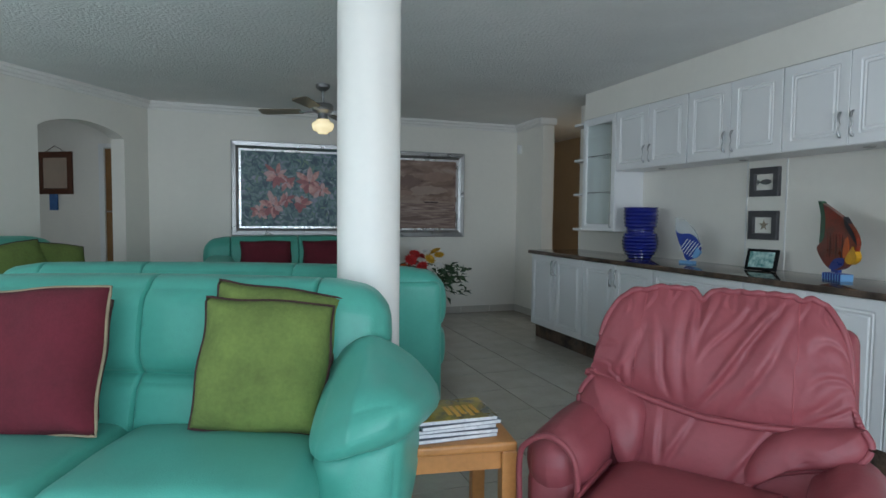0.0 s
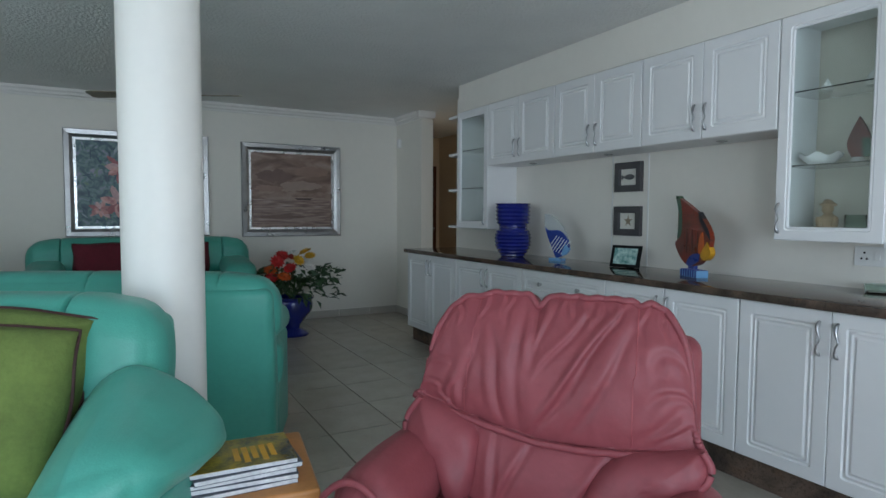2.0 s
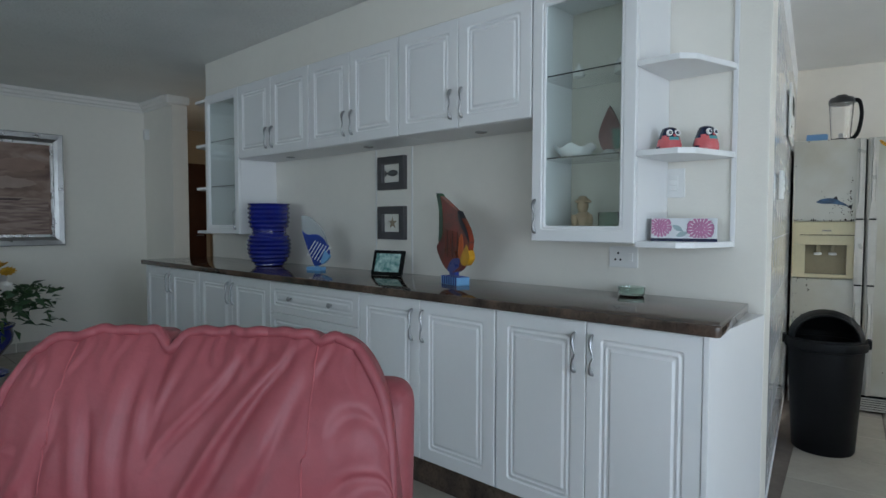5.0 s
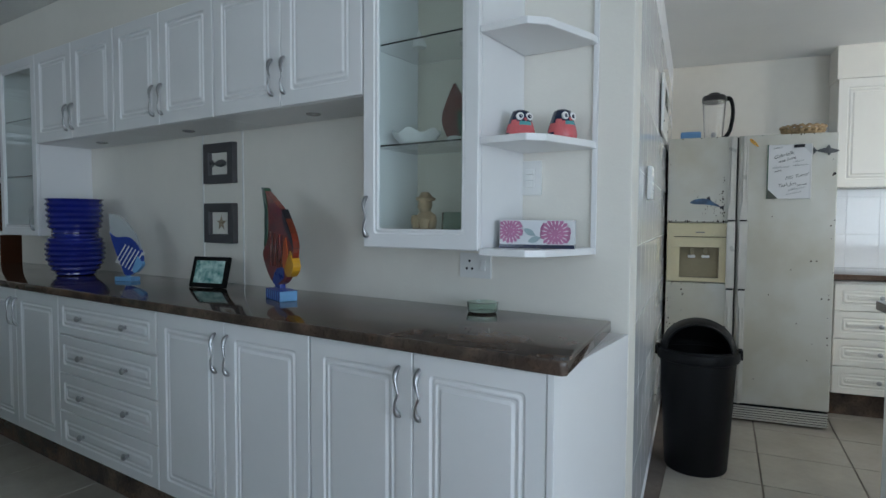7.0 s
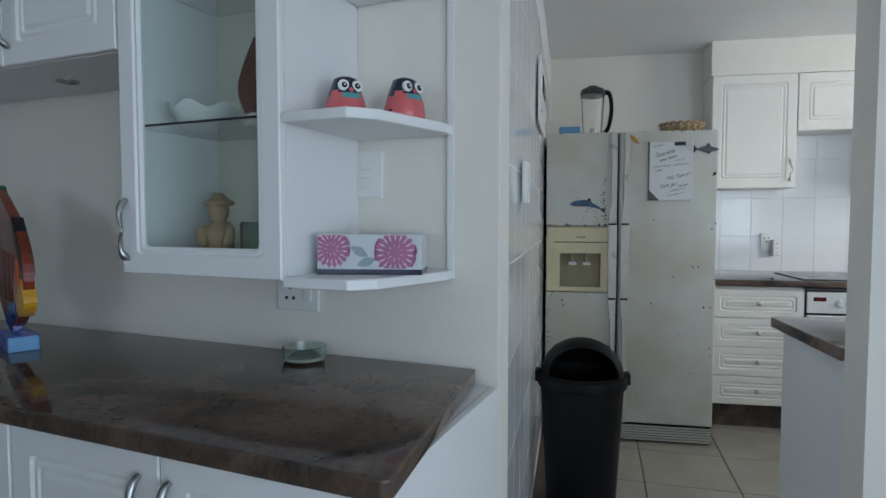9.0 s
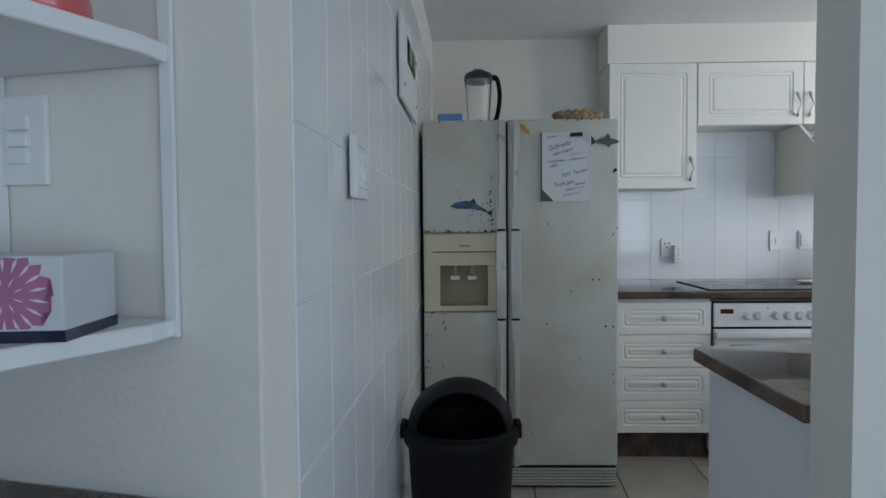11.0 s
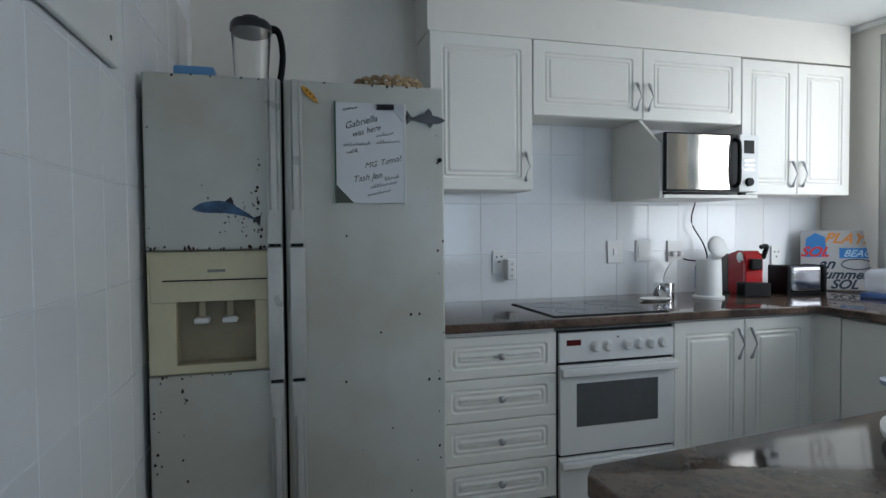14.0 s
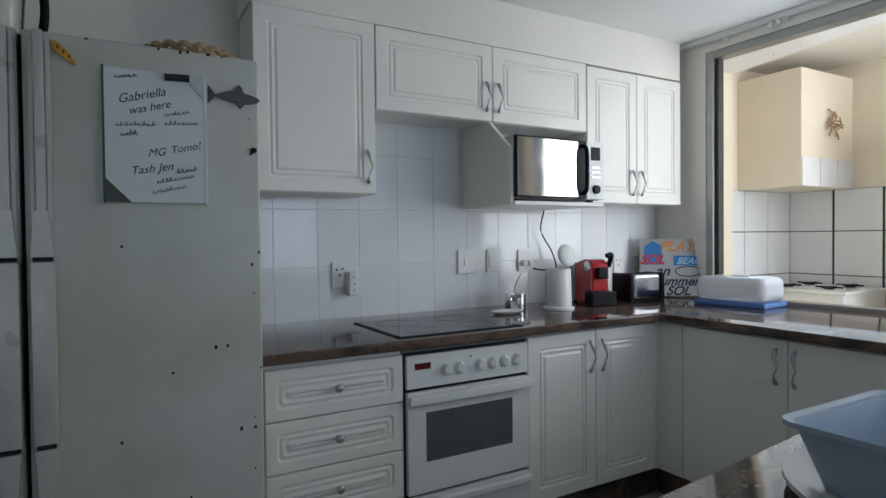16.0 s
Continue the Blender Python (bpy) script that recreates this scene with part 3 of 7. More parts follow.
# small framed pictures
FRAMEG = material("grey_stained_frame", (0.075, 0.072, 0.075), 0.55, var=0.15, scale=12, bump=0.1)
MAT = material("picture_mount", (0.72, 0.70, 0.64), 0.8, var=0.03)
SILVERFISH = material("pewter", (0.20, 0.20, 0.20), 0.4, 0.8, var=0.2, scale=30)


def box_frame(m, w, h, label):
    f = thing("box_frame", m, label, "picture frame", "two small box frames above the worktop")
    b = rect_rings(w, h, [(0, 0), (0, -0.028), (0.002, -0.030), (0.040, -0.030), (0.043, -0.026), (0.046, -0.008)])
    bmesh.ops.translate(b, verts=b.verts, vec=(0, -w / 2, -h / 2))
    part("frame", b, [FRAMEG], f)
    part("mount", box(-0.0095, -0.0085, -w / 2 + 0.045, w / 2 - 0.045, -h / 2 + 0.045, h / 2 - 0.045), MAT, f, "cream mount board")
    return f


f1 = box_frame(pose(XW - 0.001, 3.262, 1.50), 0.235, 0.20, "grey box frame holding a small metal fish")
b = lathe([(0, 0.055), (0.012, 0.045), (0.020, 0.015), (0.016, -0.015), (0.006, -0.035), (0.004, -0.042), (0.020, -0.058), (0.016, -0.060), (0, -0.050)], 12)
bmesh.ops.scale(b, verts=b.verts, vec=(0.35, 1, 1))
bmesh.ops.rotate(b, verts=b.verts, cent=(0, 0, 0), matrix=Matrix.Rotation(radians(90), 3, "X"))
part("fish", b, SILVERFISH, f1, "dark metal fish", smooth=True, at=Matrix.Translation((-0.016, 0, 0)))
f2 = box_frame(pose(XW - 0.001, 3.262, 1.20), 0.235, 0.20, "grey box frame holding a small starfish")
b = bmesh.new()
ring = [b.verts.new((0, (0.042 if i % 2 == 0 else 0.016) * math.sin(math.pi * i / 5), (0.042 if i % 2 == 0 else 0.016) * math.cos(math.pi * i / 5))) for i in range(10)]
mid = b.verts.new((-0.014, 0, 0))
for i in range(10):
    b.faces.new((mid, ring[i], ring[(i + 1) % 10]))
part("starfish", b, material("starfish_tan", (0.28, 0.23, 0.16), 0.8, var=0.2, scale=40, bump=0.3), f2, "tan starfish", at=Matrix.Translation((-0.0098, 0, 0)))

# ribbed blue pots, one standing in another
pot = thing("blue_pots", pose(3.74, 4.30, 0.9), "two stacked ribbed cobalt-blue glazed pots on the worktop", "pot")


def ribbed(z0, z1, radii, ribs):
    prof = [(0.0, z0), (radii[0] * 0.9, z0)]
    n = ribs * 6
    for i in range(n + 1):
        t = i / n
        k = t * (len(radii) - 1)
        a = int(min(k, len(radii) - 2))
        r = radii[a] + (radii[a + 1] - radii[a]) * (k - a)
        prof.append((r + 0.0055 * math.cos(2 * math.pi * ribs * t), z0 + 0.004 + (z1 - z0 - 0.004) * t))
    r = prof[-1][0]
    prof += [(r - 0.012, z1), (r - 0.018, z1 - 0.03), (0, z1 - 0.05)]
    return lathe(prof, 48)


part("lower_pot", ribbed(0, 0.235, [0.096, 0.125, 0.142, 0.147, 0.147, 0.140, 0.112], 8), COBALT, pot, smooth=True)
part("upper_pot", ribbed(0.236, 0.43, [0.112, 0.133, 0.137, 0.138, 0.139, 0.140], 6), COBALT, pot, smooth=True)

# standing fish sculptures of flat painted wood and glass
RED = material("painted_red", (0.30, 0.035, 0.015), 0.3, second=(0.10, 0.03, 0.012), scale=9, coat=0.5)
ORANGE = material("painted_orange", (0.62, 0.12, 0.015), 0.3, var=0.2, scale=12, coat=0.5)
YELLOW = material("painted_yellow", (0.65, 0.33, 0.02), 0.35, var=0.2, scale=14, coat=0.4)
BLUE = material("painted_blue", (0.02, 0.05, 0.30), 0.3, var=0.2, scale=14, coat=0.5)
DGREEN = material("painted_green", (0.03, 0.10, 0.05), 0.3, var=0.25, scale=14, coat=0.5)
LBLUE = material("painted_light_blue", (0.20, 0.42, 0.70), 0.35, var=0.1, scale=14)
CHARCOAL = material("painted_charcoal", (0.02, 0.02, 0.025), 0.35, var=0.2, scale=14)


UMBER = material("painted_umber", (0.07, 0.018, 0.010), 0.35, var=0.2, scale=14)


def flat(points, x0, x1, curve=4):
    """A plate in the plane of y and z with a smooth outline."""
    pts = spline([(0, y, z) for y, z in points] + [(0, *points[0])], curve)[:-1]
    b = bmesh.new()
    fr = [b.verts.new((x0, p.y, p.z)) for p in pts]
    bk = [b.verts.new((x1, p.y, p.z)) for p in pts]
    b.faces.new(fr)
    b.faces.new(bk[::-1])
    n = len(pts)
    for i in range(n):
        k = (i + 1) % n
        b.faces.new((fr[i], bk[i], bk[k], fr[k]))
    bmesh.ops.triangulate(b, faces=b.faces[:])
    return b


FW = Matrix.Diagonal((1, 1.5, 1, 1))
fs = thing("fish_sculpture", pose(3.705, 2.535, 0.9, 0, 0, -21), "tall red and orange painted fish sculpture on a striped base", "sculpture")
body = part("body", flat([(0.10, 0.445), (0.03, 0.40), (-0.06, 0.33), (-0.115, 0.24), (-0.105, 0.15), (-0.05, 0.075), (0.02, 0.06), (0.075, 0.10), (0.115, 0.17), (0.10, 0.20), (0.075, 0.22), (0.085, 0.32)], -0.012, 0.012), RED, fs, at=FW)
part("tail_edge", flat([(0.118, 0.455), (0.09, 0.44), (0.070, 0.35), (0.072, 0.24), (0.10, 0.21), (0.09, 0.33)], -0.014, 0.014), DGREEN, body, "dark green back fin")
part("fin", flat([(-0.04, 0.36), (-0.10, 0.27), (-0.118, 0.21), (-0.095, 0.24), (-0.05, 0.31)], -0.014, 0.014), CHARCOAL, body, "black striped fin")
part("snout", flat([(-0.10, 0.20), (-0.122, 0.14), (-0.09, 0.10), (-0.06, 0.12), (-0.075, 0.16)], -0.015, 0.015), YELLOW, body, "yellow snout")
part("belly", flat([(-0.05, 0.09), (0.0, 0.06), (0.03, 0.07), (0.0, 0.12), (-0.05, 0.13)], -0.015, 0.015), BLUE, body, "deep blue belly")
part("stripe", flat([(-0.07, 0.25), (-0.08, 0.18), (-0.055, 0.13), (-0.045, 0.16), (-0.055, 0.23)], -0.015, 0.015), ORANGE, body)
for i in range(6):
    part("scale_mark", flat([(0.05 - i * 0.018, 0.27 - i * 0.002), (0.045 - i * 0.018, 0.19), (0.05 - i * 0.018, 0.13), (0.053 - i * 0.018, 0.19)], -0.0145, 0.0145, 3), UMBER if i % 2 else RED, body)
stand = part("base", box(-0.035, 0.035, -0.095, 0.075, 0.0, 0.040, 0.004), LBLUE, fs)
for i in range(7):
    part("stripe", box(-0.0365, 0.0365, -0.090 + i * 0.0235, -0.078 + i * 0.0235, 0.002, 0.0415), BLUE, stand)
part("post", box(-0.012, 0.012, -0.03, 0.03, 0.045, 0.08, 0.003), BLUE, fs)

bf = thing("fish_sculpture", pose(3.72, 3.72, 0.9, 0, 0, 14), "blue and glass fish sculpture on a light blue base", "sculpture")
part("glass_fin", flat([(0.11, 0.345), (0.03, 0.33), (-0.06, 0.25), (-0.10, 0.16), (-0.03, 0.18), (0.06, 0.20), (0.10, 0.24)], -0.004, 0.004), material("frosted_glass", (0.80, 0.84, 0.86), 0.25, trans=0.6, var=0.02), bf, "pale clear glass fin")
body = part("body", flat([(0.105, 0.25), (0.06, 0.225), (-0.03, 0.225), (-0.095, 0.17), (-0.11, 0.10), (-0.06, 0.045), (0.0, 0.03), (0.03, 0.08), (0.07, 0.16)], -0.008, 0.008), BLUE, bf)
for i in range(6):
    part("stripe", box(-0.0095, 0.0095, -0.003, 0.003, -0.06, 0.06), WHITEP, body, at=pose(0, 0.03 - i * 0.022, 0.14 - 0.008 * i, 38, 0, 0))
part("snout", flat([(-0.085, 0.13), (-0.115, 0.09), (-0.07, 0.045), (-0.05, 0.06)], -0.010, 0.010), LBLUE, body)
part("base", box(-0.03, 0.03, -0.06, 0.05, 0.0, 0.022, 0.003), LBLUE, bf)
part("post", box(-0.006, 0.006, -0.02, 0.0, 0.02, 0.05), LBLUE, bf)

# digital photo frame
pf = thing("photo_frame", pose(3.775, 3.105, 0.9, 0, 0, 14), "small black digital photo frame showing a green picture", "photo frame")
m14 = pose(-0.018, 0, 0.0, 0, 16, 0)
part("frame", box(0, 0.014, -0.105, 0.105, 0.004, 0.150, 0.004), BLACKP, pf, at=m14)
part("screen", box(-0.001, 0.001, -0.082, 0.082, 0.024, 0.130), material("screen_print", (0.62, 0.80, 0.74), 0.15, second=(0.01, 0.16, 0.15), scale=34), pf, "teal and white picture", at=m14)
part("stand", box(0.0, 0.006, -0.03, 0.03, 0.0, 0.12, 0.002), BLACKP, pf, at=pose(0.062, 0, 0.0, 0, -18, 0))
# ashtray
at = thing("glass_dish", pose(3.885, 1.70, 0.9), "small round clear glass dish on the worktop", "dish")
part("bowl", lathe([(0, 0), (0.046, 0), (0.052, 0.006), (0.055, 0.036), (0.051, 0.037), (0.047, 0.012), (0, 0.010)], 36), material("green_tint_glass", (0.80, 0.92, 0.86), 0.03, trans=1.0, rough_var=0), at, smooth=True)

# ornaments on the end shelves
NAVY = material("navy_glaze", (0.012, 0.018, 0.05), 0.2, var=0.2, scale=15, coat=0.4)
CORAL = material("coral_glaze", (0.62, 0.13, 0.14), 0.25, var=0.1, scale=15, coat=0.4)


TEALG = material("teal_glaze", (0.10, 0.32, 0.33), 0.25, var=0.1, scale=15)


def owl(m):
    """A small glazed bird, one mesh with several glazes."""
    prof = [(0.044, 0.0), (0.047, 0.010), (0.046, 0.025), (0.042, 0.042), (0.036, 0.060), (0.031, 0.075), (0.026, 0.088), (0.014, 0.0935)]
    fine = [(0, 0)]
    for (r0, z0), (r1, z1) in zip(prof, prof[1:]):
        fine += [(r0 + (r1 - r0) * f / 3, z0 + (z1 - z0) * f / 3) for f in range(3)]
    b = lathe(fine + [prof[-1], (0, 0.094)], 48)
    for f in b.faces:
        c = f.calc_center_median()
        a = math.atan2(c.y, -c.x)
        f.material_index = 0
        if abs(a) < 1.25 and c.z < 0.050 - 0.010 * math.cos(a * 3):
            f.material_index = 1
        if abs(a) < 0.5 and 0.040 < c.z < 0.053:
            f.material_index = 3
        if 1.25 < abs(a) < 1.9 and 0.020 < c.z < 0.050:
            f.material_index = 1
    for sy in (-0.015, 0.015):
        for r, x, k in ((0.0125, -0.0315, 2), (0.0065, -0.0345, 0), (0.002, -0.0368, 2)):
            e = lathe([(0, 0.003), (r * 0.7, 0.002), (r, 0.0), (r, -0.006)], 16)
            for f in e.faces:
                f.material_index = k
            join(b, e, pose(x, sy, 0.070, 0, -80, 0))
    e = lathe([(0, 0.012), (0.004, 0.006), (0.006, 0.0)], 8)
    for f in e.faces:
        f.material_index = 1
    join(b, e, pose(-0.034, 0, 0.060, 0, -110, 0))
    return solid("bird_ornament", b, [NAVY, CORAL, WHITEP, TEALG], m, "navy and coral glazed bird ornament on the shelf", "ornament", "pair of bird ornaments", smooth=True)


owl(pose(3.80, 1.520, 1.474, 0, 0, 52))
owl(pose(3.86, 1.405, 1.474, 0, 0, 66))
tb = thing("tissue_box", pose(3.83, 1.468, 1.134, 0, 0, 18), "tissue box with purple flowers on grey", "box")
part("carton", box(-0.055, 0.055, -0.115, 0.115, 0, 0.088, 0.003), material("carton_grey", (0.62, 0.64, 0.66), 0.5, var=0.03), tb)
part("band", box(-0.0558, 0.0558, -0.1158, 0.1158, 0.0, 0.012), NAVY, tb, "navy band")
PURPLE = material("flower_purple", (0.40, 0.15, 0.28), 0.5, var=0.15, scale=20)
LEAFG = material("leaf_grey", (0.28, 0.36, 0.38), 0.5, var=0.1, scale=20)
PETALW = material("petal_print_white", (0.70, 0.66, 0.70), 0.5, var=0.05)
for cy, cz, r in ((0.082, 0.056, 0.042), (-0.058, 0.048, 0.048)):
    def keep(a, f):
        y1, z1 = cy + f * r * math.cos(a), cz + f * r * math.sin(a)
        return (max(-0.113, min(0.113, y1)), max(0.014, min(0.086, z1)))
    part("bloom", flat([keep(2 * math.pi * i / 36, 0.82 if i % 2 else 1.0) for i in range(36)], -0.0561, -0.0550, 1), PURPLE, tb)
    for ring, (f0, f1, nn) in enumerate(((0.2, 0.42, 9), (0.5, 0.9, 18))):
        for i in range(nn):
            a = 2 * math.pi * (i + 0.5 * ring) / nn
            part("petal", flat([keep(a, f0), keep(a - 0.05, (f0 + f1) / 2), keep(a, f1), keep(a + 0.05, (f0 + f1) / 2)], -0.0564, -0.0556, 1), PETALW, tb)
for cy, cz, a in ((0.02, 0.05, 30), (0.005, 0.028, -20)):
    part("leaf", flat([(-0.022, 0), (0, 0.010), (0.022, 0), (0, -0.010)], -0.0561, -0.0550, 3), LEAFG, tb, at=pose(0, cy, cz, a, 0, 0))

# things behind the glass door
SHELLW = material("white_china", (0.74, 0.73, 0.70), 0.3, var=0.05, scale=15)
bw = lathe([(0, 0), (0.03, 0.0), (0.05, 0.02), (0.065, 0.05), (0.062, 0.05), (0.046, 0.022), (0, 0.008)], 32)
for v in bw.verts:
    if v.co.z > 0.04:
        v.co.z += 0.010 * math.sin(6 * math.atan2(v.co.y, v.co.x))
bw.transform(Matrix.Diagonal((1.25, 1.4, 1.0, 1)))
solid("scalloped_bowl", bw, SHELLW, pose(3.80, 1.925, 1.4785), "white scalloped china bowl on the glass shelf", "bowl", smooth=True)
sf = thing("fish_ornament", pose(3.80, 1.765, 1.4785, 0, 0, 10), "small maroon and green fish ornament on the glass shelf", "ornament")
part("body", flat([(0.0, 0.205), (-0.03, 0.15), (-0.045, 0.09), (-0.02, 0.03), (0.02, 0.02), (0.045, 0.08), (0.03, 0.14)], -0.008, 0.008), material("maroon_glaze", (0.12, 0.03, 0.02), 0.3, var=0.2, scale=15), sf)
part("fin", flat([(-0.012, 0.11), (-0.05, 0.10), (-0.052, 0.04), (-0.02, 0.03)], -0.010, 0.010), DGREEN, sf)
part("base", lathe([(0, 0), (0.028, 0), (0.030, 0.012), (0.02, 0.026), (0, 0.028)], 16), SHELLW, sf)
TANC = material("tan_clay", (0.36, 0.25, 0.15), 0.6, var=0.2, scale=25, bump=0.2)
fg = lathe([(0, 0), (0.060, 0), (0.064, 0.008), (0.058, 0.018), (0.040, 0.028), (0.034, 0.045), (0.032, 0.065), (0.036, 0.082), (0.026, 0.098), (0.016, 0.106), (0.022, 0.116), (0.025, 0.130), (0.022, 0.142), (0.034, 0.148), (0.036, 0.153), (0.022, 0.158), (0.014, 0.172), (0, 0.175)], 26)
for sy in (-1, 1):
    join(fg, lathe([(0, -0.03), (0.012, -0.02), (0.014, 0.01), (0.010, 0.03), (0, 0.035)], 10), pose(-0.022, sy * 0.030, 0.065, 0, 25, sy * 20))
    join(fg, lathe([(0, -0.03), (0.016, -0.02), (0.017, 0.02), (0, 0.035)], 10), pose(-0.045, sy * 0.022, 0.022, 0, 80, sy * 25))
for v in fg.verts:
    v.co += 0.006 * Vector((noise.noise(v.co * 45), noise.noise(v.co * 45 + Vector((9, 0, 0))), noise.noise(v.co * 45 + Vector((0, 9, 0)))))
solid("clay_figurine", fg, TANC, pose(3.79, 1.88, 1.1435, 0, 0, 25), "small tan clay figurine with a hat in the cabinet", "figurine", smooth=True)
gb = thing("glass_jar", pose(3.80, 1.765, 1.1435), "small clear glass jar in the display cabinet", "jar")
part("jar", lathe([(0, 0), (0.040, 0), (0.043, 0.005), (0.043, 0.10), (0.040, 0.104), (0.040, 0.008), (0, 0.008)], 28), _mats["green_tint_glass"], gb, smooth=40)
for sx, sy, sz, r in ((3.78, 1.90, 1.8205, 0.026), (3.84, 1.72, 1.8205, 0.05)):
    sh = lathe([(0, 0), (r * 0.9, 0.0), (r, r * 0.3), (r * 0.7, r * 0.9), (r * 0.3, r * 1.5), (r * 0.15, r * 2.0), (0, r * 2.1)], 14)
    for v in sh.verts:
        v.co.x += 0.12 * r * math.sin(v.co.z / r * 6)
    solid("sea_shell", sh, SHELLW, pose(sx, sy, sz), "pale sea shell on the glass shelf", "shell", smooth=True)
solid("clay_figurine", lathe([(0, 0), (0.03, 0), (0.032, 0.03), (0.02, 0.08), (0.026, 0.11), (0.014, 0.13), (0, 0.135)], 16), TANC, pose(3.82, 4.80, 1.8205), "dark figurine on the upper glass shelf", "figurine", smooth=True)
for z in (1.134, 1.474):
    solid("white_ornament", lathe([(0, 0), (0.03, 0), (0.042, 0.03), (0.03, 0.06), (0.036, 0.065), (0, 0.06)], 18), SHELLW, pose(3.82, 5.20, z), "small white china pot on the end shelf", "ornament", "white ornaments on the end shelves", smooth=True)

# ---- living room: seating ----
def axis_samples(h, r, n):
    edge = [-h + r * a for a in (0.0, 0.12, 0.32, 0.6, 1.0)]
    mid = [(-h + r) + (2 * h - 2 * r) * i / n for i in range(1, n)]
    return edge + mid + [-v for v in reversed(edge)]


def puff(x0, x1, y0, y1, z0, z1, r=0.08, bulge=0.02, n=7, shape=None, cuts=()):
    """A soft upholstered block: round edges, faces swelling by bulge; shape moves each point at the end."""
    c = Vector(((x0 + x1) / 2, (y0 + y1) / 2, (z0 + z1) / 2))
    hf = Vector(((x1 - x0) / 2, (y1 - y0) / 2, (z1 - z0) / 2))
    r = min(r, hf.x * 0.98, hf.y * 0.98, hf.z * 0.98)
    ax = [axis_samples(hf[i], r, n) for i in range(3)]
    ax[0] = sorted(set(ax[0]) | {round(x - c.x + d, 4) for x in cuts for d in (-0.022, -0.010, -0.005, 0, 0.005, 0.010, 0.022)})
    b = bmesh.new()
    seen = {}

    def vert(p):
        key = (round(p.x, 5), round(p.y, 5), round(p.z, 5))
        if key not in seen:
            q = Vector([max(-(hf[i] - r), min(hf[i] - r, p[i])) for i in range(3)])
            d = p - q
            o = q + (d.normalized() * r if d.length > 1e-9 else d)
            for i in range(3):
                j, k = (i + 1) % 3, (i + 2) % 3
                w = max(0, 1 - (p[j] / hf[j]) ** 2) * max(0, 1 - (p[k] / hf[k]) ** 2)
                if abs(abs(p[i]) - hf[i]) < 1e-6:
                    o[i] += math.copysign(bulge * w, p[i])
            o += c
            seen[key] = b.verts.new(shape(o) if shape else o)
        return seen[key]

    for i in range(3):
        j, k = (i + 1) % 3, (i + 2) % 3
        for sgn in (-1, 1):
            for a in range(len(ax[j]) - 1):
                for e in range(len(ax[k]) - 1):
                    quad = []
                    for da, de in ((0, 0), (1, 0), (1, 1), (0, 1)):
                        p = Vector((0, 0, 0))
                        p[i], p[j], p[k] = sgn * hf[i], ax[j][a + da], ax[k][e + de]
                        quad.append(vert(p))
                    if len(set(quad)) == 4:
                        b.faces.new(quad)
    return b


def creases(p, amount=0.004, f=14.0):
    v = noise.noise(Vector((p.x * f * 0.35, p.y * f * 0.35, p.z * f))) + 0.5 * noise.noise(p * f * 1.7)
    return amount * v


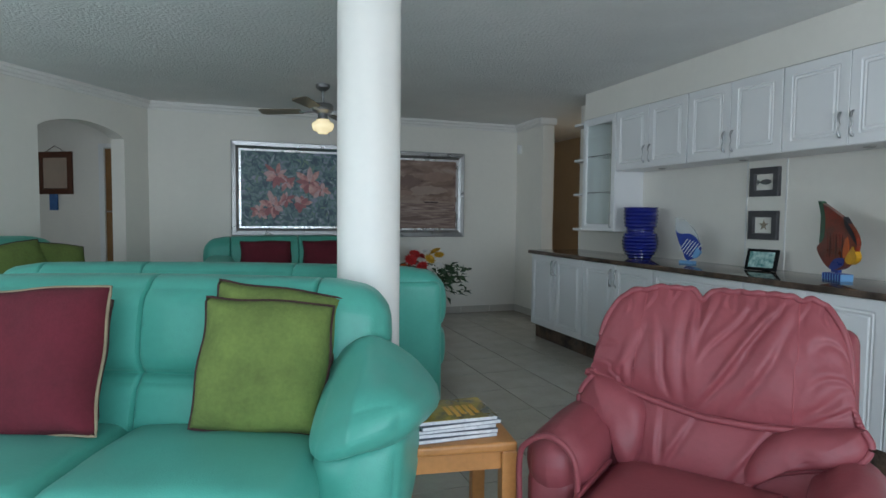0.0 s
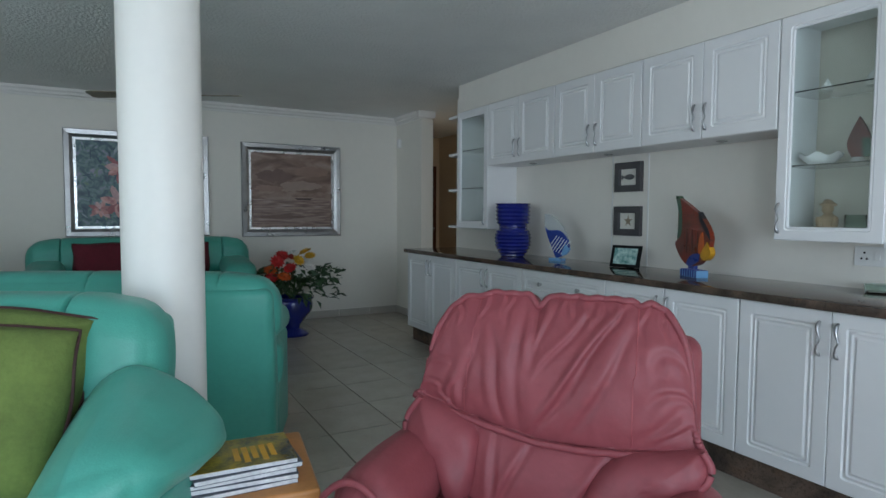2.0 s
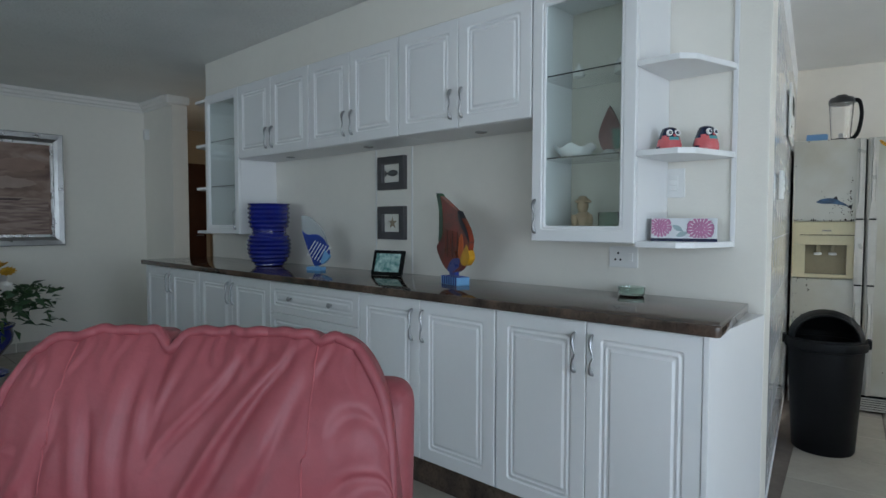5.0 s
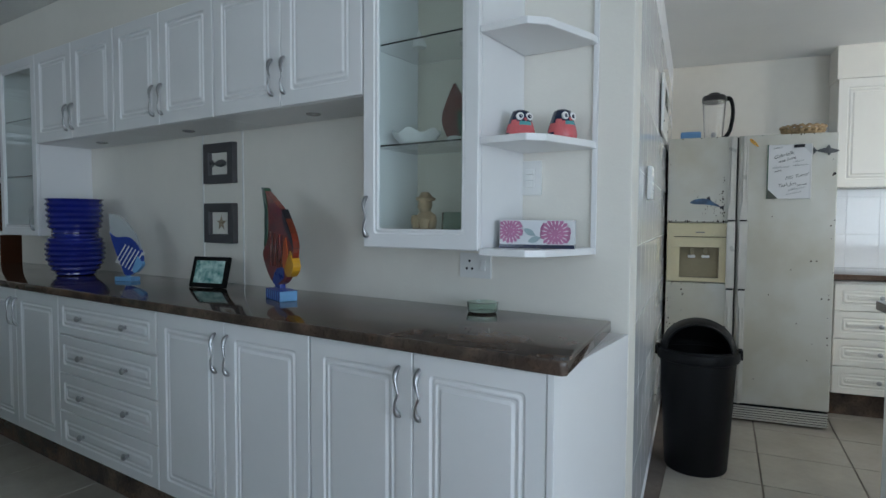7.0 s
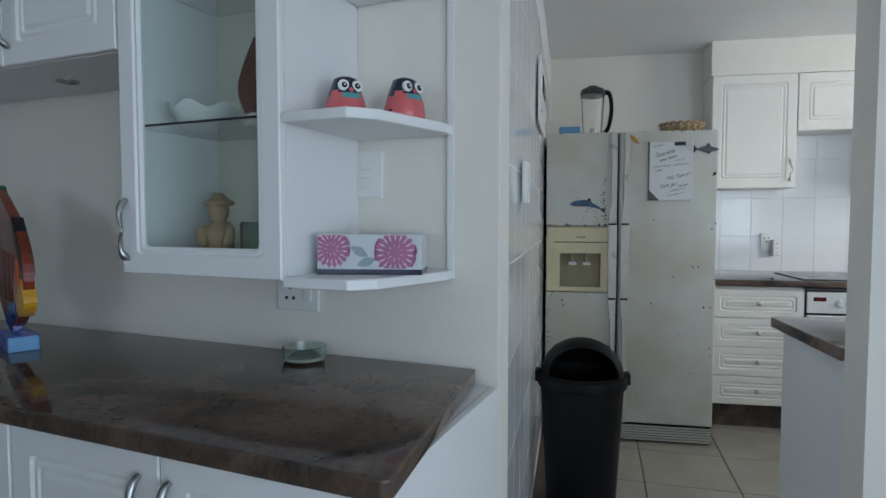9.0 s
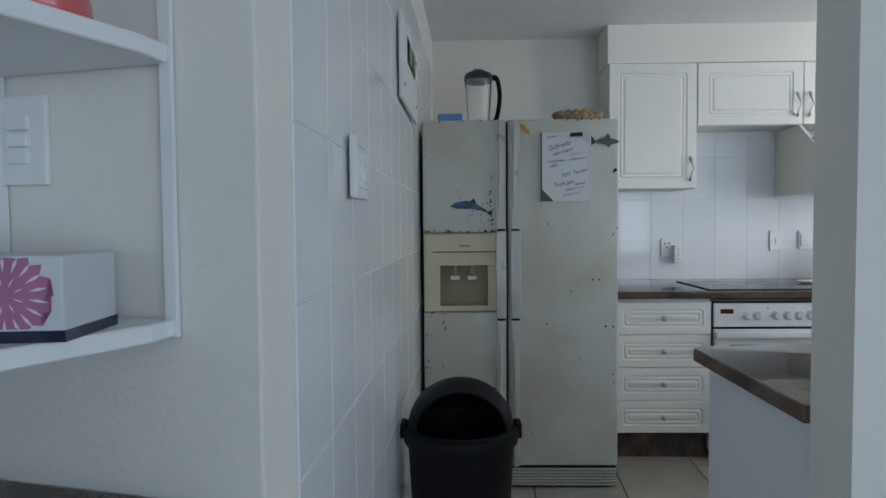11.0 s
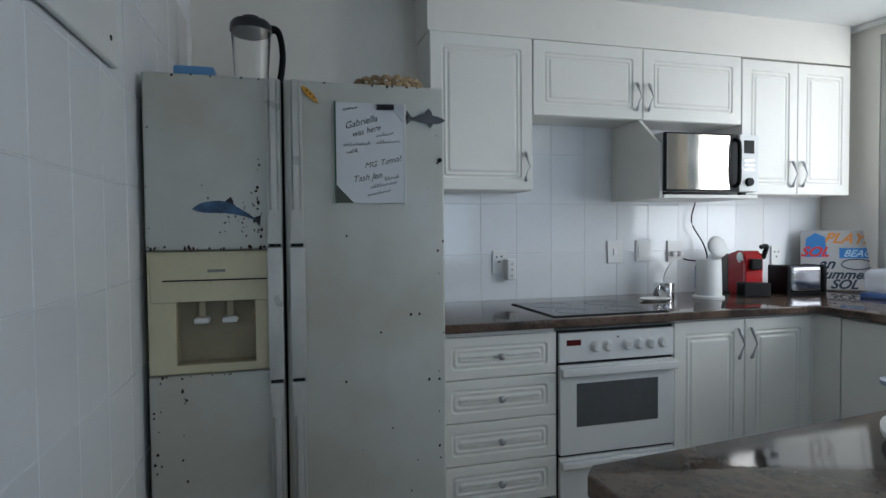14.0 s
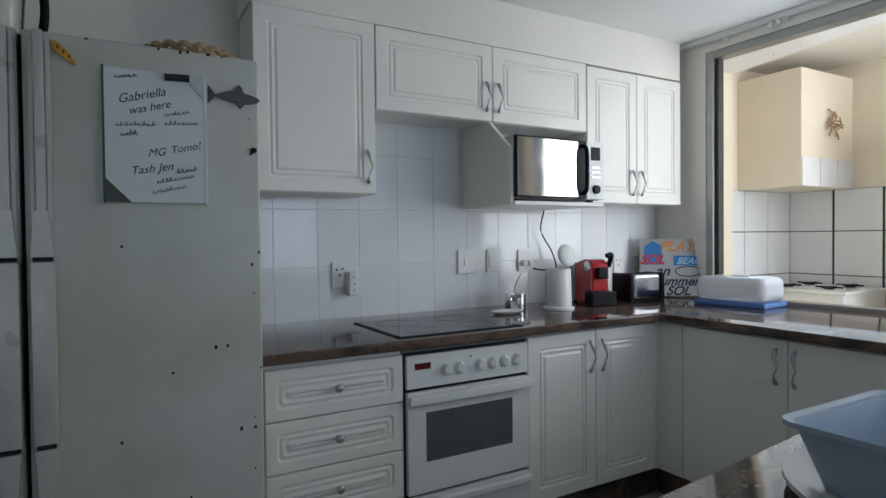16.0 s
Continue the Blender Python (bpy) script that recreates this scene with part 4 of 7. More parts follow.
def sofa(m, half, sections, label, group="", flare=1.0):
    """A puffy leather sofa, front to -y, its back rest behind y = 0."""
    s = thing("sofa", m, label, "sofa", group)

    w = 2 * half / sections
    seams = [-half + w * i for i in range(1, sections)] + [half - 0.25, 0.25 - half]

    def lean(p):
        q = p.copy()
        groove = sum(math.exp(-((p.x - x) / 0.0055) ** 2) for x in seams)
        fade = sum(math.exp(-((p.x - x) / 0.05) ** 2) for x in seams)
        q.y += (p.z - 0.45) * 0.16 + creases(p) + (0.020 * groove + 0.006 * fade) * (1 if p.y < 0.05 else 0)
        over = max(0.0, abs(p.x) - (half - 0.22)) / 0.22
        q.z -= 0.045 * over ** 2 * max(0, (p.z - 0.5) / 0.5) + 0.012 * groove * max(0, (p.z - 0.8) / 0.2)
        return q

    part("backrest", puff(-half, half, -0.07, 0.17, 0.655, 0.995, 0.085, 0.018, 18, lean, seams), GREEN, s, smooth=True)
    part("lumbar_pad", puff(-half, half, -0.085, 0.10, 0.40, 0.662, 0.05, 0.015, 18, lean, seams), GREEN, s, smooth=True)
    part("back_frame", puff(-half + 0.01, half - 0.01, 0.06, 0.225, 0.06, 0.93, 0.045, 0.004, shape=lambda p: p + Vector((0, max(0, p.z - 0.45) * 0.10, 0))), GREEN, s, smooth=True)
    sw2 = (2 * half - 0.30) / sections
    for i in range(sections):
        x0 = -half + 0.15 + i * sw2
        part("seat_cushion", puff(x0 + 0.001, x0 + sw2 - 0.001, -0.62, -0.02, 0.27, 0.525, 0.06, 0.025, shape=lambda p: p + Vector((0, 0, creases(p, 0.006, 8) - 0.05 * max(0, p.y + 0.3)))), GREEN, s, smooth=True)
    part("base", puff(-half + 0.05, half - 0.05, -0.58, 0.16, 0.05, 0.30, 0.04, 0.0), GREEN, s, smooth=True)
    ax_ = half - 0.045 if flare else half - 0.145
    for sx in (-1, 1):
        def arm(p, sx=sx):
            q = p.copy()
            t = max(0.0, (-p.y + 0.05) / 0.60)
            out = (sx * p.x - ax_) / 0.145
            up = max(0, (p.z - 0.3) / 0.4)
            q.x += flare * sx * (0.085 * max(0, out) * max(0, 1 - 0.95 * t) + 0.012 * math.sin(min(t, 1) * 3.1)) * min(up, 1.2)
            if flare:
                q.y += 0.10 * max(0, -out) * t * up
                q.z -= up * (0.030 * t ** 1.5 + 0.085 * (1 - out) * t ** 1.4 + (0.105 * max(0, out) ** 1.4 + 0.045 * max(0, -out) ** 1.6) * max(0, 1 - 0.8 * t))
            else:
                q.z -= 0.06 * t ** 1.3 * up
            q.z += creases(p, 0.005, 7)
            return q
        a = part("armrest", puff(sx * ax_ - 0.145, sx * ax_ + 0.145, -0.48, 0.04, 0.625, 0.825, 0.09, 0.02 * flare, 12, shape=arm), GREEN, s, smooth=True)
        part("side_panel", puff(sx * ax_ - 0.13, sx * ax_ + 0.125, -0.45, 0.05, 0.05, 0.675, 0.05, 0.03 * flare, 8, shape=arm), GREEN, s, smooth=True)
    for sx in (-1, 1):
        for y in (-0.46, 0.08):
            part("foot", lathe([(0, 0.0), (0.028, 0.0), (0.032, 0.06), (0, 0.06)], 14, sx * (half - 0.15), y), DARKWOOD, s)
    return s


S1 = pose(0.175, 2.455, 0, 0, 0, -20)
SG = "mint green leather sofas"
sofa(S1, 0.86, 2, "puffy mint green leather two-seat sofa", SG)
sofa(pose(0.475, 3.69, 0, 0, 0, 160) @ Matrix.Diagonal((1, 1, 0.965, 1)), 1.20, 3, "long mint green leather sofa with its back turned", SG, 0.0)
sofa(pose(1.12, 6.52, 0, 0, 0, 0), 0.93, 2, "mint green leather sofa under the paintings", SG, 0.0)
sofa(pose(-1.37, 5.02, 0, 0, 0, 56.4) @ Matrix.Diagonal((1, 1, 1.045, 1)), 0.90, 2, "mint green leather sofa before the arched wall", SG)

CORD = material("beige_piping", (0.28, 0.22, 0.14), 0.7, var=0.1, scale=30)
CORDR = material("wine_piping", (0.045, 0.016, 0.014), 0.7, var=0.1, scale=30)


def pillow(m, w, h, mat, cord, label, group):
    """A square scatter cushion with piping; stands on its lower edge, its face to -y."""
    p = thing("scatter_cushion", m, label, "cushion", group)
    n = 22
    b = bmesh.new()
    grid = {}
    for side in (-1, 1):
        for i in range(n + 1):
            for k in range(n + 1):
                u, v = 2 * i / n - 1, 2 * k / n - 1
                rim = max(abs(u), abs(v)) > 0.999
                if rim and side > 0:
                    grid[side, i, k] = grid[-1, i, k]
                    continue
                pinch = 0.055
                x = w / 2 * u * (1 - pinch * (1 - v * v)) + 0.006 * math.sin(5 * v + u)
                z = h / 2 * v * (1 - pinch * (1 - u * u)) + 0.006 * math.sin(4 * u + v)
                rd = 1 - 0.035 * (u * v) ** 6
                x, z = x * rd, z * rd
                t = 0.085 * ((1 - u ** 4) * (1 - v ** 4)) ** 0.55 + 0.006 * noise.noise(Vector((u * 3, v * 3, side * 4))) + 0.004 * noise.noise(Vector((u * 9 + v * 6, v * 5, side * 4))) * max(0, -v + 0.4)
                grid[side, i, k] = b.verts.new((x, side * (0 if rim else max(t, 0.004)), z + h / 2))
        for i in range(n):
            for k in range(n):
                b.faces.new([grid[side, i + a, k + c] for a, c in ((0, 0), (1, 0), (1, 1), (0, 1))])
    edge = [(i, 0) for i in range(n)] + [(n, k) for k in range(n)] + [(i, n) for i in range(n, 0, -1)] + [(0, k) for k in range(n, 0, -1)]
    line = [grid[-1, i, k].co.copy() for i, k in edge]
    bmesh.ops.recalc_face_normals(b, faces=b.faces[:])
    part("cover", b, mat, p, smooth=180)
    part("piping", tube(line, 0.0055, 6, True), cord, p, smooth=True)
    return p


CG = "scatter cushions on the sofas"


def on_sofa(m, x, y, z, tilt, yaw, roll=0):
    return m @ pose(x, y, z, -tilt, roll, yaw)


pillow(on_sofa(S1, 0.468, -0.20, 0.525, 17, 5, 4), 0.44, 0.45, PILLOWG, CORDR, "lime green suede scatter cushion with dark piping", CG)
pillow(on_sofa(S1, 0.440, -0.085, 0.552, 13, 2, 8), 0.45, 0.45, PILLOWG, CORDR, "lime green suede scatter cushion behind another", CG)
pillow(on_sofa(S1, -0.265, -0.24, 0.515, 17, -6, -4), 0.52, 0.50, MAROON, CORD, "maroon suede scatter cushion with beige piping", CG)
pillow(on_sofa(S1, -0.335, -0.12, 0.53, 12, 6, 4), 0.46, 0.44, material("brown_suede", (0.14, 0.05, 0.03), 0.95, var=0.1, sheen=0.2), CORDR, "brown suede scatter cushion behind another", CG)
S3 = pose(1.12, 6.52, 0)
pillow(on_sofa(S3, -0.33, -0.12, 0.53, 14, 3), 0.52, 0.45, MAROON, CORDR, "maroon suede scatter cushion on the far sofa", CG)
pillow(on_sofa(S3, 0.29, -0.12, 0.53, 14, -3), 0.52, 0.45, MAROON, CORDR, "maroon suede scatter cushion on the far sofa", CG)
S4 = pose(-1.37, 5.02, 0, 0, 0, 56.4)
pillow(on_sofa(S4, 0.66, -0.22, 0.56, 17, -14, 8), 0.46, 0.46, PILLOWG, CORDR, "lime green suede scatter cushion on a mint green sofa", CG)
pillow(on_sofa(S4, 0.42, -0.20, 0.57, 15, -8, -8), 0.46, 0.46, PILLOWG, CORDR, "lime green suede scatter cushion on a mint green sofa", CG)


# gathers of the back, from (u, v) to (u, v): u across from -1 to 1, v from the lower seam to the top
FOLDS = [(-0.13, 0.97, -0.10, 0.62), (0.02, 0.95, -0.10, 0.55), (-0.20, 0.92, -0.20, 0.10), (0.52, 0.95, -0.05, 0.12), (0.44, 0.80, 0.02, 0.20), (0.58, 0.80, 0.22, 0.12), (0.30, 0.96, -0.02, 0.50), (-0.42, 0.70, -0.30, 0.12),
         (-0.55, 0.60, -0.62, 0.10), (-0.66, 0.30, -0.72, 0.02), (-0.78, 0.18, -0.70, 0.03), (0.95, 0.42, 0.66, 0.10), (0.97, 0.28, 0.74, 0.05), (0.97, 0.58, 0.72, 0.34), (0.90, 0.80, 0.70, 0.60), (-0.90, 0.60, -0.74, 0.45), (-0.94, 0.35, -0.80, 0.20)]
# short puckers under the top piping
FOLDS += [(u, 1.0, u + 0.03 * (-1) ** k, 0.80 + 0.03 * (k % 3)) for k, u in enumerate((-0.70, -0.46, -0.36, -0.28, 0.10, 0.18, 0.26, 0.36, 0.46, 0.66, 0.76))]
# pleats of the lower pad, (x, z) to (x, z)
PLEATS = [(-0.20, 0.62, -0.205, 0.41), (-0.14, 0.60, -0.135, 0.39), (-0.03, 0.585, -0.125, 0.40), (0.20, 0.59, 0.07, 0.39), (0.235, 0.57, 0.13, 0.39), (-0.24, 0.56, -0.26, 0.42)]


def line_dist(u, v, seg):
    """How far along a segment a point lies, from 0 to 1, and its distance to the side."""
    u0, v0, u1, v1 = seg
    au, av = u1 - u0, v1 - v0
    ln = math.hypot(au, av)
    return ((u - u0) * au + (v - v0) * av) / ln ** 2, ((u - u0) * av - (v - v0) * au) / ln, ln


def armchair(m):
    """A rose leather armchair with a scalloped, gathered back; front to -y."""
    c = thing("armchair", m, "rose pink leather armchair with a gathered scalloped back", "armchair")
    half = 0.418
    lean = 0.24

    def top(u):
        """Height of the back's upper edge at u from -1 to 1."""
        dips = 0.034 * math.exp(-((u + 0.10) / 0.05) ** 2) + 0.012 * math.exp(-((u + 0.56) / 0.05) ** 2) + 0.013 * math.exp(-((u - 0.60) / 0.05) ** 2)
        edge = 0.42 if u < 0 else 0.56
        sh = 1.0 if abs(u) < edge else math.sqrt(max(0, 1 - ((abs(u) - edge) / (1 - edge)) ** 2.5))
        return 0.68 + 0.316 * sh ** 0.9 - dips

    def low(u):
        """The sagging seam between the back and the lower pad."""
        return 0.586 + (0.084 * max(0, -u) ** 1.25 + 0.050 * max(0, u - 0.25) ** 1.6)

    def fold(u, v):
        """Gathers in the leather: each a sharp valley with a soft ridge beside it."""
        d = 0.005 * noise.noise(Vector((u * 4, v * 3, 1.3))) + 0.0025 * noise.noise(Vector((u * 13, v * 6, 4.1)))
        for k, seg in enumerate(FOLDS):
            t, e, ln = line_dist(u, v, seg)
            if -0.15 < t < 1.15:
                e += 0.018 * math.sin(5 * t + k)
                fade = max(0, math.sin(math.pi * (t + 0.15) / 1.3)) ** 0.7
                w = (0.017 + 0.007 * (k % 3)) if ln > 0.28 else 0.014
                amt = 0.0095 if ln > 0.5 else 0.0065
                d += amt * fade * (0.8 * math.exp(-((e - 2.2 * w) / (1.7 * w)) ** 2) - math.exp(-(e / w) ** 2))
        return d

    n, k = 128, 60
    b = bmesh.new()
    g = {}
    for i in range(n + 1):
        u = 2 * i / n - 1
        for j in range(k + 1):
            v = j / k
            lo = min(low(u), top(u) - 0.01)
            z = lo + (top(u) - lo) * v
            x = half * u * (1 - 0.06 * v * abs(u) ** 3)
            thick = 0.105 * ((1 - abs(u) ** 3.2) * 0.85 + 0.15) * (math.sin(math.pi * min(max(0.08 + 0.86 * v, 0), 1)) ** 0.45)
            y = -thick - fold(u, v) + (z - 0.5) * lean - 0.040 * abs(u) ** 2.5
            g[i, j] = b.verts.new((x, y, z))
    for i in range(n):
        for j in range(k):
            b.faces.new((g[i, j], g[i + 1, j], g[i + 1, j + 1], g[i, j + 1]))
    rim = [g[0, j].co.copy() for j in range(k)] + [g[i, k].co.copy() for i in range(n + 1)] + [g[n, j].co.copy() for j in range(k - 1, -1, -1)]
    lower = [g[i, 0].co.copy() for i in range(n + 1)]
    seams = [[g[round((us + 0.10 * (1 - j / k) * (-0.6 if us < 0 else -0.3) + 1) / 2 * n), j].co + Vector((0, 0.0008, 0)) for j in range(1, k)] for us in (-0.54, 0.60)]
    # the rear sheet of the back
    r = {}
    for i in range(n + 1):
        u = 2 * i / n - 1
        for j in range(k + 1):
            v = j / k
            if j == k or i in (0, n):
                r[i, j] = g[i, j]
                continue
            p = g[i, j].co
            r[i, j] = b.verts.new((p.x, (p.z - 0.5) * lean + 0.10 * (1 - abs(u) ** 4) * (1 - v ** 5) + 0.02, p.z))
    for i in range(n):
        for j in range(k):
            q = [r[i, j], r[i, j + 1], r[i + 1, j + 1], r[i + 1, j]]
            if len({id(v) for v in q}) == 4 and b.faces.get(q) is None:
                b.faces.new(q)
    part("backrest", b, PINK, c, smooth=180)
    wob = [p + Vector((0, -0.003 * math.sin(i * 0.5), 0.002 * math.sin(i * 0.8))) for i, p in enumerate(rim)]
    part("piping", tube(wob, 0.011, 8), PINK, c, smooth=True)
    part("piping", tube([p + Vector((0, -0.020, 0)) for p in lower], 0.011, 8), PINK, c, smooth=True)
    for line in seams:
        part("seam", tube(line, 0.0022, 6), PINKPIPE, c, smooth=True)
    # the upright frame behind the back, a little of it showing beside the piping
    part("back_frame", puff(-0.390, 0.412, 0.02, 0.12, 0.06, 0.890, 0.045, 0.004, 8, lambda p: p + Vector((0, (p.z - 0.5) * lean, 0))), PINK, c, smooth=True)

    # lower pad, pleated under the seam
    b = bmesh.new()
    n2, k2 = 84, 26
    sheet = []
    for i in range(n2 + 1):
        u = 2 * i / n2 - 1
        col = []
        for j in range(k2 + 1):
            v = j / k2
            x = 0.40 * u
            z = 0.33 + (low(u) + 0.012 - 0.33) * v
            d = 0.004 * noise.noise(Vector((x * 9, z * 6, 2.2)))
            for q, seg in enumerate(PLEATS):
                t, e, _ = line_dist(x, z, seg)
                if -0.1 < t < 1.1:
                    fade = math.sin(math.pi * (t + 0.1) / 1.2) ** 0.6
                    d += fade * (0.010 * math.exp(-((e - 0.017) / 0.014) ** 2) - 0.014 * math.exp(-(e / 0.0075) ** 2))
            bow = math.sin(math.pi * (0.10 + 0.80 * v)) ** 0.6
            col.append(b.verts.new((x, (z - 0.5) * lean * 0.8 - 0.018 - 0.075 * bow - d, z)))
        sheet.append(col)
    for i in range(n2):
        for j in range(k2):
            b.faces.new((sheet[i][j], sheet[i + 1][j], sheet[i + 1][j + 1], sheet[i][j + 1]))
    part("lumbar_pad", b, PINK, c, smooth=180)

    def flap(name, outline, deep):
        """A padded wing where arm and back meet: an outline in x and z, swelling towards the front."""
        line = spline([(x, 0, z) for x, z in outline] + [(outline[0][0], 0, outline[0][1])], 5)[:-1]
        mid = sum(line, Vector()) / len(line)
        bm_ = bmesh.new()
        rings = []
        steps = 9
        for q in range(steps):
            f = 1 - q / steps
            ring = []
            for p in line:
                w = mid + (p - mid) * f
                y = (w.z - 0.5) * lean - 0.085 - deep * (1 - f ** 3) ** 0.6 + 0.006 * noise.noise(w * 16) * (1 - f) - 0.004 * math.sin(60 * (w.x + 0.6 * w.z)) * (f * (1 - f)) * 3
                ring.append(bm_.verts.new((w.x, y, w.z)))
            rings.append(ring)
        back = [bm_.verts.new((v.co.x, v.co.y + 0.06, v.co.z)) for v in rings[0]]
        rings.insert(0, back)
        tip = bm_.verts.new((mid.x, (mid.z - 0.5) * lean - 0.085 - deep, mid.z))
        nn = len(line)
        for a_, c_ in zip(rings, rings[1:]):
            for q in range(nn):
                bm_.faces.new((a_[q], a_[(q + 1) % nn], c_[(q + 1) % nn], c_[q]))
        for q in range(nn):
            bm_.faces.new((rings[-1][q], rings[-1][(q + 1) % nn], tip))
        fp = part(name, bm_, PINK, c, smooth=180)
        edge = [(x, (z - 0.5) * lean - 0.092, z) for x, z in outline]
        return fp, edge

    fl_, edge = flap("flap", [(-0.385, 0.672), (-0.420, 0.620), (-0.425, 0.570), (-0.372, 0.525), (-0.300, 0.485), (-0.272, 0.435), (-0.262, 0.385), (-0.215, 0.40), (-0.190, 0.50), (-0.205, 0.60), (-0.290, 0.648)], 0.050)
    part("piping", tube(spline(edge[:7], 6), 0.011, 8), PINK, fl_, smooth=True)
    fr_, edge = flap("flap", [(0.418, 0.632), (0.438, 0.595), (0.420, 0.550), (0.360, 0.515), (0.275, 0.492), (0.195, 0.462), (0.125, 0.41), (0.120, 0.46), (0.165, 0.545), (0.235, 0.598), (0.33, 0.615)], 0.050)
    part("piping", tube(spline(edge[:7], 6), 0.011, 8), PINK, fr_, smooth=True)
    part("seat_cushion", puff(-0.300, 0.300, -0.58, -0.04, 0.20, 0.405, 0.08, 0.025, 9, lambda p: p + Vector((0, 0, creases(p, 0.008, 6)))), PINK, c, smooth=True)
    part("piping", tube(spline([(-0.295, -0.12, 0.395), (-0.297, -0.36, 0.400), (-0.292, -0.52, 0.39), (-0.24, -0.58, 0.365), (0, -0.598, 0.36), (0.24, -0.58, 0.365), (0.292, -0.52, 0.39), (0.297, -0.36, 0.400), (0.295, -0.12, 0.395)], 4), 0.009, 8), PINK, c, smooth=True)
    part("base", puff(-0.40, 0.40, -0.54, 0.12, 0.05, 0.28, 0.05, 0.0), PINK, c, smooth=True)
    for sx in (-1, 1):
        def arm(p, sx=sx):
            q = p.copy()
            q.z += creases(p, 0.008, 7) - 0.02 * max(0, -p.y - 0.2)
            return q
        part("armrest", puff(sx * 0.402 - 0.100, sx * 0.402 + 0.100, -0.425, 0.06, 0.34, 0.565 if sx < 0 else 0.535, 0.098, 0.015, 9, arm), PINK, c, smooth=True)
        part("side_panel", puff(sx * 0.402 - 0.090, sx * 0.402 + 0.090, -0.415, 0.10, 0.05, 0.45, 0.06, 0.012, 7, arm), PINK, c, smooth=True)
        hz = 0.0 if sx < 0 else -0.03
        face = [(sx * 0.308, -0.420, 0.34), (sx * 0.306, -0.428, 0.46 + hz), (sx * 0.333, -0.431, 0.53 + hz), (sx * 0.402, -0.433, 0.562 + hz), (sx * 0.470, -0.431, 0.53 + hz), (sx * 0.499, -0.428, 0.46 + hz), (sx * 0.494, -0.420, 0.22)]
        part("piping", tube([arm(Vector(p)) for p in spline(face, 5)], 0.010, 8), PINK, c, smooth=True)
        for y in (-0.46, 0.04):
            part("foot", lathe([(0, 0), (0.026, 0), (0.03, 0.06), (0, 0.06)], 12, sx * 0.34, y), DARKWOOD, c)
    return c


armchair(pose(1.995, 1.685, 0, 0, 0, -52))

# side table with a pile of magazines
st = thing("side_table", pose(1.20, 2.11, 0, 0, 0, -8), "honey oak side table between sofa and armchair", "table")
part("tabletop", box(-0.20, 0.20, -0.225, 0.225, 0.468, 0.50, 0.010, 3), WOOD, st, smooth=40)
for sx in (-1, 1):
    part("apron", box(sx * 0.175 - 0.01, sx * 0.175 + 0.01, -0.17, 0.17, 0.405, 0.468), WOOD, st)
    part("apron", box(-0.15, 0.15, sx * 0.195 - 0.01, sx * 0.195 + 0.01, 0.405, 0.468), WOOD, st)
    for sy in (-1, 1):
        part("leg", box(sx * 0.175 - 0.026, sx * 0.175 + 0.026, sy * 0.195 - 0.026, sy * 0.195 + 0.026, 0, 0.468, 0.005), WOOD, st)
PAPER = material("page_edges", (0.62, 0.62, 0.62), 0.7, var=0.2, scale=60)
COVER = material("printed_cover", (0.02, 0.035, 0.05), 0.25, second=(0.50, 0.34, 0.03), scale=11, coat=0.3)
z = 0.501
for i, (dx, dy, a) in enumerate(((0, 0, 3), (0.008, 0.004, -1), (0.0, 0.008, 2), (0.012, 0.0, 4), (0.004, 0.006, 1))):
    mg = thing("magazine", pose(1.185 + dx, 2.03 + dy, z, 0, 0, -4 + a), "glossy magazine in a pile on the side table", "magazine", "pile of magazines")
    part("page_block", box(-0.138, 0.138, -0.102, 0.102, 0.001, 0.012), PAPER, mg)
    part("cover", box(-0.14, 0.14, -0.104, 0.104, 0.012, 0.0132), COVER if i == 4 else material("grey_cover", (0.12, 0.13, 0.16), 0.3, var=0.2), mg, "dark cover with yellow print")
    part("cover", box(-0.14, 0.14, -0.104, 0.104, 0.0, 0.001), material("grey_cover", (0.12, 0.13, 0.16), 0.3, var=0.2), mg)
    if i == 4:
        for k in range(5):
            part("title_bar", box(-0.02 + k * 0.024, -0.004 + k * 0.024, -0.06 - 0.02 * (k % 2), 0.03, 0.0134, 0.0138), YELLOW, mg, "yellow print")
    z += 0.0142

# framed paintings
SILVER = material("silver_leaf_frame", (0.36, 0.36, 0.36), 0.3, 0.85, var=0.12, scale=9, bump=0.06)
PEWTERF = material("bright_inner_frame", (0.72, 0.72, 0.73), 0.28, 0.8, var=0.15, scale=9)


def paint_material(name, stops, scale, distortion, band=0.0, rough=0.4):
    m = bpy.data.materials.new(name)
    m.use_nodes = True
    nd, l = m.node_tree.nodes, m.node_tree.links
    bsdf = nd["Principled BSDF"]
    bsdf.inputs["Roughness"].default_value = rough
    co, no, rp, mp = (nd.new("ShaderNode" + q) for q in ("TexCoord", "TexNoise", "ValToRGB", "Mapping"))
    mp.inputs["Scale"].default_value = (1, 1, 1 + band)
    no.inputs["Scale"].default_value, no.inputs["Detail"].default_value, no.inputs["Distortion"].default_value = scale, 7, distortion
    l.new(co.outputs["Object"], mp.inputs[0])
    l.new(mp.outputs[0], no.inputs["Vector"])
    l.new(no.outputs[0], rp.inputs[0])
    e = rp.color_ramp.elements
    e[0].position, e[0].color = stops[0][0], (*stops[0][1], 1)
    e[1].position, e[1].color = stops[-1][0], (*stops[-1][1], 1)
    for pos, col in stops[1:-1]:
        e.new(pos).color = (*col, 1)
    l.new(rp.outputs[0], bsdf.inputs["Base Color"])
    return m


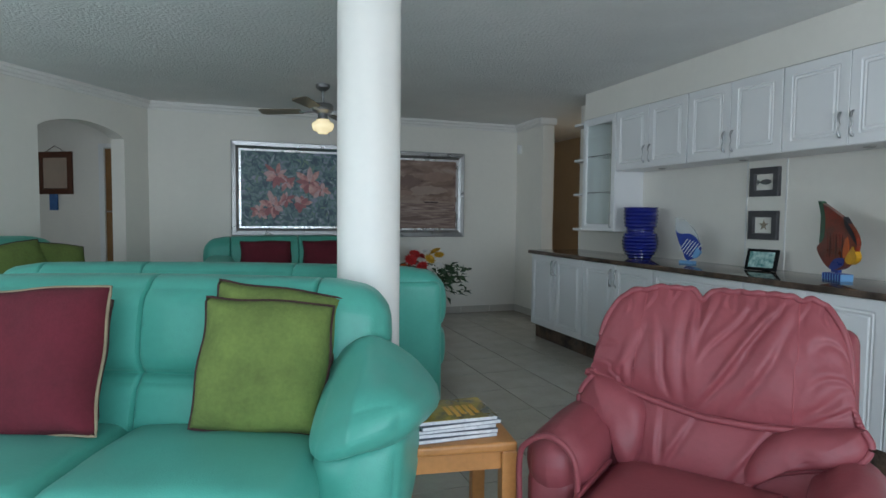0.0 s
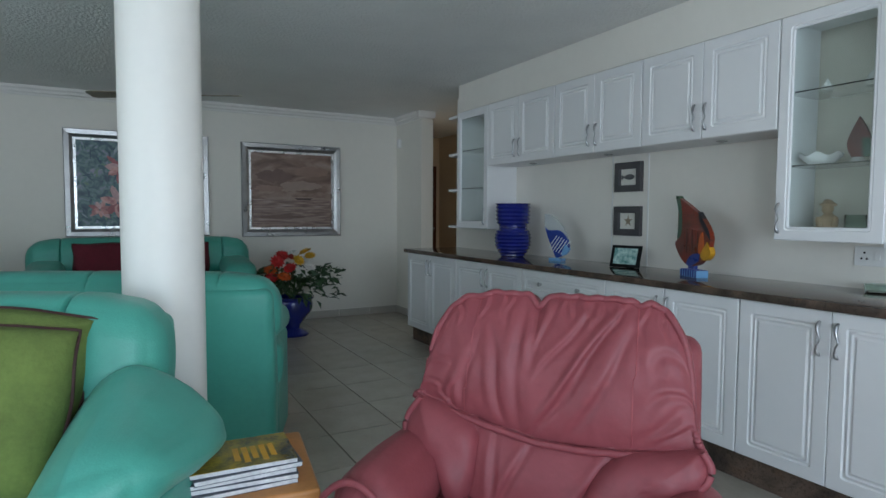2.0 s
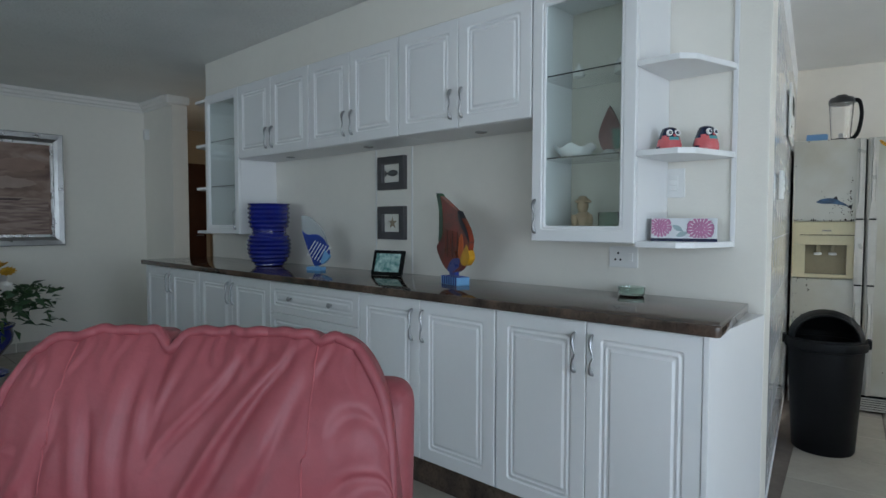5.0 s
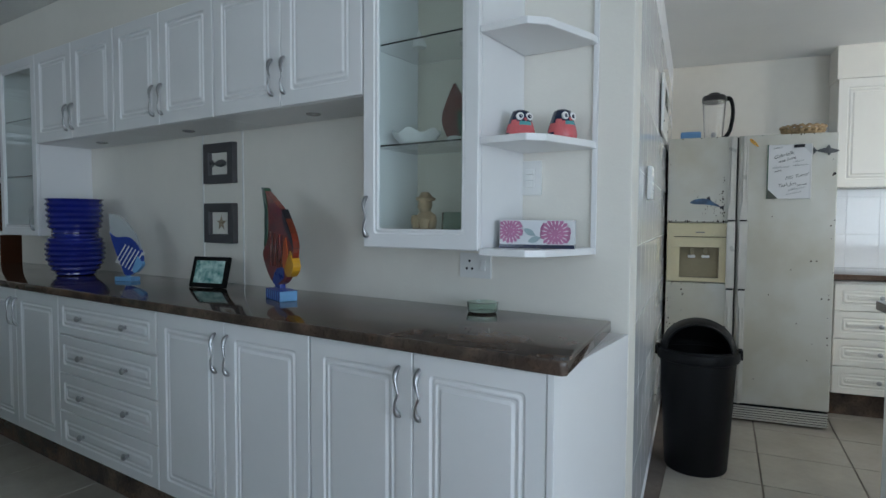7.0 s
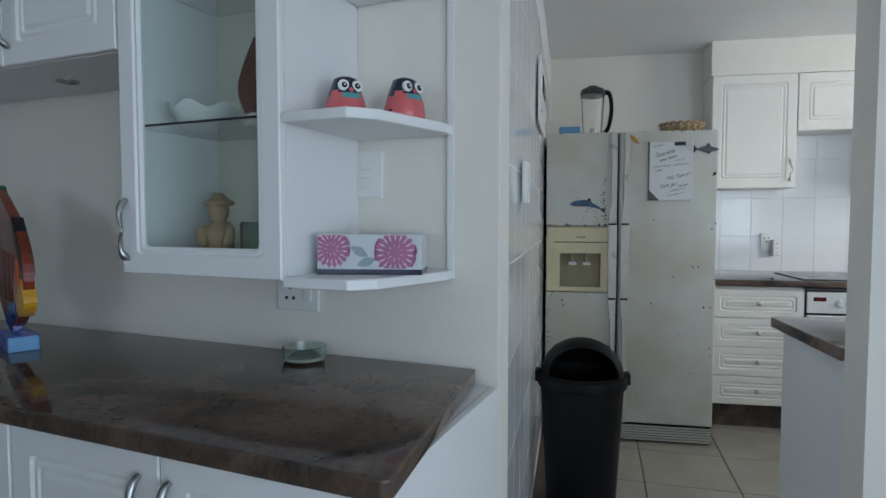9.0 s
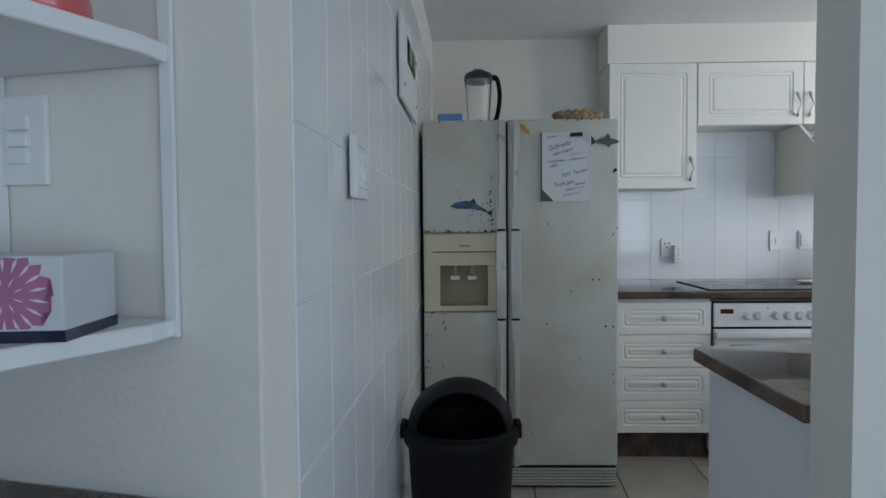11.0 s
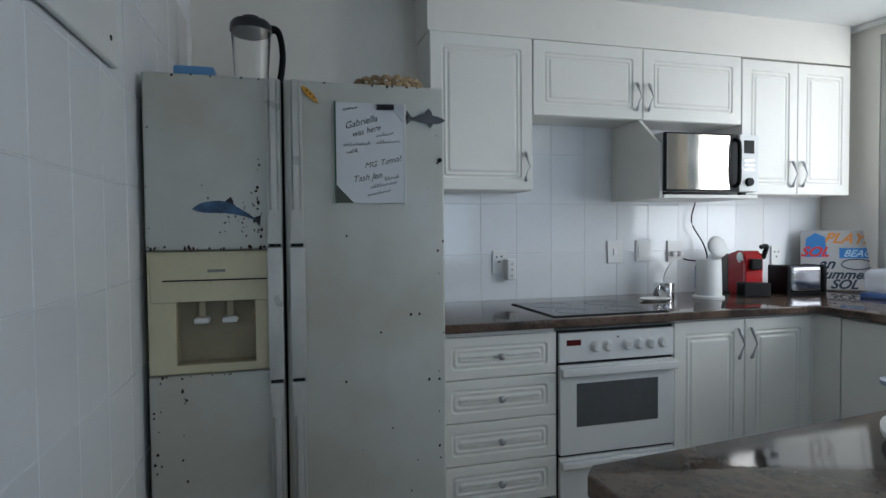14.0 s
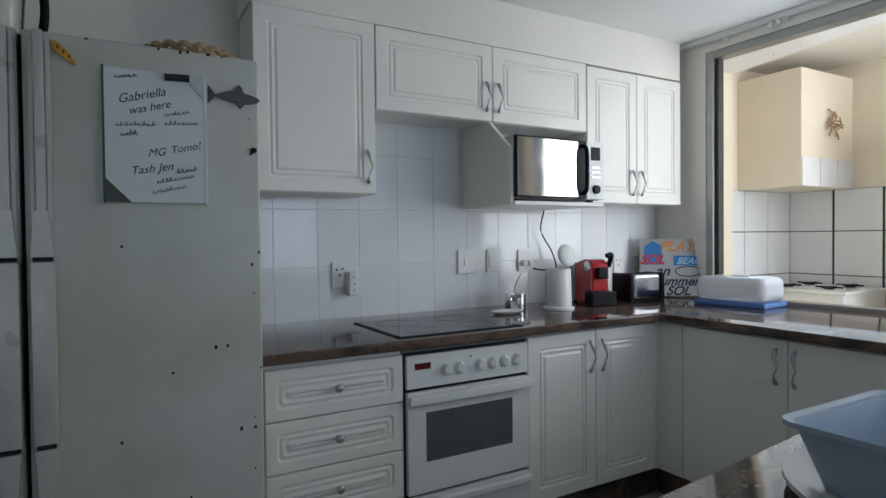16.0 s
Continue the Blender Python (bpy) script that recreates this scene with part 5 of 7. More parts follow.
FLOWERBG = paint_material("painted_foliage", [(0.30, (0.03, 0.05, 0.09)), (0.45, (0.07, 0.13, 0.16)), (0.55, (0.14, 0.23, 0.22)), (0.66, (0.25, 0.26, 0.36)), (0.8, (0.35, 0.36, 0.42))], 14, 1.0)
PETALP = paint_material("painted_petals", [(0.3, (0.30, 0.10, 0.12)), (0.5, (0.55, 0.26, 0.24)), (0.75, (0.72, 0.48, 0.42))], 16, 0.6)
SEAS = paint_material("painted_seascape", [(0.32, (0.13, 0.075, 0.06)), (0.5, (0.24, 0.155, 0.12)), (0.62, (0.33, 0.235, 0.19)), (0.8, (0.46, 0.37, 0.31))], 3.2, 0.7, 1.8)
WATER = paint_material("painted_water", [(0.35, (0.17, 0.105, 0.09)), (0.55, (0.30, 0.21, 0.175)), (0.75, (0.48, 0.38, 0.33))], 5, 0.4, 9)


def painting(m, w, h, label, picture):
    p = thing("framed_painting", m, label, "painting", "two large framed paintings")
    b = rect_rings(w, h, [(0, 0.0), (0, -0.035), (0.008, -0.045), (0.05, -0.040), (0.078, -0.022), (0.082, -0.018), (0.084, -0.012)])
    bmesh.ops.delete(b, geom=[f for f in b.faces if len(f.verts) == 4 and f.calc_area() > 0.3 * w * h], context="FACES_ONLY")
    turn = Matrix.Rotation(radians(90), 4, "Z")
    bmesh.ops.translate(b, verts=b.verts, vec=(0, -w / 2, -h / 2))
    b.transform(turn.inverted() @ Matrix.Identity(4))
    b.transform(Matrix.Rotation(radians(180), 4, "Z"))
    part("frame", b, SILVER, p, "wide silver frame")
    b = rect_rings(w - 0.164, h - 0.164, [(0, -0.006), (0, -0.022), (0.022, -0.022), (0.026, -0.006)])
    bmesh.ops.translate(b, verts=b.verts, vec=(0, -(w - 0.164) / 2, -(h - 0.164) / 2))
    b.transform(Matrix.Rotation(radians(90), 4, "Z"))
    part("inner_frame", b, PEWTERF, p, "bright silver slip")
    canvas = part("canvas", box(-w / 2 + 0.10, w / 2 - 0.10, -0.010, -0.007, -h / 2 + 0.10, h / 2 - 0.10), picture, p, "painted canvas")
    return p, canvas


p1, cv = painting(pose(1.10, YW - 0.001, 1.525), 1.31, 1.055, "silver-framed painting of pink lilies among leaves", FLOWERBG)
rng = random.Random(5)


def painted(points, y, mat, parent, name):
    b = bmesh.new()
    b.faces.new([b.verts.new((x, y, z)) for x, z in points])
    return part(name, b, mat, parent)


STROKES = [material("stroke_" + nm, col, 0.5, var=0.2, scale=30) for nm, col in (("teal", (0.10, 0.20, 0.20)), ("slate", (0.05, 0.09, 0.13)), ("sage", (0.16, 0.25, 0.19)), ("mist", (0.30, 0.36, 0.40)))]
for i in range(110):
    x, zz, a = rng.uniform(-0.50, 0.50), rng.uniform(-0.36, 0.36), rng.uniform(0, math.pi)
    L, wd = rng.uniform(0.02, 0.06), rng.uniform(0.006, 0.014)
    ca, sa = math.cos(a), math.sin(a)
    painted([(max(-0.54, min(0.54, x + ca * t * L - sa * q * wd)), max(-0.41, min(0.41, zz + sa * t * L + ca * q * wd))) for t, q in ((-1, 0), (-0.3, -1), (0.4, -0.8), (1, 0), (0.4, 0.8), (-0.3, 1))], -0.0104 - 0.00001 * i, STROKES[i % 4], cv, "painted_leaf")
PETALD = material("painted_petal_deep", (0.36, 0.13, 0.14), 0.5, var=0.2, scale=30)
PETALL = material("painted_petal_light", (0.56, 0.36, 0.36), 0.5, var=0.2, scale=30)
lay_ = 0
for fx, fz, r in ((-0.16, 0.16, 0.17), (-0.05, 0.08, 0.12), (0.20, 0.08, 0.19), (0.34, 0.0, 0.13), (-0.20, -0.19, 0.18), (-0.06, -0.12, 0.10), (0.10, -0.16, 0.13), (-0.36, -0.26, 0.11)):
    a0 = rng.random() * 6
    for k in range(9):
        a = a0 + k * math.pi / 4.5 + rng.uniform(-0.25, 0.25)
        L, wd = r * rng.uniform(0.6, 1.1), r * rng.uniform(0.16, 0.30)
        ca, sa = math.cos(a), math.sin(a)
        bend = rng.uniform(-0.5, 0.5)
        pts = [(0.05, 0), (0.3, -0.7), (0.6, -0.9 + bend), (0.85, -0.5 + bend), (1, bend), (0.75, 0.6 + bend), (0.4, 0.8), (0.2, 0.5)]
        poly = [(fx + ca * t * L - sa * q * wd, fz + sa * t * L + ca * q * wd) for t, q in pts]
        poly = [(max(-0.53, min(0.53, x)), max(-0.40, min(0.40, zz))) for x, zz in poly]
        lay_ += 1
        painted(poly, -0.0118 - 0.00004 * lay_, (PETALP, PETALL, PETALP, PETALD)[rng.randrange(4)], cv, "painted_petal")
p2, cv = painting(pose(2.655, YW - 0.001, 1.50), 1.13, 1.045, "silver-framed brown seascape painting with a small boat", SEAS)
painted([(-0.44, -0.10), (0.44, -0.10), (0.44, -0.40), (-0.44, -0.40)], -0.0108, WATER, cv, "painted_water")
BOAT = material("painted_boat", (0.08, 0.05, 0.045), 0.5, var=0.2)
painted([(0.02, -0.085), (0.24, -0.085), (0.20, -0.105), (0.06, -0.105)], -0.0114, BOAT, cv, "painted_boat")
CLOUDS = [material("painted_cloud_" + nm, col, 0.5, var=0.12, scale=9) for nm, col in (("pale", (0.34, 0.25, 0.205)), ("dusk", (0.19, 0.12, 0.10)), ("warm", (0.29, 0.19, 0.15)))]
for q, (cx, cz, rx, rz, mt) in enumerate(((0.10, 0.06, 0.24, 0.05, 0), (-0.20, 0.16, 0.20, 0.07, 1), (0.22, 0.22, 0.20, 0.06, 2), (-0.02, 0.02, 0.14, 0.03, 0), (-0.26, 0.02, 0.16, 0.035, 2), (0.05, -0.088, 0.36, 0.016, 0), (0.12, -0.20, 0.22, 0.014, 0), (-0.12, -0.30, 0.28, 0.02, 1), (0.18, -0.33, 0.20, 0.016, 0))):
    painted([(max(-0.44, min(0.44, cx + rx * math.cos(a) * (1 + 0.25 * noise.noise(Vector((3 * math.cos(a), 3 * math.sin(a), q)))))), max(-0.40, min(0.40, cz + rz * math.sin(a) * (1 + 0.6 * noise.noise(Vector((4 * math.cos(a), 4 * math.sin(a), q + 7))))))) for a in [2 * math.pi * k / 30 for k in range(30)]], -0.0110 - 0.00003 * q, CLOUDS[mt], cv, "painted_cloud")

# framed mirror and a blue hanging in the passage
MW = ARCH @ pose(-0.349, 1.60, 0, 0, 0, 90)
mr = thing("wall_mirror", MW @ pose(0, 0, 1.70), "dark wooden framed mirror hanging by a cord", "mirror")
b = rect_rings(0.50, 0.50, [(0, 0), (0, -0.03), (0.06, -0.03), (0.07, -0.01)])
bmesh.ops.translate(b, verts=b.verts, vec=(0, -0.25, -0.25))
b.transform(Matrix.Rotation(radians(90), 4, "Z"))
part("frame", b, DARKWOOD, mr)
part("glass", box(-0.178, 0.178, -0.014, -0.011, -0.178, 0.178), material("old_mirror", (0.75, 0.62, 0.55), 0.08, 1.0, var=0.05), mr)
part("cord", tube([(-0.16, -0.01, 0.24), (0, -0.01, 0.32), (0.16, -0.01, 0.24)], 0.004, 6), DARKWOOD, mr)
bh = thing("blue_hanging", MW @ pose(0.03, 0, 1.36), "small blue fabric hanging under the mirror", "wall hanging")
part("cloth", box(-0.06, 0.06, -0.02, -0.005, -0.10, 0.10, 0.006), material("blue_cloth", (0.06, 0.14, 0.34), 0.8, var=0.2, scale=18), bh)

# ceiling fan with a lamp
fan = thing("ceiling_fan", pose(1.25, 5.62, 0), "brushed metal ceiling fan with brown blades and a glass lamp", "ceiling fan")
part("canopy", lathe([(0.062, H), (0.062, H - 0.03), (0.03, H - 0.055), (0.014, H - 0.06), (0.012, H - 0.06)], 28), STEEL, fan, smooth=True)
part("rod", lathe([(0.012, H - 0.06), (0.012, H - 0.17)], 14), STEEL, fan, smooth=True)
part("motor", lathe([(0.012, H - 0.16), (0.075, H - 0.172), (0.095, H - 0.19), (0.095, H - 0.235), (0.07, H - 0.255), (0.045, H - 0.262), (0.045, H - 0.30), (0.06, H - 0.315), (0, H - 0.315)], 32), STEEL, fan, smooth=True)
opal = bpy.data.materials.new("lit_opal_glass")
opal.use_nodes = True
ob_ = opal.node_tree.nodes["Principled BSDF"]
ob_.inputs["Base Color"].default_value = (0.85, 0.80, 0.62, 1)
ob_.inputs["Roughness"].default_value = 0.25
ob_.inputs["Emission Color"].default_value = (1.0, 0.80, 0.42, 1)
ob_.inputs["Emission Strength"].default_value = 0.75
part("lamp_globe", lathe([(0.055, H - 0.31), (0.06, H - 0.33), (0.095, H - 0.35), (0.10, H - 0.375), (0.085, H - 0.41), (0.05, H - 0.425), (0.045, H - 0.44), (0, H - 0.442)], 32), opal, fan, "lit opal glass globe", smooth=True)
BLADE = material("fan_blade", (0.22, 0.19, 0.14), 0.45, var=0.15, scale=6)
for k in range(4):
    a = -27 + 90 * k
    m = pose(0, 0, H - 0.235, 0, 0, a)
    bl = part("blade", prism([(0.20, -0.055), (0.56, -0.072), (0.60, -0.05), (0.60, 0.05), (0.56, 0.072), (0.20, 0.055)], -0.004, 0.004, 0.002, 1), BLADE, fan, at=m @ pose(0, 0, 0, 10, 0, 0))
    part("blade_iron", box(0.08, 0.22, -0.02, 0.02, -0.010, -0.004, 0.002), STEEL, bl)
part("pull_chain", tube([(0.05, 0, H - 0.32), (0.055, 0, H - 0.47)], 0.0025, 5), STEEL, fan)

# flowers in a blue urn
vs = thing("flower_urn", pose(2.43, 6.30, 0) @ Matrix.Diagonal((1.1, 1.1, 1.06, 1)), "cobalt blue urn of red, yellow and white flowers", "flower arrangement")
part("urn", lathe([(0, 0), (0.15, 0.0), (0.16, 0.02), (0.12, 0.045), (0.07, 0.07), (0.075, 0.10), (0.13, 0.17), (0.18, 0.24), (0.19, 0.30), (0.18, 0.34), (0.20, 0.36), (0.20, 0.375), (0.18, 0.375), (0.16, 0.35), (0, 0.33)], 40), COBALT, vs, smooth=True)
rng = random.Random(11)
LEAF = material("dark_leaf", (0.035, 0.075, 0.03), 0.5, var=0.35, scale=14)
STEM = material("green_stem", (0.05, 0.11, 0.03), 0.6, var=0.2, scale=14)
lv = bmesh.new()
for i in range(340):
    a = rng.uniform(0, 2 * math.pi)
    rr = rng.uniform(0.05, 0.30) + (0.22 * rng.random() if math.cos(a - 5.6) > 0.55 else 0)
    zz = rng.uniform(0.40, 0.66) - 0.25 * max(0, rr - 0.25)
    c = Vector((rr * math.cos(a), rr * math.sin(a), zz))
    L, wd = rng.uniform(0.05, 0.12), rng.uniform(0.014, 0.03)
    m = Matrix.Translation(c) @ Euler((rng.uniform(-0.9, 0.9), rng.uniform(-0.5, 0.9), a + rng.uniform(-0.6, 0.6))).to_matrix().to_4x4()
    q = [lv.verts.new(m @ Vector(p)) for p in ((0, 0, 0), (L * 0.4, wd, 0.012), (L, 0, -0.01), (L * 0.4, -wd, 0.012))]
    lv.faces.new(q)
for az, reach in ((-0.25, 0.46), (0.15, 0.36), (-0.5, 0.30), (2.9, 0.30)):
    path = [Vector((reach * f * math.cos(az), reach * f * math.sin(az), 0.38 + 0.30 * math.sin(f * 2.0) - 0.05 * f)) for f in (0, 0.25, 0.5, 0.75, 1)]
    part("stem", tube(path, 0.004, 5), STEM, vs)
    for p in spline([tuple(p) for p in path[1:]], 5):
        for _ in range(4):
            m = Matrix.Translation(p) @ Euler((rng.uniform(-1, 1), rng.uniform(-0.8, 0.8), rng.uniform(0, 6.28))).to_matrix().to_4x4()
            L = rng.uniform(0.025, 0.055)
            lv.faces.new([lv.verts.new(m @ Vector(q)) for q in ((0, 0, 0), (L * 0.5, L * 0.28, 0.005), (L, 0, 0), (L * 0.5, -L * 0.28, 0.005))])
part("foliage", lv, LEAF, vs)
for i in range(22):
    a = rng.uniform(0, 6.28)
    rr = rng.uniform(0.1, 0.32)
    part("stem", tube([(0.02 * math.cos(a), 0.02 * math.sin(a), 0.36), (0.6 * rr * math.cos(a), 0.6 * rr * math.sin(a), 0.52), (rr * math.cos(a), rr * math.sin(a), 0.62 - 0.3 * rr)], 0.004, 5), STEM, vs)
fm = [material("red_petal", (0.45, 0.02, 0.02), 0.6, var=0.2, scale=20), material("yellow_petal", (0.65, 0.38, 0.03), 0.6, var=0.15, scale=20), material("white_petal", (0.72, 0.70, 0.66), 0.6, var=0.08, scale=20), material("orange_petal", (0.62, 0.12, 0.02), 0.6, var=0.2, scale=20)]


def bloom(c, r, mat, tilt, az):
    b = bmesh.new()
    for layer in range(3):
        nn = 11 - 2 * layer
        for k in range(nn):
            a = 2 * math.pi * k / nn + layer * 0.4
            m = Euler((0, -0.25 - 0.45 * layer, a)).to_matrix().to_4x4()
            m = Matrix.Rotation(a, 4, "Z") @ Matrix.Rotation(-0.15 - 0.4 * layer, 4, "Y")
            L = r * (1 - 0.22 * layer)
            b.faces.new([b.verts.new(m @ Vector(p)) for p in ((0.1 * L, 0, 0), (0.6 * L, 0.24 * L, 0.03 * L), (L, 0, 0), (0.6 * L, -0.24 * L, 0.03 * L))])
    join(b, lathe([(0, 0.25 * r), (0.2 * r, 0.15 * r), (0.2 * r, 0)], 8))
    part("bloom", b, mat, vs, at=pose(*c, 0, tilt, az))


for i, (c, k, r) in enumerate((((-0.16, -0.12, 0.72), 0, 0.075), ((-0.06, -0.18, 0.66), 0, 0.07), ((-0.20, -0.02, 0.63), 3, 0.07), ((-0.12, -0.20, 0.58), 3, 0.075), ((0.02, -0.16, 0.73), 1, 0.065), ((0.10, -0.10, 0.80), 1, 0.075), ((0.16, -0.04, 0.76), 1, 0.06), ((0.03, -0.21, 0.62), 2, 0.07), ((0.12, -0.18, 0.66), 2, 0.06), ((-0.10, -0.05, 0.77), 0, 0.07), ((-0.22, -0.14, 0.57), 0, 0.065), ((-0.02, -0.10, 0.80), 2, 0.05), ((0.0, 0.1, 0.75), 0, 0.07), ((0.15, 0.12, 0.7), 2, 0.06))):
    bloom(c, r, fm[k], rng.uniform(20, 60), rng.uniform(180, 330))

# ---- kitchen ----
def kpose(u, v, z=0.0, rz=0.0, rx=0.0, ry=0.0):
    return KITCHEN @ pose(u, v, z, rx, ry, rz)


UB, UU = 6.50, 6.92
KG = "ivory kitchen cabinets"
w = 0.496
base_unit("drawer_cabinet", kpose(UB, -1.197), w, CREAMCAB, "ivory kitchen cabinet with four panelled drawers", KG, [(0, 0.148 + i * 0.174, w, 0.173, (0.5,), 1, "drawer") for i in range(4)], 0.148, 0.855, 0.64)
base_unit("base_cabinet", kpose(UB, -2.53), 0.761, CREAMCAB, "ivory kitchen base cabinet with two panelled doors", KG, two_doors(0.761, 0.148, 0.852), 0.148, 0.855, 0.64)
solid("corner_filler", box(UB + 0.004, UB + 0.02, -2.55, -2.532, 0.148, 0.855), CREAMCAB, KITCHEN, "ivory filler strip in the cabinet corner", "panel")


def plain_front(c, y, w, z0, z1, side):
    d = part("door", rect_rings(w - 0.003, z1 - z0, [(0, 0.018), (0, 0.003), (0.003, 0)]), CREAMCAB, c, at=Matrix.Translation((0, y + 0.0015, z0)))
    hd3 = new("handle", _panels["handle"])
    hd3.parent = d
    hd3.location = (0, w - 0.038 if side > 0 else 0.035, z1 - z0 - 0.105)
    tagged(hd3, "wavy brushed steel handle")


wr = thing("base_cabinet", KITCHEN @ pose(5.40, -2.55, 0, 0, 0, -90), "ivory base cabinet with two plain doors under the window", "cabinet", KG)
part("body", box(0.019, 0.76, 0.0, 0.96, 0.148, 0.855), CREAMCAB, wr)
plain_front(wr, 0.0, 0.48, 0.148, 0.852, 1)
plain_front(wr, 0.48, 0.48, 0.148, 0.852, -1)
solid("corner_filler", box(6.362, UB + 0.018, -2.57, -2.5505, 0.148, 0.855), CREAMCAB, KITCHEN, "ivory filler strip in the cabinet corner", "panel")
solid("plinth", box(UB + 0.06, UB + 0.08, -1.196, -0.66, 0.0, 0.146), GRANITE, KITCHEN, "brown granite plinth under the drawers", "plinth")
solid("plinth", box(UB + 0.06, UB + 0.08, -2.60, -1.79, 0.0, 0.146), GRANITE, KITCHEN, "brown granite plinth under the cabinet", "plinth")
solid("plinth", box(5.40, UB + 0.05, -2.63, -2.61, 0.0, 0.146), GRANITE, KITCHEN, "brown granite plinth under the window cabinets", "plinth")
solid("worktop", prism([(KU - 0.006, -0.64), (6.462, -0.64), (6.462, -2.47), (6.447, -2.50), (6.42, -2.512), (5.36, -2.512), (5.36, KWIN + 0.004), (KU - 0.006, KWIN + 0.004)], 0.864, 0.9, 0.006, 3), GRANITE, KITCHEN, "polished brown granite worktop turning under the window", "worktop", smooth=40)

# oven under the hob
OVEN = material("white_enamel", (0.76, 0.76, 0.74), 0.22, var=0.02, scale=5)
SMOKE = material("smoked_glass", (0.10, 0.105, 0.11), 0.08, var=0.1, scale=4)
ov = thing("oven", kpose(UB, -1.766) @ Matrix.Diagonal((1, 0.962, 0.99, 1)), "white built-in oven with six knobs and a glass door", "oven")
part("body", box(0.02, 0.60, 0.004, 0.578, 0.04, 0.855), OVEN, ov)
# dark sheet paints the shade that shows between the oven fronts
part("seam", box(0.010, 0.0195, 0.001, 0.581, 0.041, 0.853), DARK, ov, "dark sheet painting the shade in the oven's gaps")
pn = part("control_panel", box(-0.004, 0.02, 0.003, 0.579, 0.718, 0.842, 0.004), OVEN, ov)
part("display", box(-0.0052, -0.003, 0.475, 0.545, 0.788, 0.812), material("red_display", (0.10, 0.01, 0.01), 0.15, var=0.1), pn, "dark red clock display")
for ky in (0.405, 0.345, 0.245, 0.185, 0.125, 0.062):
    kb = lathe([(0, 0.024), (0.017, 0.023), (0.020, 0.018), (0.023, 0.004), (0.026, 0.0)], 24)
    kb.transform(Matrix.Rotation(radians(-90), 4, "Y"))
    k_ = part("knob", kb, OVEN, pn, smooth=True, at=Matrix.Translation((-0.004, ky, 0.778)))
    part("pointer", box(-0.0262, -0.0235, -0.0025, 0.0025, -0.014, 0.014), WHITEP, k_)
part("button", box(-0.007, -0.003, 0.29, 0.296, 0.812, 0.818), DARK, pn)
od = part("door", box(-0.010, 0.02, 0.003, 0.579, 0.322, 0.705, 0.006), OVEN, ov)
part("window", box(-0.0118, -0.009, 0.090, 0.500, 0.440, 0.626, 0.0008), SMOKE, od, "smoked glass window")
part("handle", box(-0.042, -0.022, 0.0, 0.582, 0.662, 0.698, 0.007, 3), OVEN, od, smooth=40)
part("handle_bracket", box(-0.03, -0.006, 0.27, 0.31, 0.668, 0.70, 0.003), OVEN, od)
dw = part("warming_drawer", box(-0.008, 0.02, 0.003, 0.579, 0.042, 0.310, 0.006), OVEN, ov)
part("handle", box(-0.036, -0.008, 0.004, 0.578, 0.268, 0.300, 0.007, 3), OVEN, dw, smooth=40)
HOB = material("black_ceramic_glass", (0.006, 0.006, 0.007), 0.10, var=0.1, scale=10, spec=0.22)
hb = thing("ceramic_hob", kpose(6.50, -1.745, 0.9), "black ceramic hob set in the worktop", "hob")
part("frame", box(0.0, 0.46, 0.0, 0.56, 0.0, 0.004, 0.001), BLACKP, hb)
part("glass", box(0.008, 0.452, 0.008, 0.552, 0.004, 0.007, 0.001), HOB, hb)
RINGM = material("hob_ring", (0.016, 0.016, 0.017), 0.2, var=0.05)
for ru, rv, rr in ((0.12, 0.15, 0.085), (0.33, 0.15, 0.075), (0.12, 0.41, 0.075), (0.33, 0.41, 0.095)):
    part("cooking_zone", lathe([(rr, 0.0071), (rr, 0.0075), (rr - 0.004, 0.0075), (rr - 0.004, 0.0071)], 36, ru, rv), RINGM, hb)

# wall cabinets and the microwave housing
wall_unit(kpose(UU, -1.284), 0.512, 1.457, 2.188, CREAMCAB, KG, 0.245, "ivory kitchen wall cabinet with one panelled door", 1)
wall_unit(kpose(UU, -2.505), 1.218, 1.822, 2.186, CREAMCAB, KG, 0.245, "low ivory kitchen wall cabinet with two doors")
wall_unit(kpose(UU, -3.262), 0.754, 1.447, 2.178, CREAMCAB, KG, 0.245, "ivory kitchen wall cabinet with two panelled doors")
solid("cabinet_bulkhead", box(UU + 0.008, KU - 0.002, -3.266, -0.765, 2.190, H - 0.002, 0.002), WALL, KITCHEN, "white plastered bulkhead above the kitchen cabinets", "bulkhead", kind="structure")
mh = thing("microwave_shelf", KITCHEN, "ivory open shelf holding the microwave", "shelf")
b = bmesh.new()
line = [(KU - 0.004, 1.415), (6.745, 1.415), (6.745, 1.675), (6.915, 1.818), (KU - 0.004, 1.818)]
lo = [b.verts.new((x, -1.868, z)) for x, z in line]
hi = [b.verts.new((x, -1.886, z)) for x, z in line]
b.faces.new(lo)
b.faces.new(hi[::-1])
for i in range(5):
    b.faces.new((lo[i], hi[i], hi[(i + 1) % 5], lo[(i + 1) % 5]))
part("side_panel", b, CREAMCAB, mh)
part("shelf", box(6.735, KU - 0.004, -2.440, -1.887, 1.415, 1.433, 0.002), CREAMCAB, mh)
mw = thing("microwave_oven", kpose(6.72, -2.428, 1.434), "microwave oven with a mirrored door and white panel", "microwave")
part("case", box(0.02, 0.38, 0.0, 0.545, 0.012, 0.30, 0.006), material("silver_paint", (0.45, 0.45, 0.45), 0.35, 0.5, var=0.05), mw)
dm = part("door", box(0.0, 0.02, 0.12, 0.545, 0.014, 0.298, 0.004), BLACKP, mw)
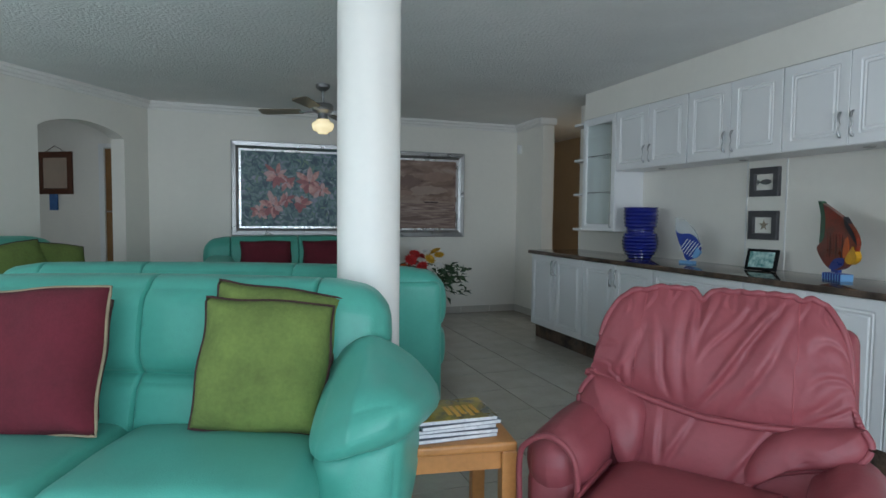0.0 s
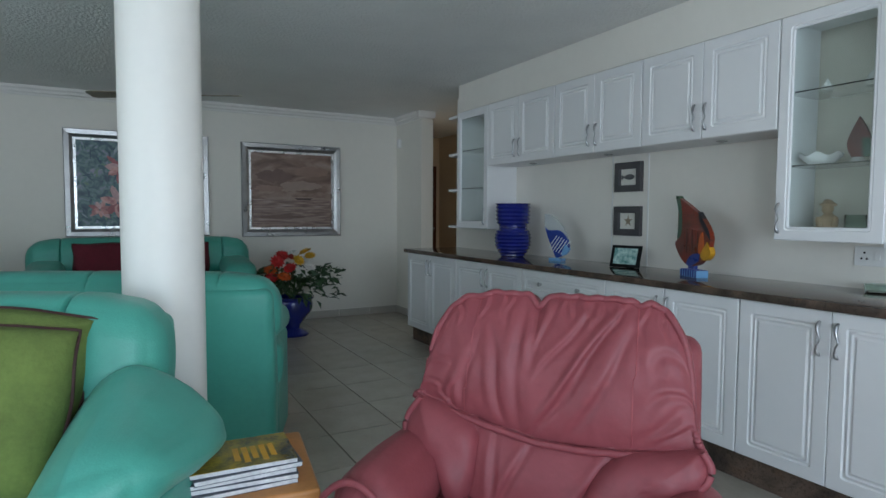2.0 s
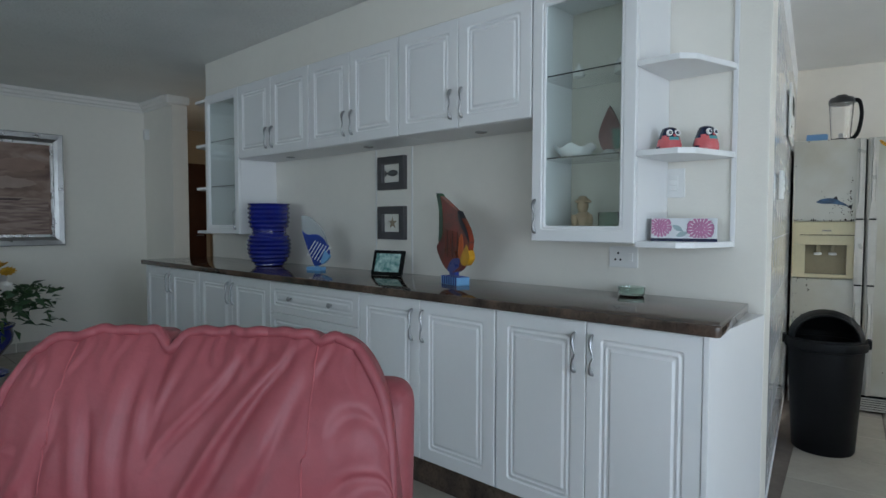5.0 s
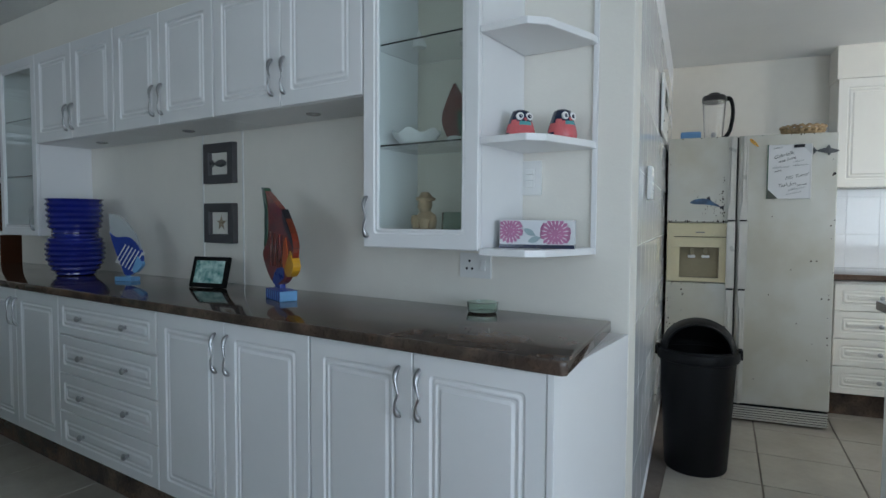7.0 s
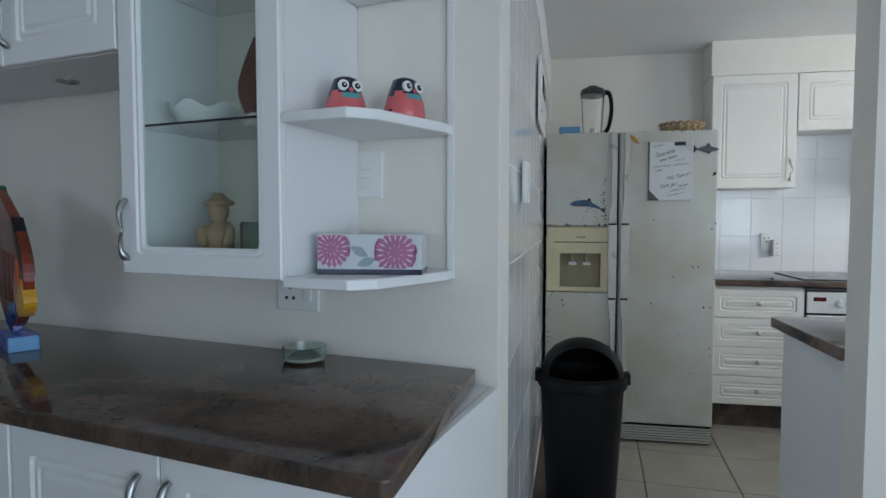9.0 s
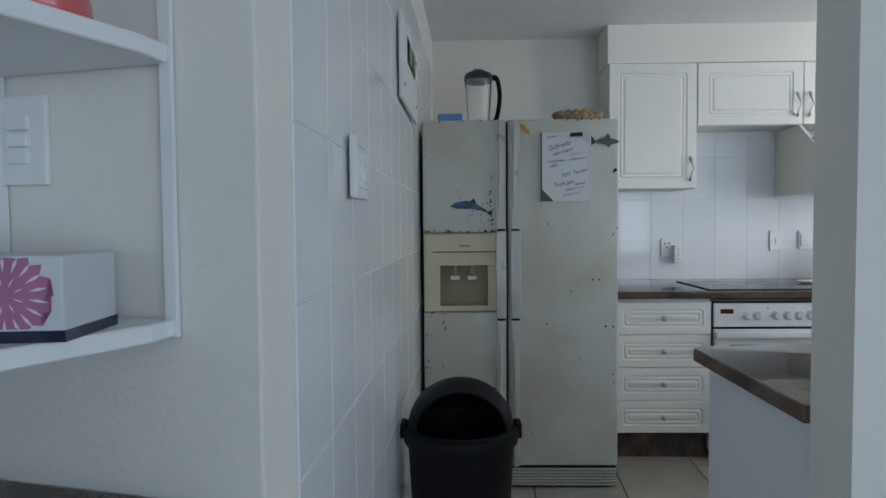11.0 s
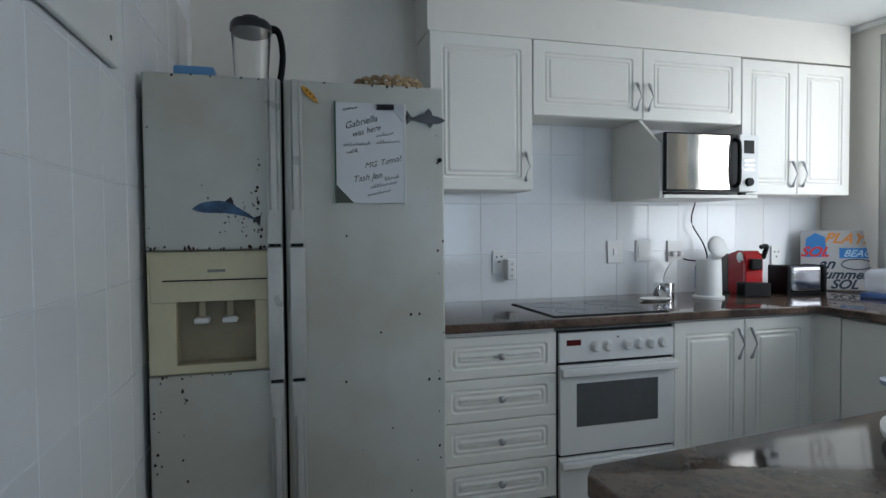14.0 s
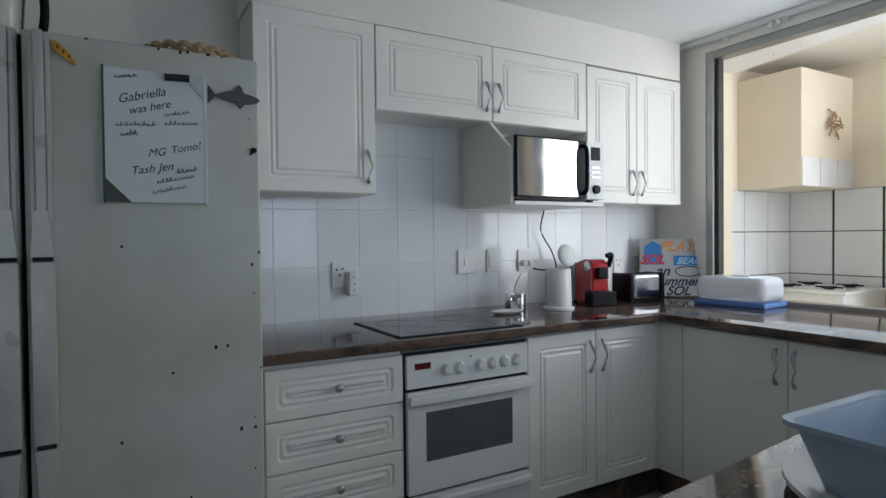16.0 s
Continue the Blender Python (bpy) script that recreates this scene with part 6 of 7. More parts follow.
part("mirror_glass", box(-0.003, 0.0, 0.175, 0.538, 0.022, 0.290, 0.001), material("mirror_glass", (0.40, 0.38, 0.35), 0.03, 1.0, var=0.02), dm, "mirrored glass")
part("handle", tube(spline([(0, 0.145, 0.04), (-0.03, 0.145, 0.06), (-0.034, 0.145, 0.155), (-0.03, 0.145, 0.25), (0, 0.145, 0.272)], 5), 0.010, 10), BLACKP, dm, smooth=True)
cp = part("control_panel", box(-0.003, 0.02, 0.0, 0.118, 0.014, 0.298, 0.004), WHITEP, mw)
part("display", box(-0.0042, -0.002, 0.030, 0.092, 0.205, 0.270), BLACKP, cp)
for i in range(3):
    part("button", box(-0.006, -0.002, 0.032, 0.090, 0.165 - i * 0.024, 0.175 - i * 0.024, 0.001), STEEL, cp)
kb = lathe([(0, 0.016), (0.020, 0.015), (0.022, 0.0)], 20)
kb.transform(Matrix.Rotation(radians(-90), 4, "Y"))
part("dial", kb, BLACKP, cp, smooth=True, at=Matrix.Translation((-0.003, 0.061, 0.062)))
for fy in (0.05, 0.5):
    part("foot", box(0.04, 0.07, fy - 0.012, fy + 0.012, 0.0, 0.012), BLACKP, mw)

# fridge
def enamel():
    m = bpy.data.materials.new("chipped_fridge_enamel")
    m.use_nodes = True
    nd, l = m.node_tree.nodes, m.node_tree.links
    bsdf = nd["Principled BSDF"]
    bsdf.inputs["Roughness"].default_value = 0.33
    co, n1, n2, r1, r2, mx = (nd.new("ShaderNode" + q) for q in ("TexCoord", "TexNoise", "TexNoise", "ValToRGB", "ValToRGB", "Mix"))
    mx.data_type = "RGBA"
    n1.inputs["Scale"].default_value, n1.inputs["Detail"].default_value = 2.6, 5
    n2.inputs["Scale"].default_value, n2.inputs["Detail"].default_value, n2.inputs["Roughness"].default_value = 24, 6, 0.62
    for q in (n1, n2):
        l.new(co.outputs["Object"], q.inputs["Vector"])
    e = r1.color_ramp.elements
    e[0].position, e[0].color = 0.38, (0.53, 0.51, 0.43, 1)
    e[1].position, e[1].color = 0.58, (0.61, 0.61, 0.56, 1)
    f = r2.color_ramp.elements
    f[0].position, f[0].color = 0.715, (0, 0, 0, 1)
    f[1].position, f[1].color = 0.735, (1, 1, 1, 1)
    l.new(n1.outputs[0], r1.inputs[0])
    l.new(n2.outputs[0], r2.inputs[0])
    l.new(r2.outputs[0], mx.inputs[0])
    l.new(r1.outputs[0], mx.inputs[6])
    mx.inputs[7].default_value = (0.10, 0.06, 0.035, 1)
    l.new(mx.outputs[2], bsdf.inputs["Base Color"])
    return m


ENAMEL = enamel()
RUST = material("rust", (0.035, 0.02, 0.012), 0.8, var=0.4, scale=60)
FT = 1.737
fr = thing("fridge", kpose(6.168, 0), "old cream side-by-side fridge with rust chips and a dispenser", "fridge")
part("cabinet", box(0.07, 0.72, -0.622, 0.280, 0.03, FT - 0.004, 0.006), ENAMEL, fr)
ld = part("freezer_door", box(0.0, 0.062, -0.105, 0.283, 1.216, FT, 0.008, 3), ENAMEL, fr, smooth=40)
ll = part("freezer_door", box(0.0, 0.062, -0.105, 0.283, 0.112, 0.842, 0.008, 3), ENAMEL, fr, smooth=40)
rd = part("fridge_door", box(0.0, 0.062, -0.624, -0.114, 0.112, FT, 0.008, 3), ENAMEL, fr, smooth=40)
part("gasket", box(0.03, 0.066, -0.113, -0.106, 0.115, FT - 0.006), DARK, fr)
pnl = rect_rings(0.384, 0.366, [(0, 0.06), (0, 0.004), (0.004, 0.0), (0.008, 0.0)])
pnl.transform(Matrix.Translation((0, -0.103, 0.846)))
bmesh.ops.delete(pnl, geom=[f for f in pnl.faces if f.calc_area() > 0.1], context="FACES_ONLY")
dsp = part("dispenser", pnl, FRIDGEPANEL, fr, "yellowed plastic water dispenser")
part("panel", box(0.001, 0.012, -0.095, 0.273, 1.062, 1.204, 0.002), FRIDGEPANEL, dsp)
part("panel", box(0.001, 0.012, 0.206, 0.273, 0.854, 1.061), FRIDGEPANEL, dsp)
part("panel", box(0.001, 0.012, -0.095, -0.020, 0.854, 1.061), FRIDGEPANEL, dsp)
part("panel", box(0.001, 0.012, -0.020, 0.206, 0.854, 0.872), FRIDGEPANEL, dsp)
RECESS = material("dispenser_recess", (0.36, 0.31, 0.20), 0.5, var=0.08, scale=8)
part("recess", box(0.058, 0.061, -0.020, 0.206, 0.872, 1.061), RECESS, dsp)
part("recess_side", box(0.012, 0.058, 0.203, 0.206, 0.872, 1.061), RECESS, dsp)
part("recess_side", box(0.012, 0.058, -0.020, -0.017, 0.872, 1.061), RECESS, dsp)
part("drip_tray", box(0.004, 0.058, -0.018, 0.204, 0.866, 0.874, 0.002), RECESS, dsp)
part("slot", box(-0.001, 0.002, -0.06, 0.24, 1.124, 1.128), DARK, dsp)
part("badge_bar", box(-0.001, 0.002, 0.065, 0.115, 1.150, 1.158), material("grey_badge", (0.25, 0.25, 0.24), 0.4), dsp)
for lv_ in (0.055, 0.135):
    part("lever", box(0.0, 0.05, lv_ - 0.022, lv_ + 0.022, 0.995, 1.012, 0.006), WHITEP, dsp)
    part("nozzle", box(0.02, 0.05, lv_ - 0.010, lv_ + 0.010, 1.012, 1.062, 0.004), RECESS, dsp)
for sv in (-0.02, 0.115, 0.02, 0.155):
    part("slider", box(-0.004, 0.002, sv - 0.010, sv + 0.010, 1.113, 1.124, 0.001), FRIDGEPANEL, dsp)
TRIM = material("grey_trim", (0.60, 0.59, 0.55), 0.3, 0.2, var=0.08, scale=8)
for hv, dr_ in ((-0.080, ld), (-0.146, rd)):
    for z0, z1 in ((1.232, FT - 0.004), (0.115, 0.806)):
        part("handle", box(-0.028, -0.002, hv - 0.010, hv + 0.010, z0, z1, 0.005, 2), TRIM, dr_, smooth=40)
        part("handle_edge", box(-0.012, 0.0, hv - 0.021, hv - 0.011, z0, z1, 0.002), TRIM, dr_)
        part("handle_edge", box(-0.012, 0.0, hv + 0.011, hv + 0.021, z0, z1, 0.002), TRIM, dr_)
        part("handle_tip", box(-0.026, -0.001, hv - 0.018, hv + 0.018, z0 - 0.008 if z0 > 1 else z1, z0 if z0 > 1 else z1 + 0.008), DARK, dr_)
    part("handle", box(-0.030, -0.002, hv - 0.023, hv + 0.023, 0.816, 1.222, 0.005, 2), TRIM, dr_, smooth=40)
    for z0, z1 in ((1.233, 1.335), (0.805, 0.70)):
        part("handle_flare", flat([(hv - 0.021, z0), (hv + 0.021, z0), (hv + 0.013, z1), (hv - 0.013, z1)], -0.0295, -0.003, 1), TRIM, dr_)
gr = part("grille", box(0.02, 0.06, -0.62, 0.28, 0.012, 0.10), DARK, fr)
for i in range(6):
    part("slat", box(0.008, 0.03, -0.62, 0.28, 0.014 + i * 0.0145, 0.022 + i * 0.0145, 0.001), TRIM, gr)
rng = random.Random(3)
for i in range(150):
    # rust chips along seams, the door edges and the lower left
    if i < 22:
        v0, z0 = rng.uniform(-0.06, 0.27), 1.218 + rng.uniform(0, 0.008)
    elif i < 40:
        v0, z0 = rng.choice((0.262, 0.19)) + rng.uniform(-0.012, 0.012), rng.uniform(0.45, 0.84)
    elif i < 52:
        v0, z0 = rng.uniform(-0.61, 0.27), FT - rng.uniform(0.002, 0.006)
    elif i < 60:
        v0, z0 = rng.uniform(0.05, 0.27), 0.836 + rng.uniform(0, 0.004)
    elif i < 70:
        v0, z0 = rng.uniform(-0.6, -0.2), rng.uniform(0.2, 1.35)
    elif i < 115:
        v0, z0 = rng.gauss(0.03, 0.05), 1.325 + rng.gauss(0, 0.035)
    elif i < 132:
        v0, z0 = rng.gauss(-0.035, 0.008), rng.uniform(1.23, 1.5)
    else:
        v0, z0 = rng.choice((0.272, -0.615, -0.60)) + rng.uniform(-0.004, 0.004), rng.uniform(0.3, 1.65)
    if -0.13 < v0 < -0.05 or (0.842 < z0 < 1.216 and v0 > -0.11):
        continue
    s_ = rng.uniform(0.002, 0.0055) * (0.6 if 70 <= i < 115 else 1)
    part("rust_chip", flat([(v0, z0 + s_ * rng.uniform(0.5, 1.6)), (v0 + s_, z0), (v0 + s_ * 0.3, z0 - s_ * rng.uniform(0.5, 1.8)), (v0 - s_ * 0.8, z0 - s_ * 0.2)], -0.0012, 0.001, 2), RUST, rd if v0 < -0.11 else (ld if z0 > 1.2 else ll))

# whiteboard and magnets
INK = material("green_black_ink", (0.02, 0.045, 0.04), 0.6, var=0.2)
INKF = material("faded_ink", (0.22, 0.25, 0.26), 0.6, var=0.2)


def writing(text, m, size, mat, parent, name="writing", depth=0.0, bold=0.0):
    cu = bpy.data.curves.new(name, "FONT")
    cu.offset = bold
    cu.body, cu.size, cu.extrude = text, size, depth
    cu.align_x = "CENTER"
    cu.shear = 0.4
    ob2 = bpy.data.objects.new("tmp_text", cu)
    me = bpy.data.meshes.new_from_object(ob2)
    bpy.data.objects.remove(ob2)
    me.name = name
    me.materials.append(mat)
    o = new(name, me)
    o.parent = parent
    o.matrix_basis = m
    return o


FACE = Matrix(((0, 0, -1, 0), (-1, 0, 0, 0), (0, 1, 0, 0), (0, 0, 0, 1)))   # text plane turned to face -x
wb = thing("whiteboard", kpose(6.1655, -0.378, 1.516), "small magnetic whiteboard with handwritten notes", "whiteboard")
part("board", box(-0.008, 0, -0.110, 0.110, -0.158, 0.158, 0.002), material("whiteboard_face", (0.74, 0.75, 0.76), 0.22, var=0.02, scale=6), wb)
part("frame", box(-0.010, 0, 0.108, 0.113, -0.16, 0.16), DGREEN, wb)
part("frame", box(-0.010, 0, -0.115, -0.109, -0.16, 0.16), WHITEP, wb)
part("corner_piece", prism([(0.110, -0.158), (0.110, -0.10), (0.055, -0.158)], 0, 0.002), material("olive_plastic", (0.09, 0.10, 0.08), 0.4), wb, at=FACE @ pose(0, 0, 0.009) @ Matrix.Diagonal((-1, 1, 1, 1)))
part("corner_piece", prism([(-0.110, 0.158), (-0.110, 0.10), (-0.055, 0.158)], 0, 0.002), material("slate_plastic", (0.55, 0.57, 0.58), 0.4), wb, at=FACE @ pose(0, 0, 0.009) @ Matrix.Diagonal((-1, 1, 1, 1)))
BOARD = FACE @ pose(0, 0, 0.0085)


def note(text, x, z, size, tilt=0, mat=None):
    writing(text, BOARD @ pose(x, z, 0, 0, 0, tilt), size * 0.92, mat or INK, wb)


note("Gabriella", -0.028, 0.088, 0.032, 16)
note("was here", -0.012, 0.062, 0.028, 16)
note("MG", 0.0, -0.045, 0.028, 8)
note("Tomo!", 0.065, -0.030, 0.028, 14)
note("Tash Jen", -0.01, -0.085, 0.030, 10)
rng = random.Random(8)
for x, z, n_, mt, tl in ((-0.085, 0.132, 5, INK, 10), (-0.085, 0.020, 9, INKF, 4), (0.02, 0.030, 8, INKF, 6), (-0.075, -0.002, 4, INK, 8), (0.02, 0.052, 6, INKF, 12), (0.045, -0.085, 5, INK, 10), (0.0, -0.112, 9, INKF, 12), (-0.01, -0.136, 8, INKF, 12)):
    # short words that cannot be read: loose strokes
    for k in range(n_):
        x0 = x + k * 0.0095
        if x0 > 0.098:
            break
        z0 = z + math.tan(radians(tl)) * (x0 - x)
        hgt = rng.choice((0.006, 0.007, 0.012))
        pts = [(x0, z0, 0.0006), (x0 + rng.uniform(0.001, 0.004), z0 + hgt, 0.0006), (x0 + rng.uniform(0.003, 0.006), z0 + rng.uniform(0, 0.004), 0.0006), (x0 + 0.008, z0 + rng.uniform(0.0, 0.006), 0.0006)]
        part("scribble", tube(pts, 0.0011, 4), mt, wb, at=BOARD)
part("marker", tube([(-0.012, -0.02, 0.146), (-0.014, -0.075, 0.148)], 0.009, 10), CHARCOAL, wb, "dark marker pen", smooth=True)
sh = thing("shark_magnet", kpose(6.166, -0.566, 1.632), "grey shark shaped fridge magnet", "magnet")
part("body", flat([(0.055, 0.0), (0.02, 0.014), (-0.02, 0.012), (-0.058, -0.002), (-0.03, -0.014), (0.02, -0.010)], -0.010, 0, 4), material("shark_grey", (0.10, 0.105, 0.11), 0.45, var=0.25, scale=30), sh)
part("fin", flat([(0.008, 0.012), (-0.006, 0.034), (-0.018, 0.010)], -0.008, 0, 2), _mats["shark_grey"], sh)
part("tail", flat([(0.05, 0.0), (0.068, 0.024), (0.062, 0.0), (0.068, -0.02)], -0.008, 0, 2), _mats["shark_grey"], sh)
part("lower_fin", flat([(0.0, -0.010), (-0.010, -0.028), (-0.02, -0.010)], -0.008, 0, 2), _mats["shark_grey"], sh)
dol = thing("dolphin_sticker", kpose(6.1665, 0.063, 1.332), "blue dolphin sticker on the freezer door", "sticker")
part("body", flat([(0.092, 0.006), (0.06, 0.026), (0.0, 0.030), (-0.05, 0.004), (-0.090, -0.026), (-0.05, -0.014), (0.0, -0.006), (0.06, -0.004)], -0.0015, 0, 4), material("dolphin_blue", (0.08, 0.17, 0.32), 0.4, second=(0.02, 0.03, 0.05), scale=16), dol)
part("fin", flat([(0.0, 0.026), (-0.018, 0.044), (-0.026, 0.018)], -0.0014, 0, 2), CHARCOAL, dol)
part("tail", flat([(-0.082, -0.02), (-0.104, -0.012), (-0.096, -0.026), (-0.100, -0.046)], -0.0014, 0, 2), CHARCOAL, dol)
ym = thing("yellow_magnet", kpose(6.166, -0.190, 1.694), "small yellow and brown creature-shaped magnet", "magnet")
part("body", flat([(0.024, 0.022), (0.010, 0.020), (-0.012, 0.0), (-0.026, -0.026), (-0.010, -0.018), (0.012, 0.0)], -0.010, 0, 3), YELLOW, ym)
for i in range(3):
    part("spot", box(-0.0112, -0.009, 0.006 - i * 0.011, 0.010 - i * 0.011, 0.006 - i * 0.010, 0.012 - i * 0.010), CHARCOAL, ym)
bd = thing("button_magnet", kpose(6.166, -0.608, 1.50), "small round black magnet", "magnet")
kb = lathe([(0, 0.006), (0.007, 0.005), (0.008, 0.0)], 14)
kb.transform(Matrix.Rotation(radians(-90), 4, "Y"))
part("disc", kb, BLACKP, bd, smooth=True)

# on top of the fridge
bj = thing("blender_jug", kpose(6.75, 0.0, FT - 0.004) @ Matrix.Diagonal((1.15, 1.15, 1.46, 1)), "clear blender jug with a black handle and lid", "blender jug")
part("foot", lathe([(0, 0), (0.062, 0), (0.066, 0.008), (0.055, 0.035), (0, 0.035)], 28), material("clear_plastic", (0.55, 0.55, 0.55), 0.15, trans=0.5, var=0.03), bj, smooth=True)
jug = part("jug", lathe([(0.048, 0.035), (0.052, 0.05), (0.066, 0.22), (0.068, 0.225), (0.064, 0.225), (0.049, 0.05), (0, 0.045)], 32), GLASS, bj, "clear plastic jug", smooth=True)
part("lid", lathe([(0, 0.262), (0.03, 0.262), (0.035, 0.255), (0.060, 0.250), (0.069, 0.240), (0.070, 0.222), (0, 0.222)], 32), material("smoke_plastic", (0.03, 0.03, 0.032), 0.3), bj, smooth=True)
part("handle", tube(spline([(0, -0.062, 0.235), (0, -0.092, 0.225), (0, -0.104, 0.16), (0, -0.088, 0.08), (0, -0.056, 0.045)], 6), 0.011, 10), BLACKP, bj, smooth=True)
part("blade_hub", lathe([(0, 0.05), (0.012, 0.05), (0.012, 0.075), (0, 0.08)], 12), STEEL, bj)
bl2 = thing("plastic_tray", kpose(6.36, 0.160, FT - 0.004), "flat light blue plastic tray on the fridge", "tray")
part("tray_body", box(-0.08, 0.10, -0.065, 0.055, 0, 0.058, 0.010, 3), material("blue_plastic", (0.16, 0.34, 0.62), 0.35, var=0.05), bl2, smooth=True)
bk = thing("woven_basket", kpose(6.47, -0.495, FT - 0.004), "shallow woven straw basket on the fridge", "basket")
STRAW = material("straw", (0.42, 0.30, 0.17), 0.8, var=0.3, scale=40, bump=0.3)
for j in range(5):
    rr = 0.092 + 0.0062 * j
    pts = [((rr + 0.006 * math.sin(18 * a)) * math.cos(a), (rr + 0.006 * math.sin(18 * a)) * math.sin(a), 0.010 + 0.0165 * j + 0.004 * math.sin(18 * a + j * 3)) for a in [2 * math.pi * k / 90 for k in range(90)]]
    part("coil", tube(pts, 0.009, 6, True), STRAW, bk, smooth=True)
part("bottom", lathe([(0, 0.004), (0.088, 0.004), (0.088, 0.0), (0, 0.0)], 24), STRAW, bk)

# waste bin
bn = thing("waste_bin", kpose(5.345, 0.116) @ Matrix.Diagonal((1.02, 1.02, 0.965, 1)), "tall black plastic bin with a round swing top", "bin")
part("body", lathe([(0, 0), (0.135, 0.0), (0.142, 0.012), (0.172, 0.575), (0.172, 0.60), (0.160, 0.60), (0.132, 0.02), (0, 0.015)], 48), BLACKP, bn, smooth=True)
ri = part("rim", lathe([(0.170, 0.560), (0.184, 0.566), (0.188, 0.590), (0.184, 0.612), (0.172, 0.618), (0.166, 0.60)], 48), BLACKP, bn, smooth=True)
for sv in (-1, 1):
    part("lug", box(-0.03, 0.03, sv * 0.185 - 0.010, sv * 0.185 + 0.010, 0.575, 0.625, 0.005), BLACKP, ri)
b = lathe([(0.170, 0.612)] + [(0.170 * math.cos(a), 0.612 + 0.160 * math.sin(a)) for a in [math.pi / 2 * q / 40 for q in range(1, 40)]] + [(0, 0.772)], 120)
gone = []
for f in b.faces:
    c = f.calc_center_median()
    if c.x < 0.01 and (c.y / 0.142) ** 2 + ((c.z - 0.618) / 0.132) ** 2 < 1 and c.z > 0.622:
        gone.append(f)
bmesh.ops.delete(b, geom=gone, context="FACES")
part("hood", b, BLACKP, bn, "domed black hood with an opening", smooth=True)
arc = []
for i in range(25):
    a = math.pi * i / 24
    y, z = 0.142 * math.cos(a), 0.618 + 0.132 * math.sin(a)
    r = 0.170 * math.sqrt(max(0, 1 - ((z - 0.612) / 0.160) ** 2))
    arc.append((-math.sqrt(max(0, r * r - y * y)), y, z))
part("opening_rim", tube(arc, 0.006, 8), BLACKP, bn, smooth=True)
part("flap", prism([(-0.02, -0.115), (0.10, -0.105), (0.10, 0.105), (-0.02, 0.115)], -0.003, 0.003), BLACKP, bn, at=pose(0.02, 0, 0.72, 0, 50, 0))

# peninsula beside the entry
pc = thing("peninsula_cabinet", KITCHEN, "white panelled peninsula beside the kitchen entry", "cabinet")
part("body", box(4.56, 5.040, -2.50, -0.590, 0.0, 0.862, 0.003), CAB, pc)
part("end_panel", box(4.56, 5.055, -0.588, -0.572, 0.0, 0.862, 0.003), CAB, pc)
part("side_panel", box(5.042, 5.055, -2.50, -0.590, 0.0, 0.862, 0.003), CAB, pc)
solid("worktop", prism([(4.552, -0.535), (5.075, -0.535), (5.105, -0.56), (5.31, -2.49), (4.552, -2.49)], 0.864, 0.9, 0.006, 3), GRANITE, KITCHEN, "polished brown granite worktop on the peninsula", "worktop", smooth=40)
GREYB = material("grey_blue_plastic", (0.40, 0.46, 0.56), 0.4, var=0.04, scale=6)
ty = thing("drip_tray", kpose(4.86, -1.225, 0.9), "oval white plastic drip tray on the worktop", "tray")
b = lathe([(0, 0.006), (0.82, 0.006), (0.90, 0.022), (1.0, 0.024), (1.0, 0.016), (0.92, 0.0), (0, 0.0)], 48)
b.transform(Matrix.Diagonal((0.25, 0.215, 1, 1)))
part("tray", b, WHITEP, ty, smooth=40)
dr3 = thing("dish_basin", kpose(4.868, -1.245, 0.908), "grey-blue plastic dish basin on a drip tray", "basin")
b = bmesh.new()
rings = []
for hx, hy, z in ((0.165, 0.120, 0.0), (0.195, 0.145, 0.092), (0.205, 0.155, 0.096), (0.205, 0.155, 0.088), (0.188, 0.138, 0.088), (0.158, 0.113, 0.006)):
    ring = []
    for sx, sy, a0 in ((1, 1, 0), (-1, 1, 90), (-1, -1, 180), (1, -1, 270)):
        for q in range(5):
            a = radians(a0 + 22.5 * q)
            ring.append(b.verts.new((sx * (hx - 0.03) + 0.03 * math.cos(a), sy * (hy - 0.03) + 0.03 * math.sin(a), z)))
    rings.append(ring)
for a, c in zip(rings, rings[1:]):
    for i in range(20):
        b.faces.new((a[i], a[(i + 1) % 20], c[(i + 1) % 20], c[i]))
b.faces.new(rings[0])
b.faces.new(rings[-1])
part("basin", b, GREYB, dr3, smooth=40)
rk = part("rack", tube([(-0.16, -0.10, 0.088), (0.02, -0.10, 0.070), (0.02, 0.10, 0.070), (-0.16, 0.10, 0.088)], 0.003, 6, True), WHITEP, dr3)
for i in range(7):
    part("rack_wire", tube([(-0.15 + i * 0.026, -0.10, 0.115 - i * 0.002), (-0.15 + i * 0.026, 0.10, 0.115 - i * 0.002)], 0.0025, 6), WHITEP, rk)

# things on the worktop
kt = thing("kettle", kpose(6.87, -2.258, 0.9, -115), "white electric kettle with its lid open", "kettle")
part("base", lathe([(0, 0), (0.078, 0), (0.080, 0.010), (0.066, 0.018), (0, 0.018)], 32), WHITEP, kt, smooth=True)
part("jug", lathe([(0, 0.018), (0.064, 0.018), (0.066, 0.03), (0.062, 0.20), (0.058, 0.205), (0.054, 0.20), (0.056, 0.03), (0, 0.03)], 36), WHITEP, kt, smooth=True)
part("handle", tube(spline([(0.01, 0.060, 0.185), (0.01, 0.10, 0.175), (0.01, 0.105, 0.11), (0.01, 0.066, 0.05)], 6), 0.011, 10), WHITEP, kt, smooth=True)
ldm = lathe([(0, 0.014), (0.040, 0.012), (0.056, 0.004), (0.058, 0.0), (0.052, -0.012), (0, -0.012)], 30)
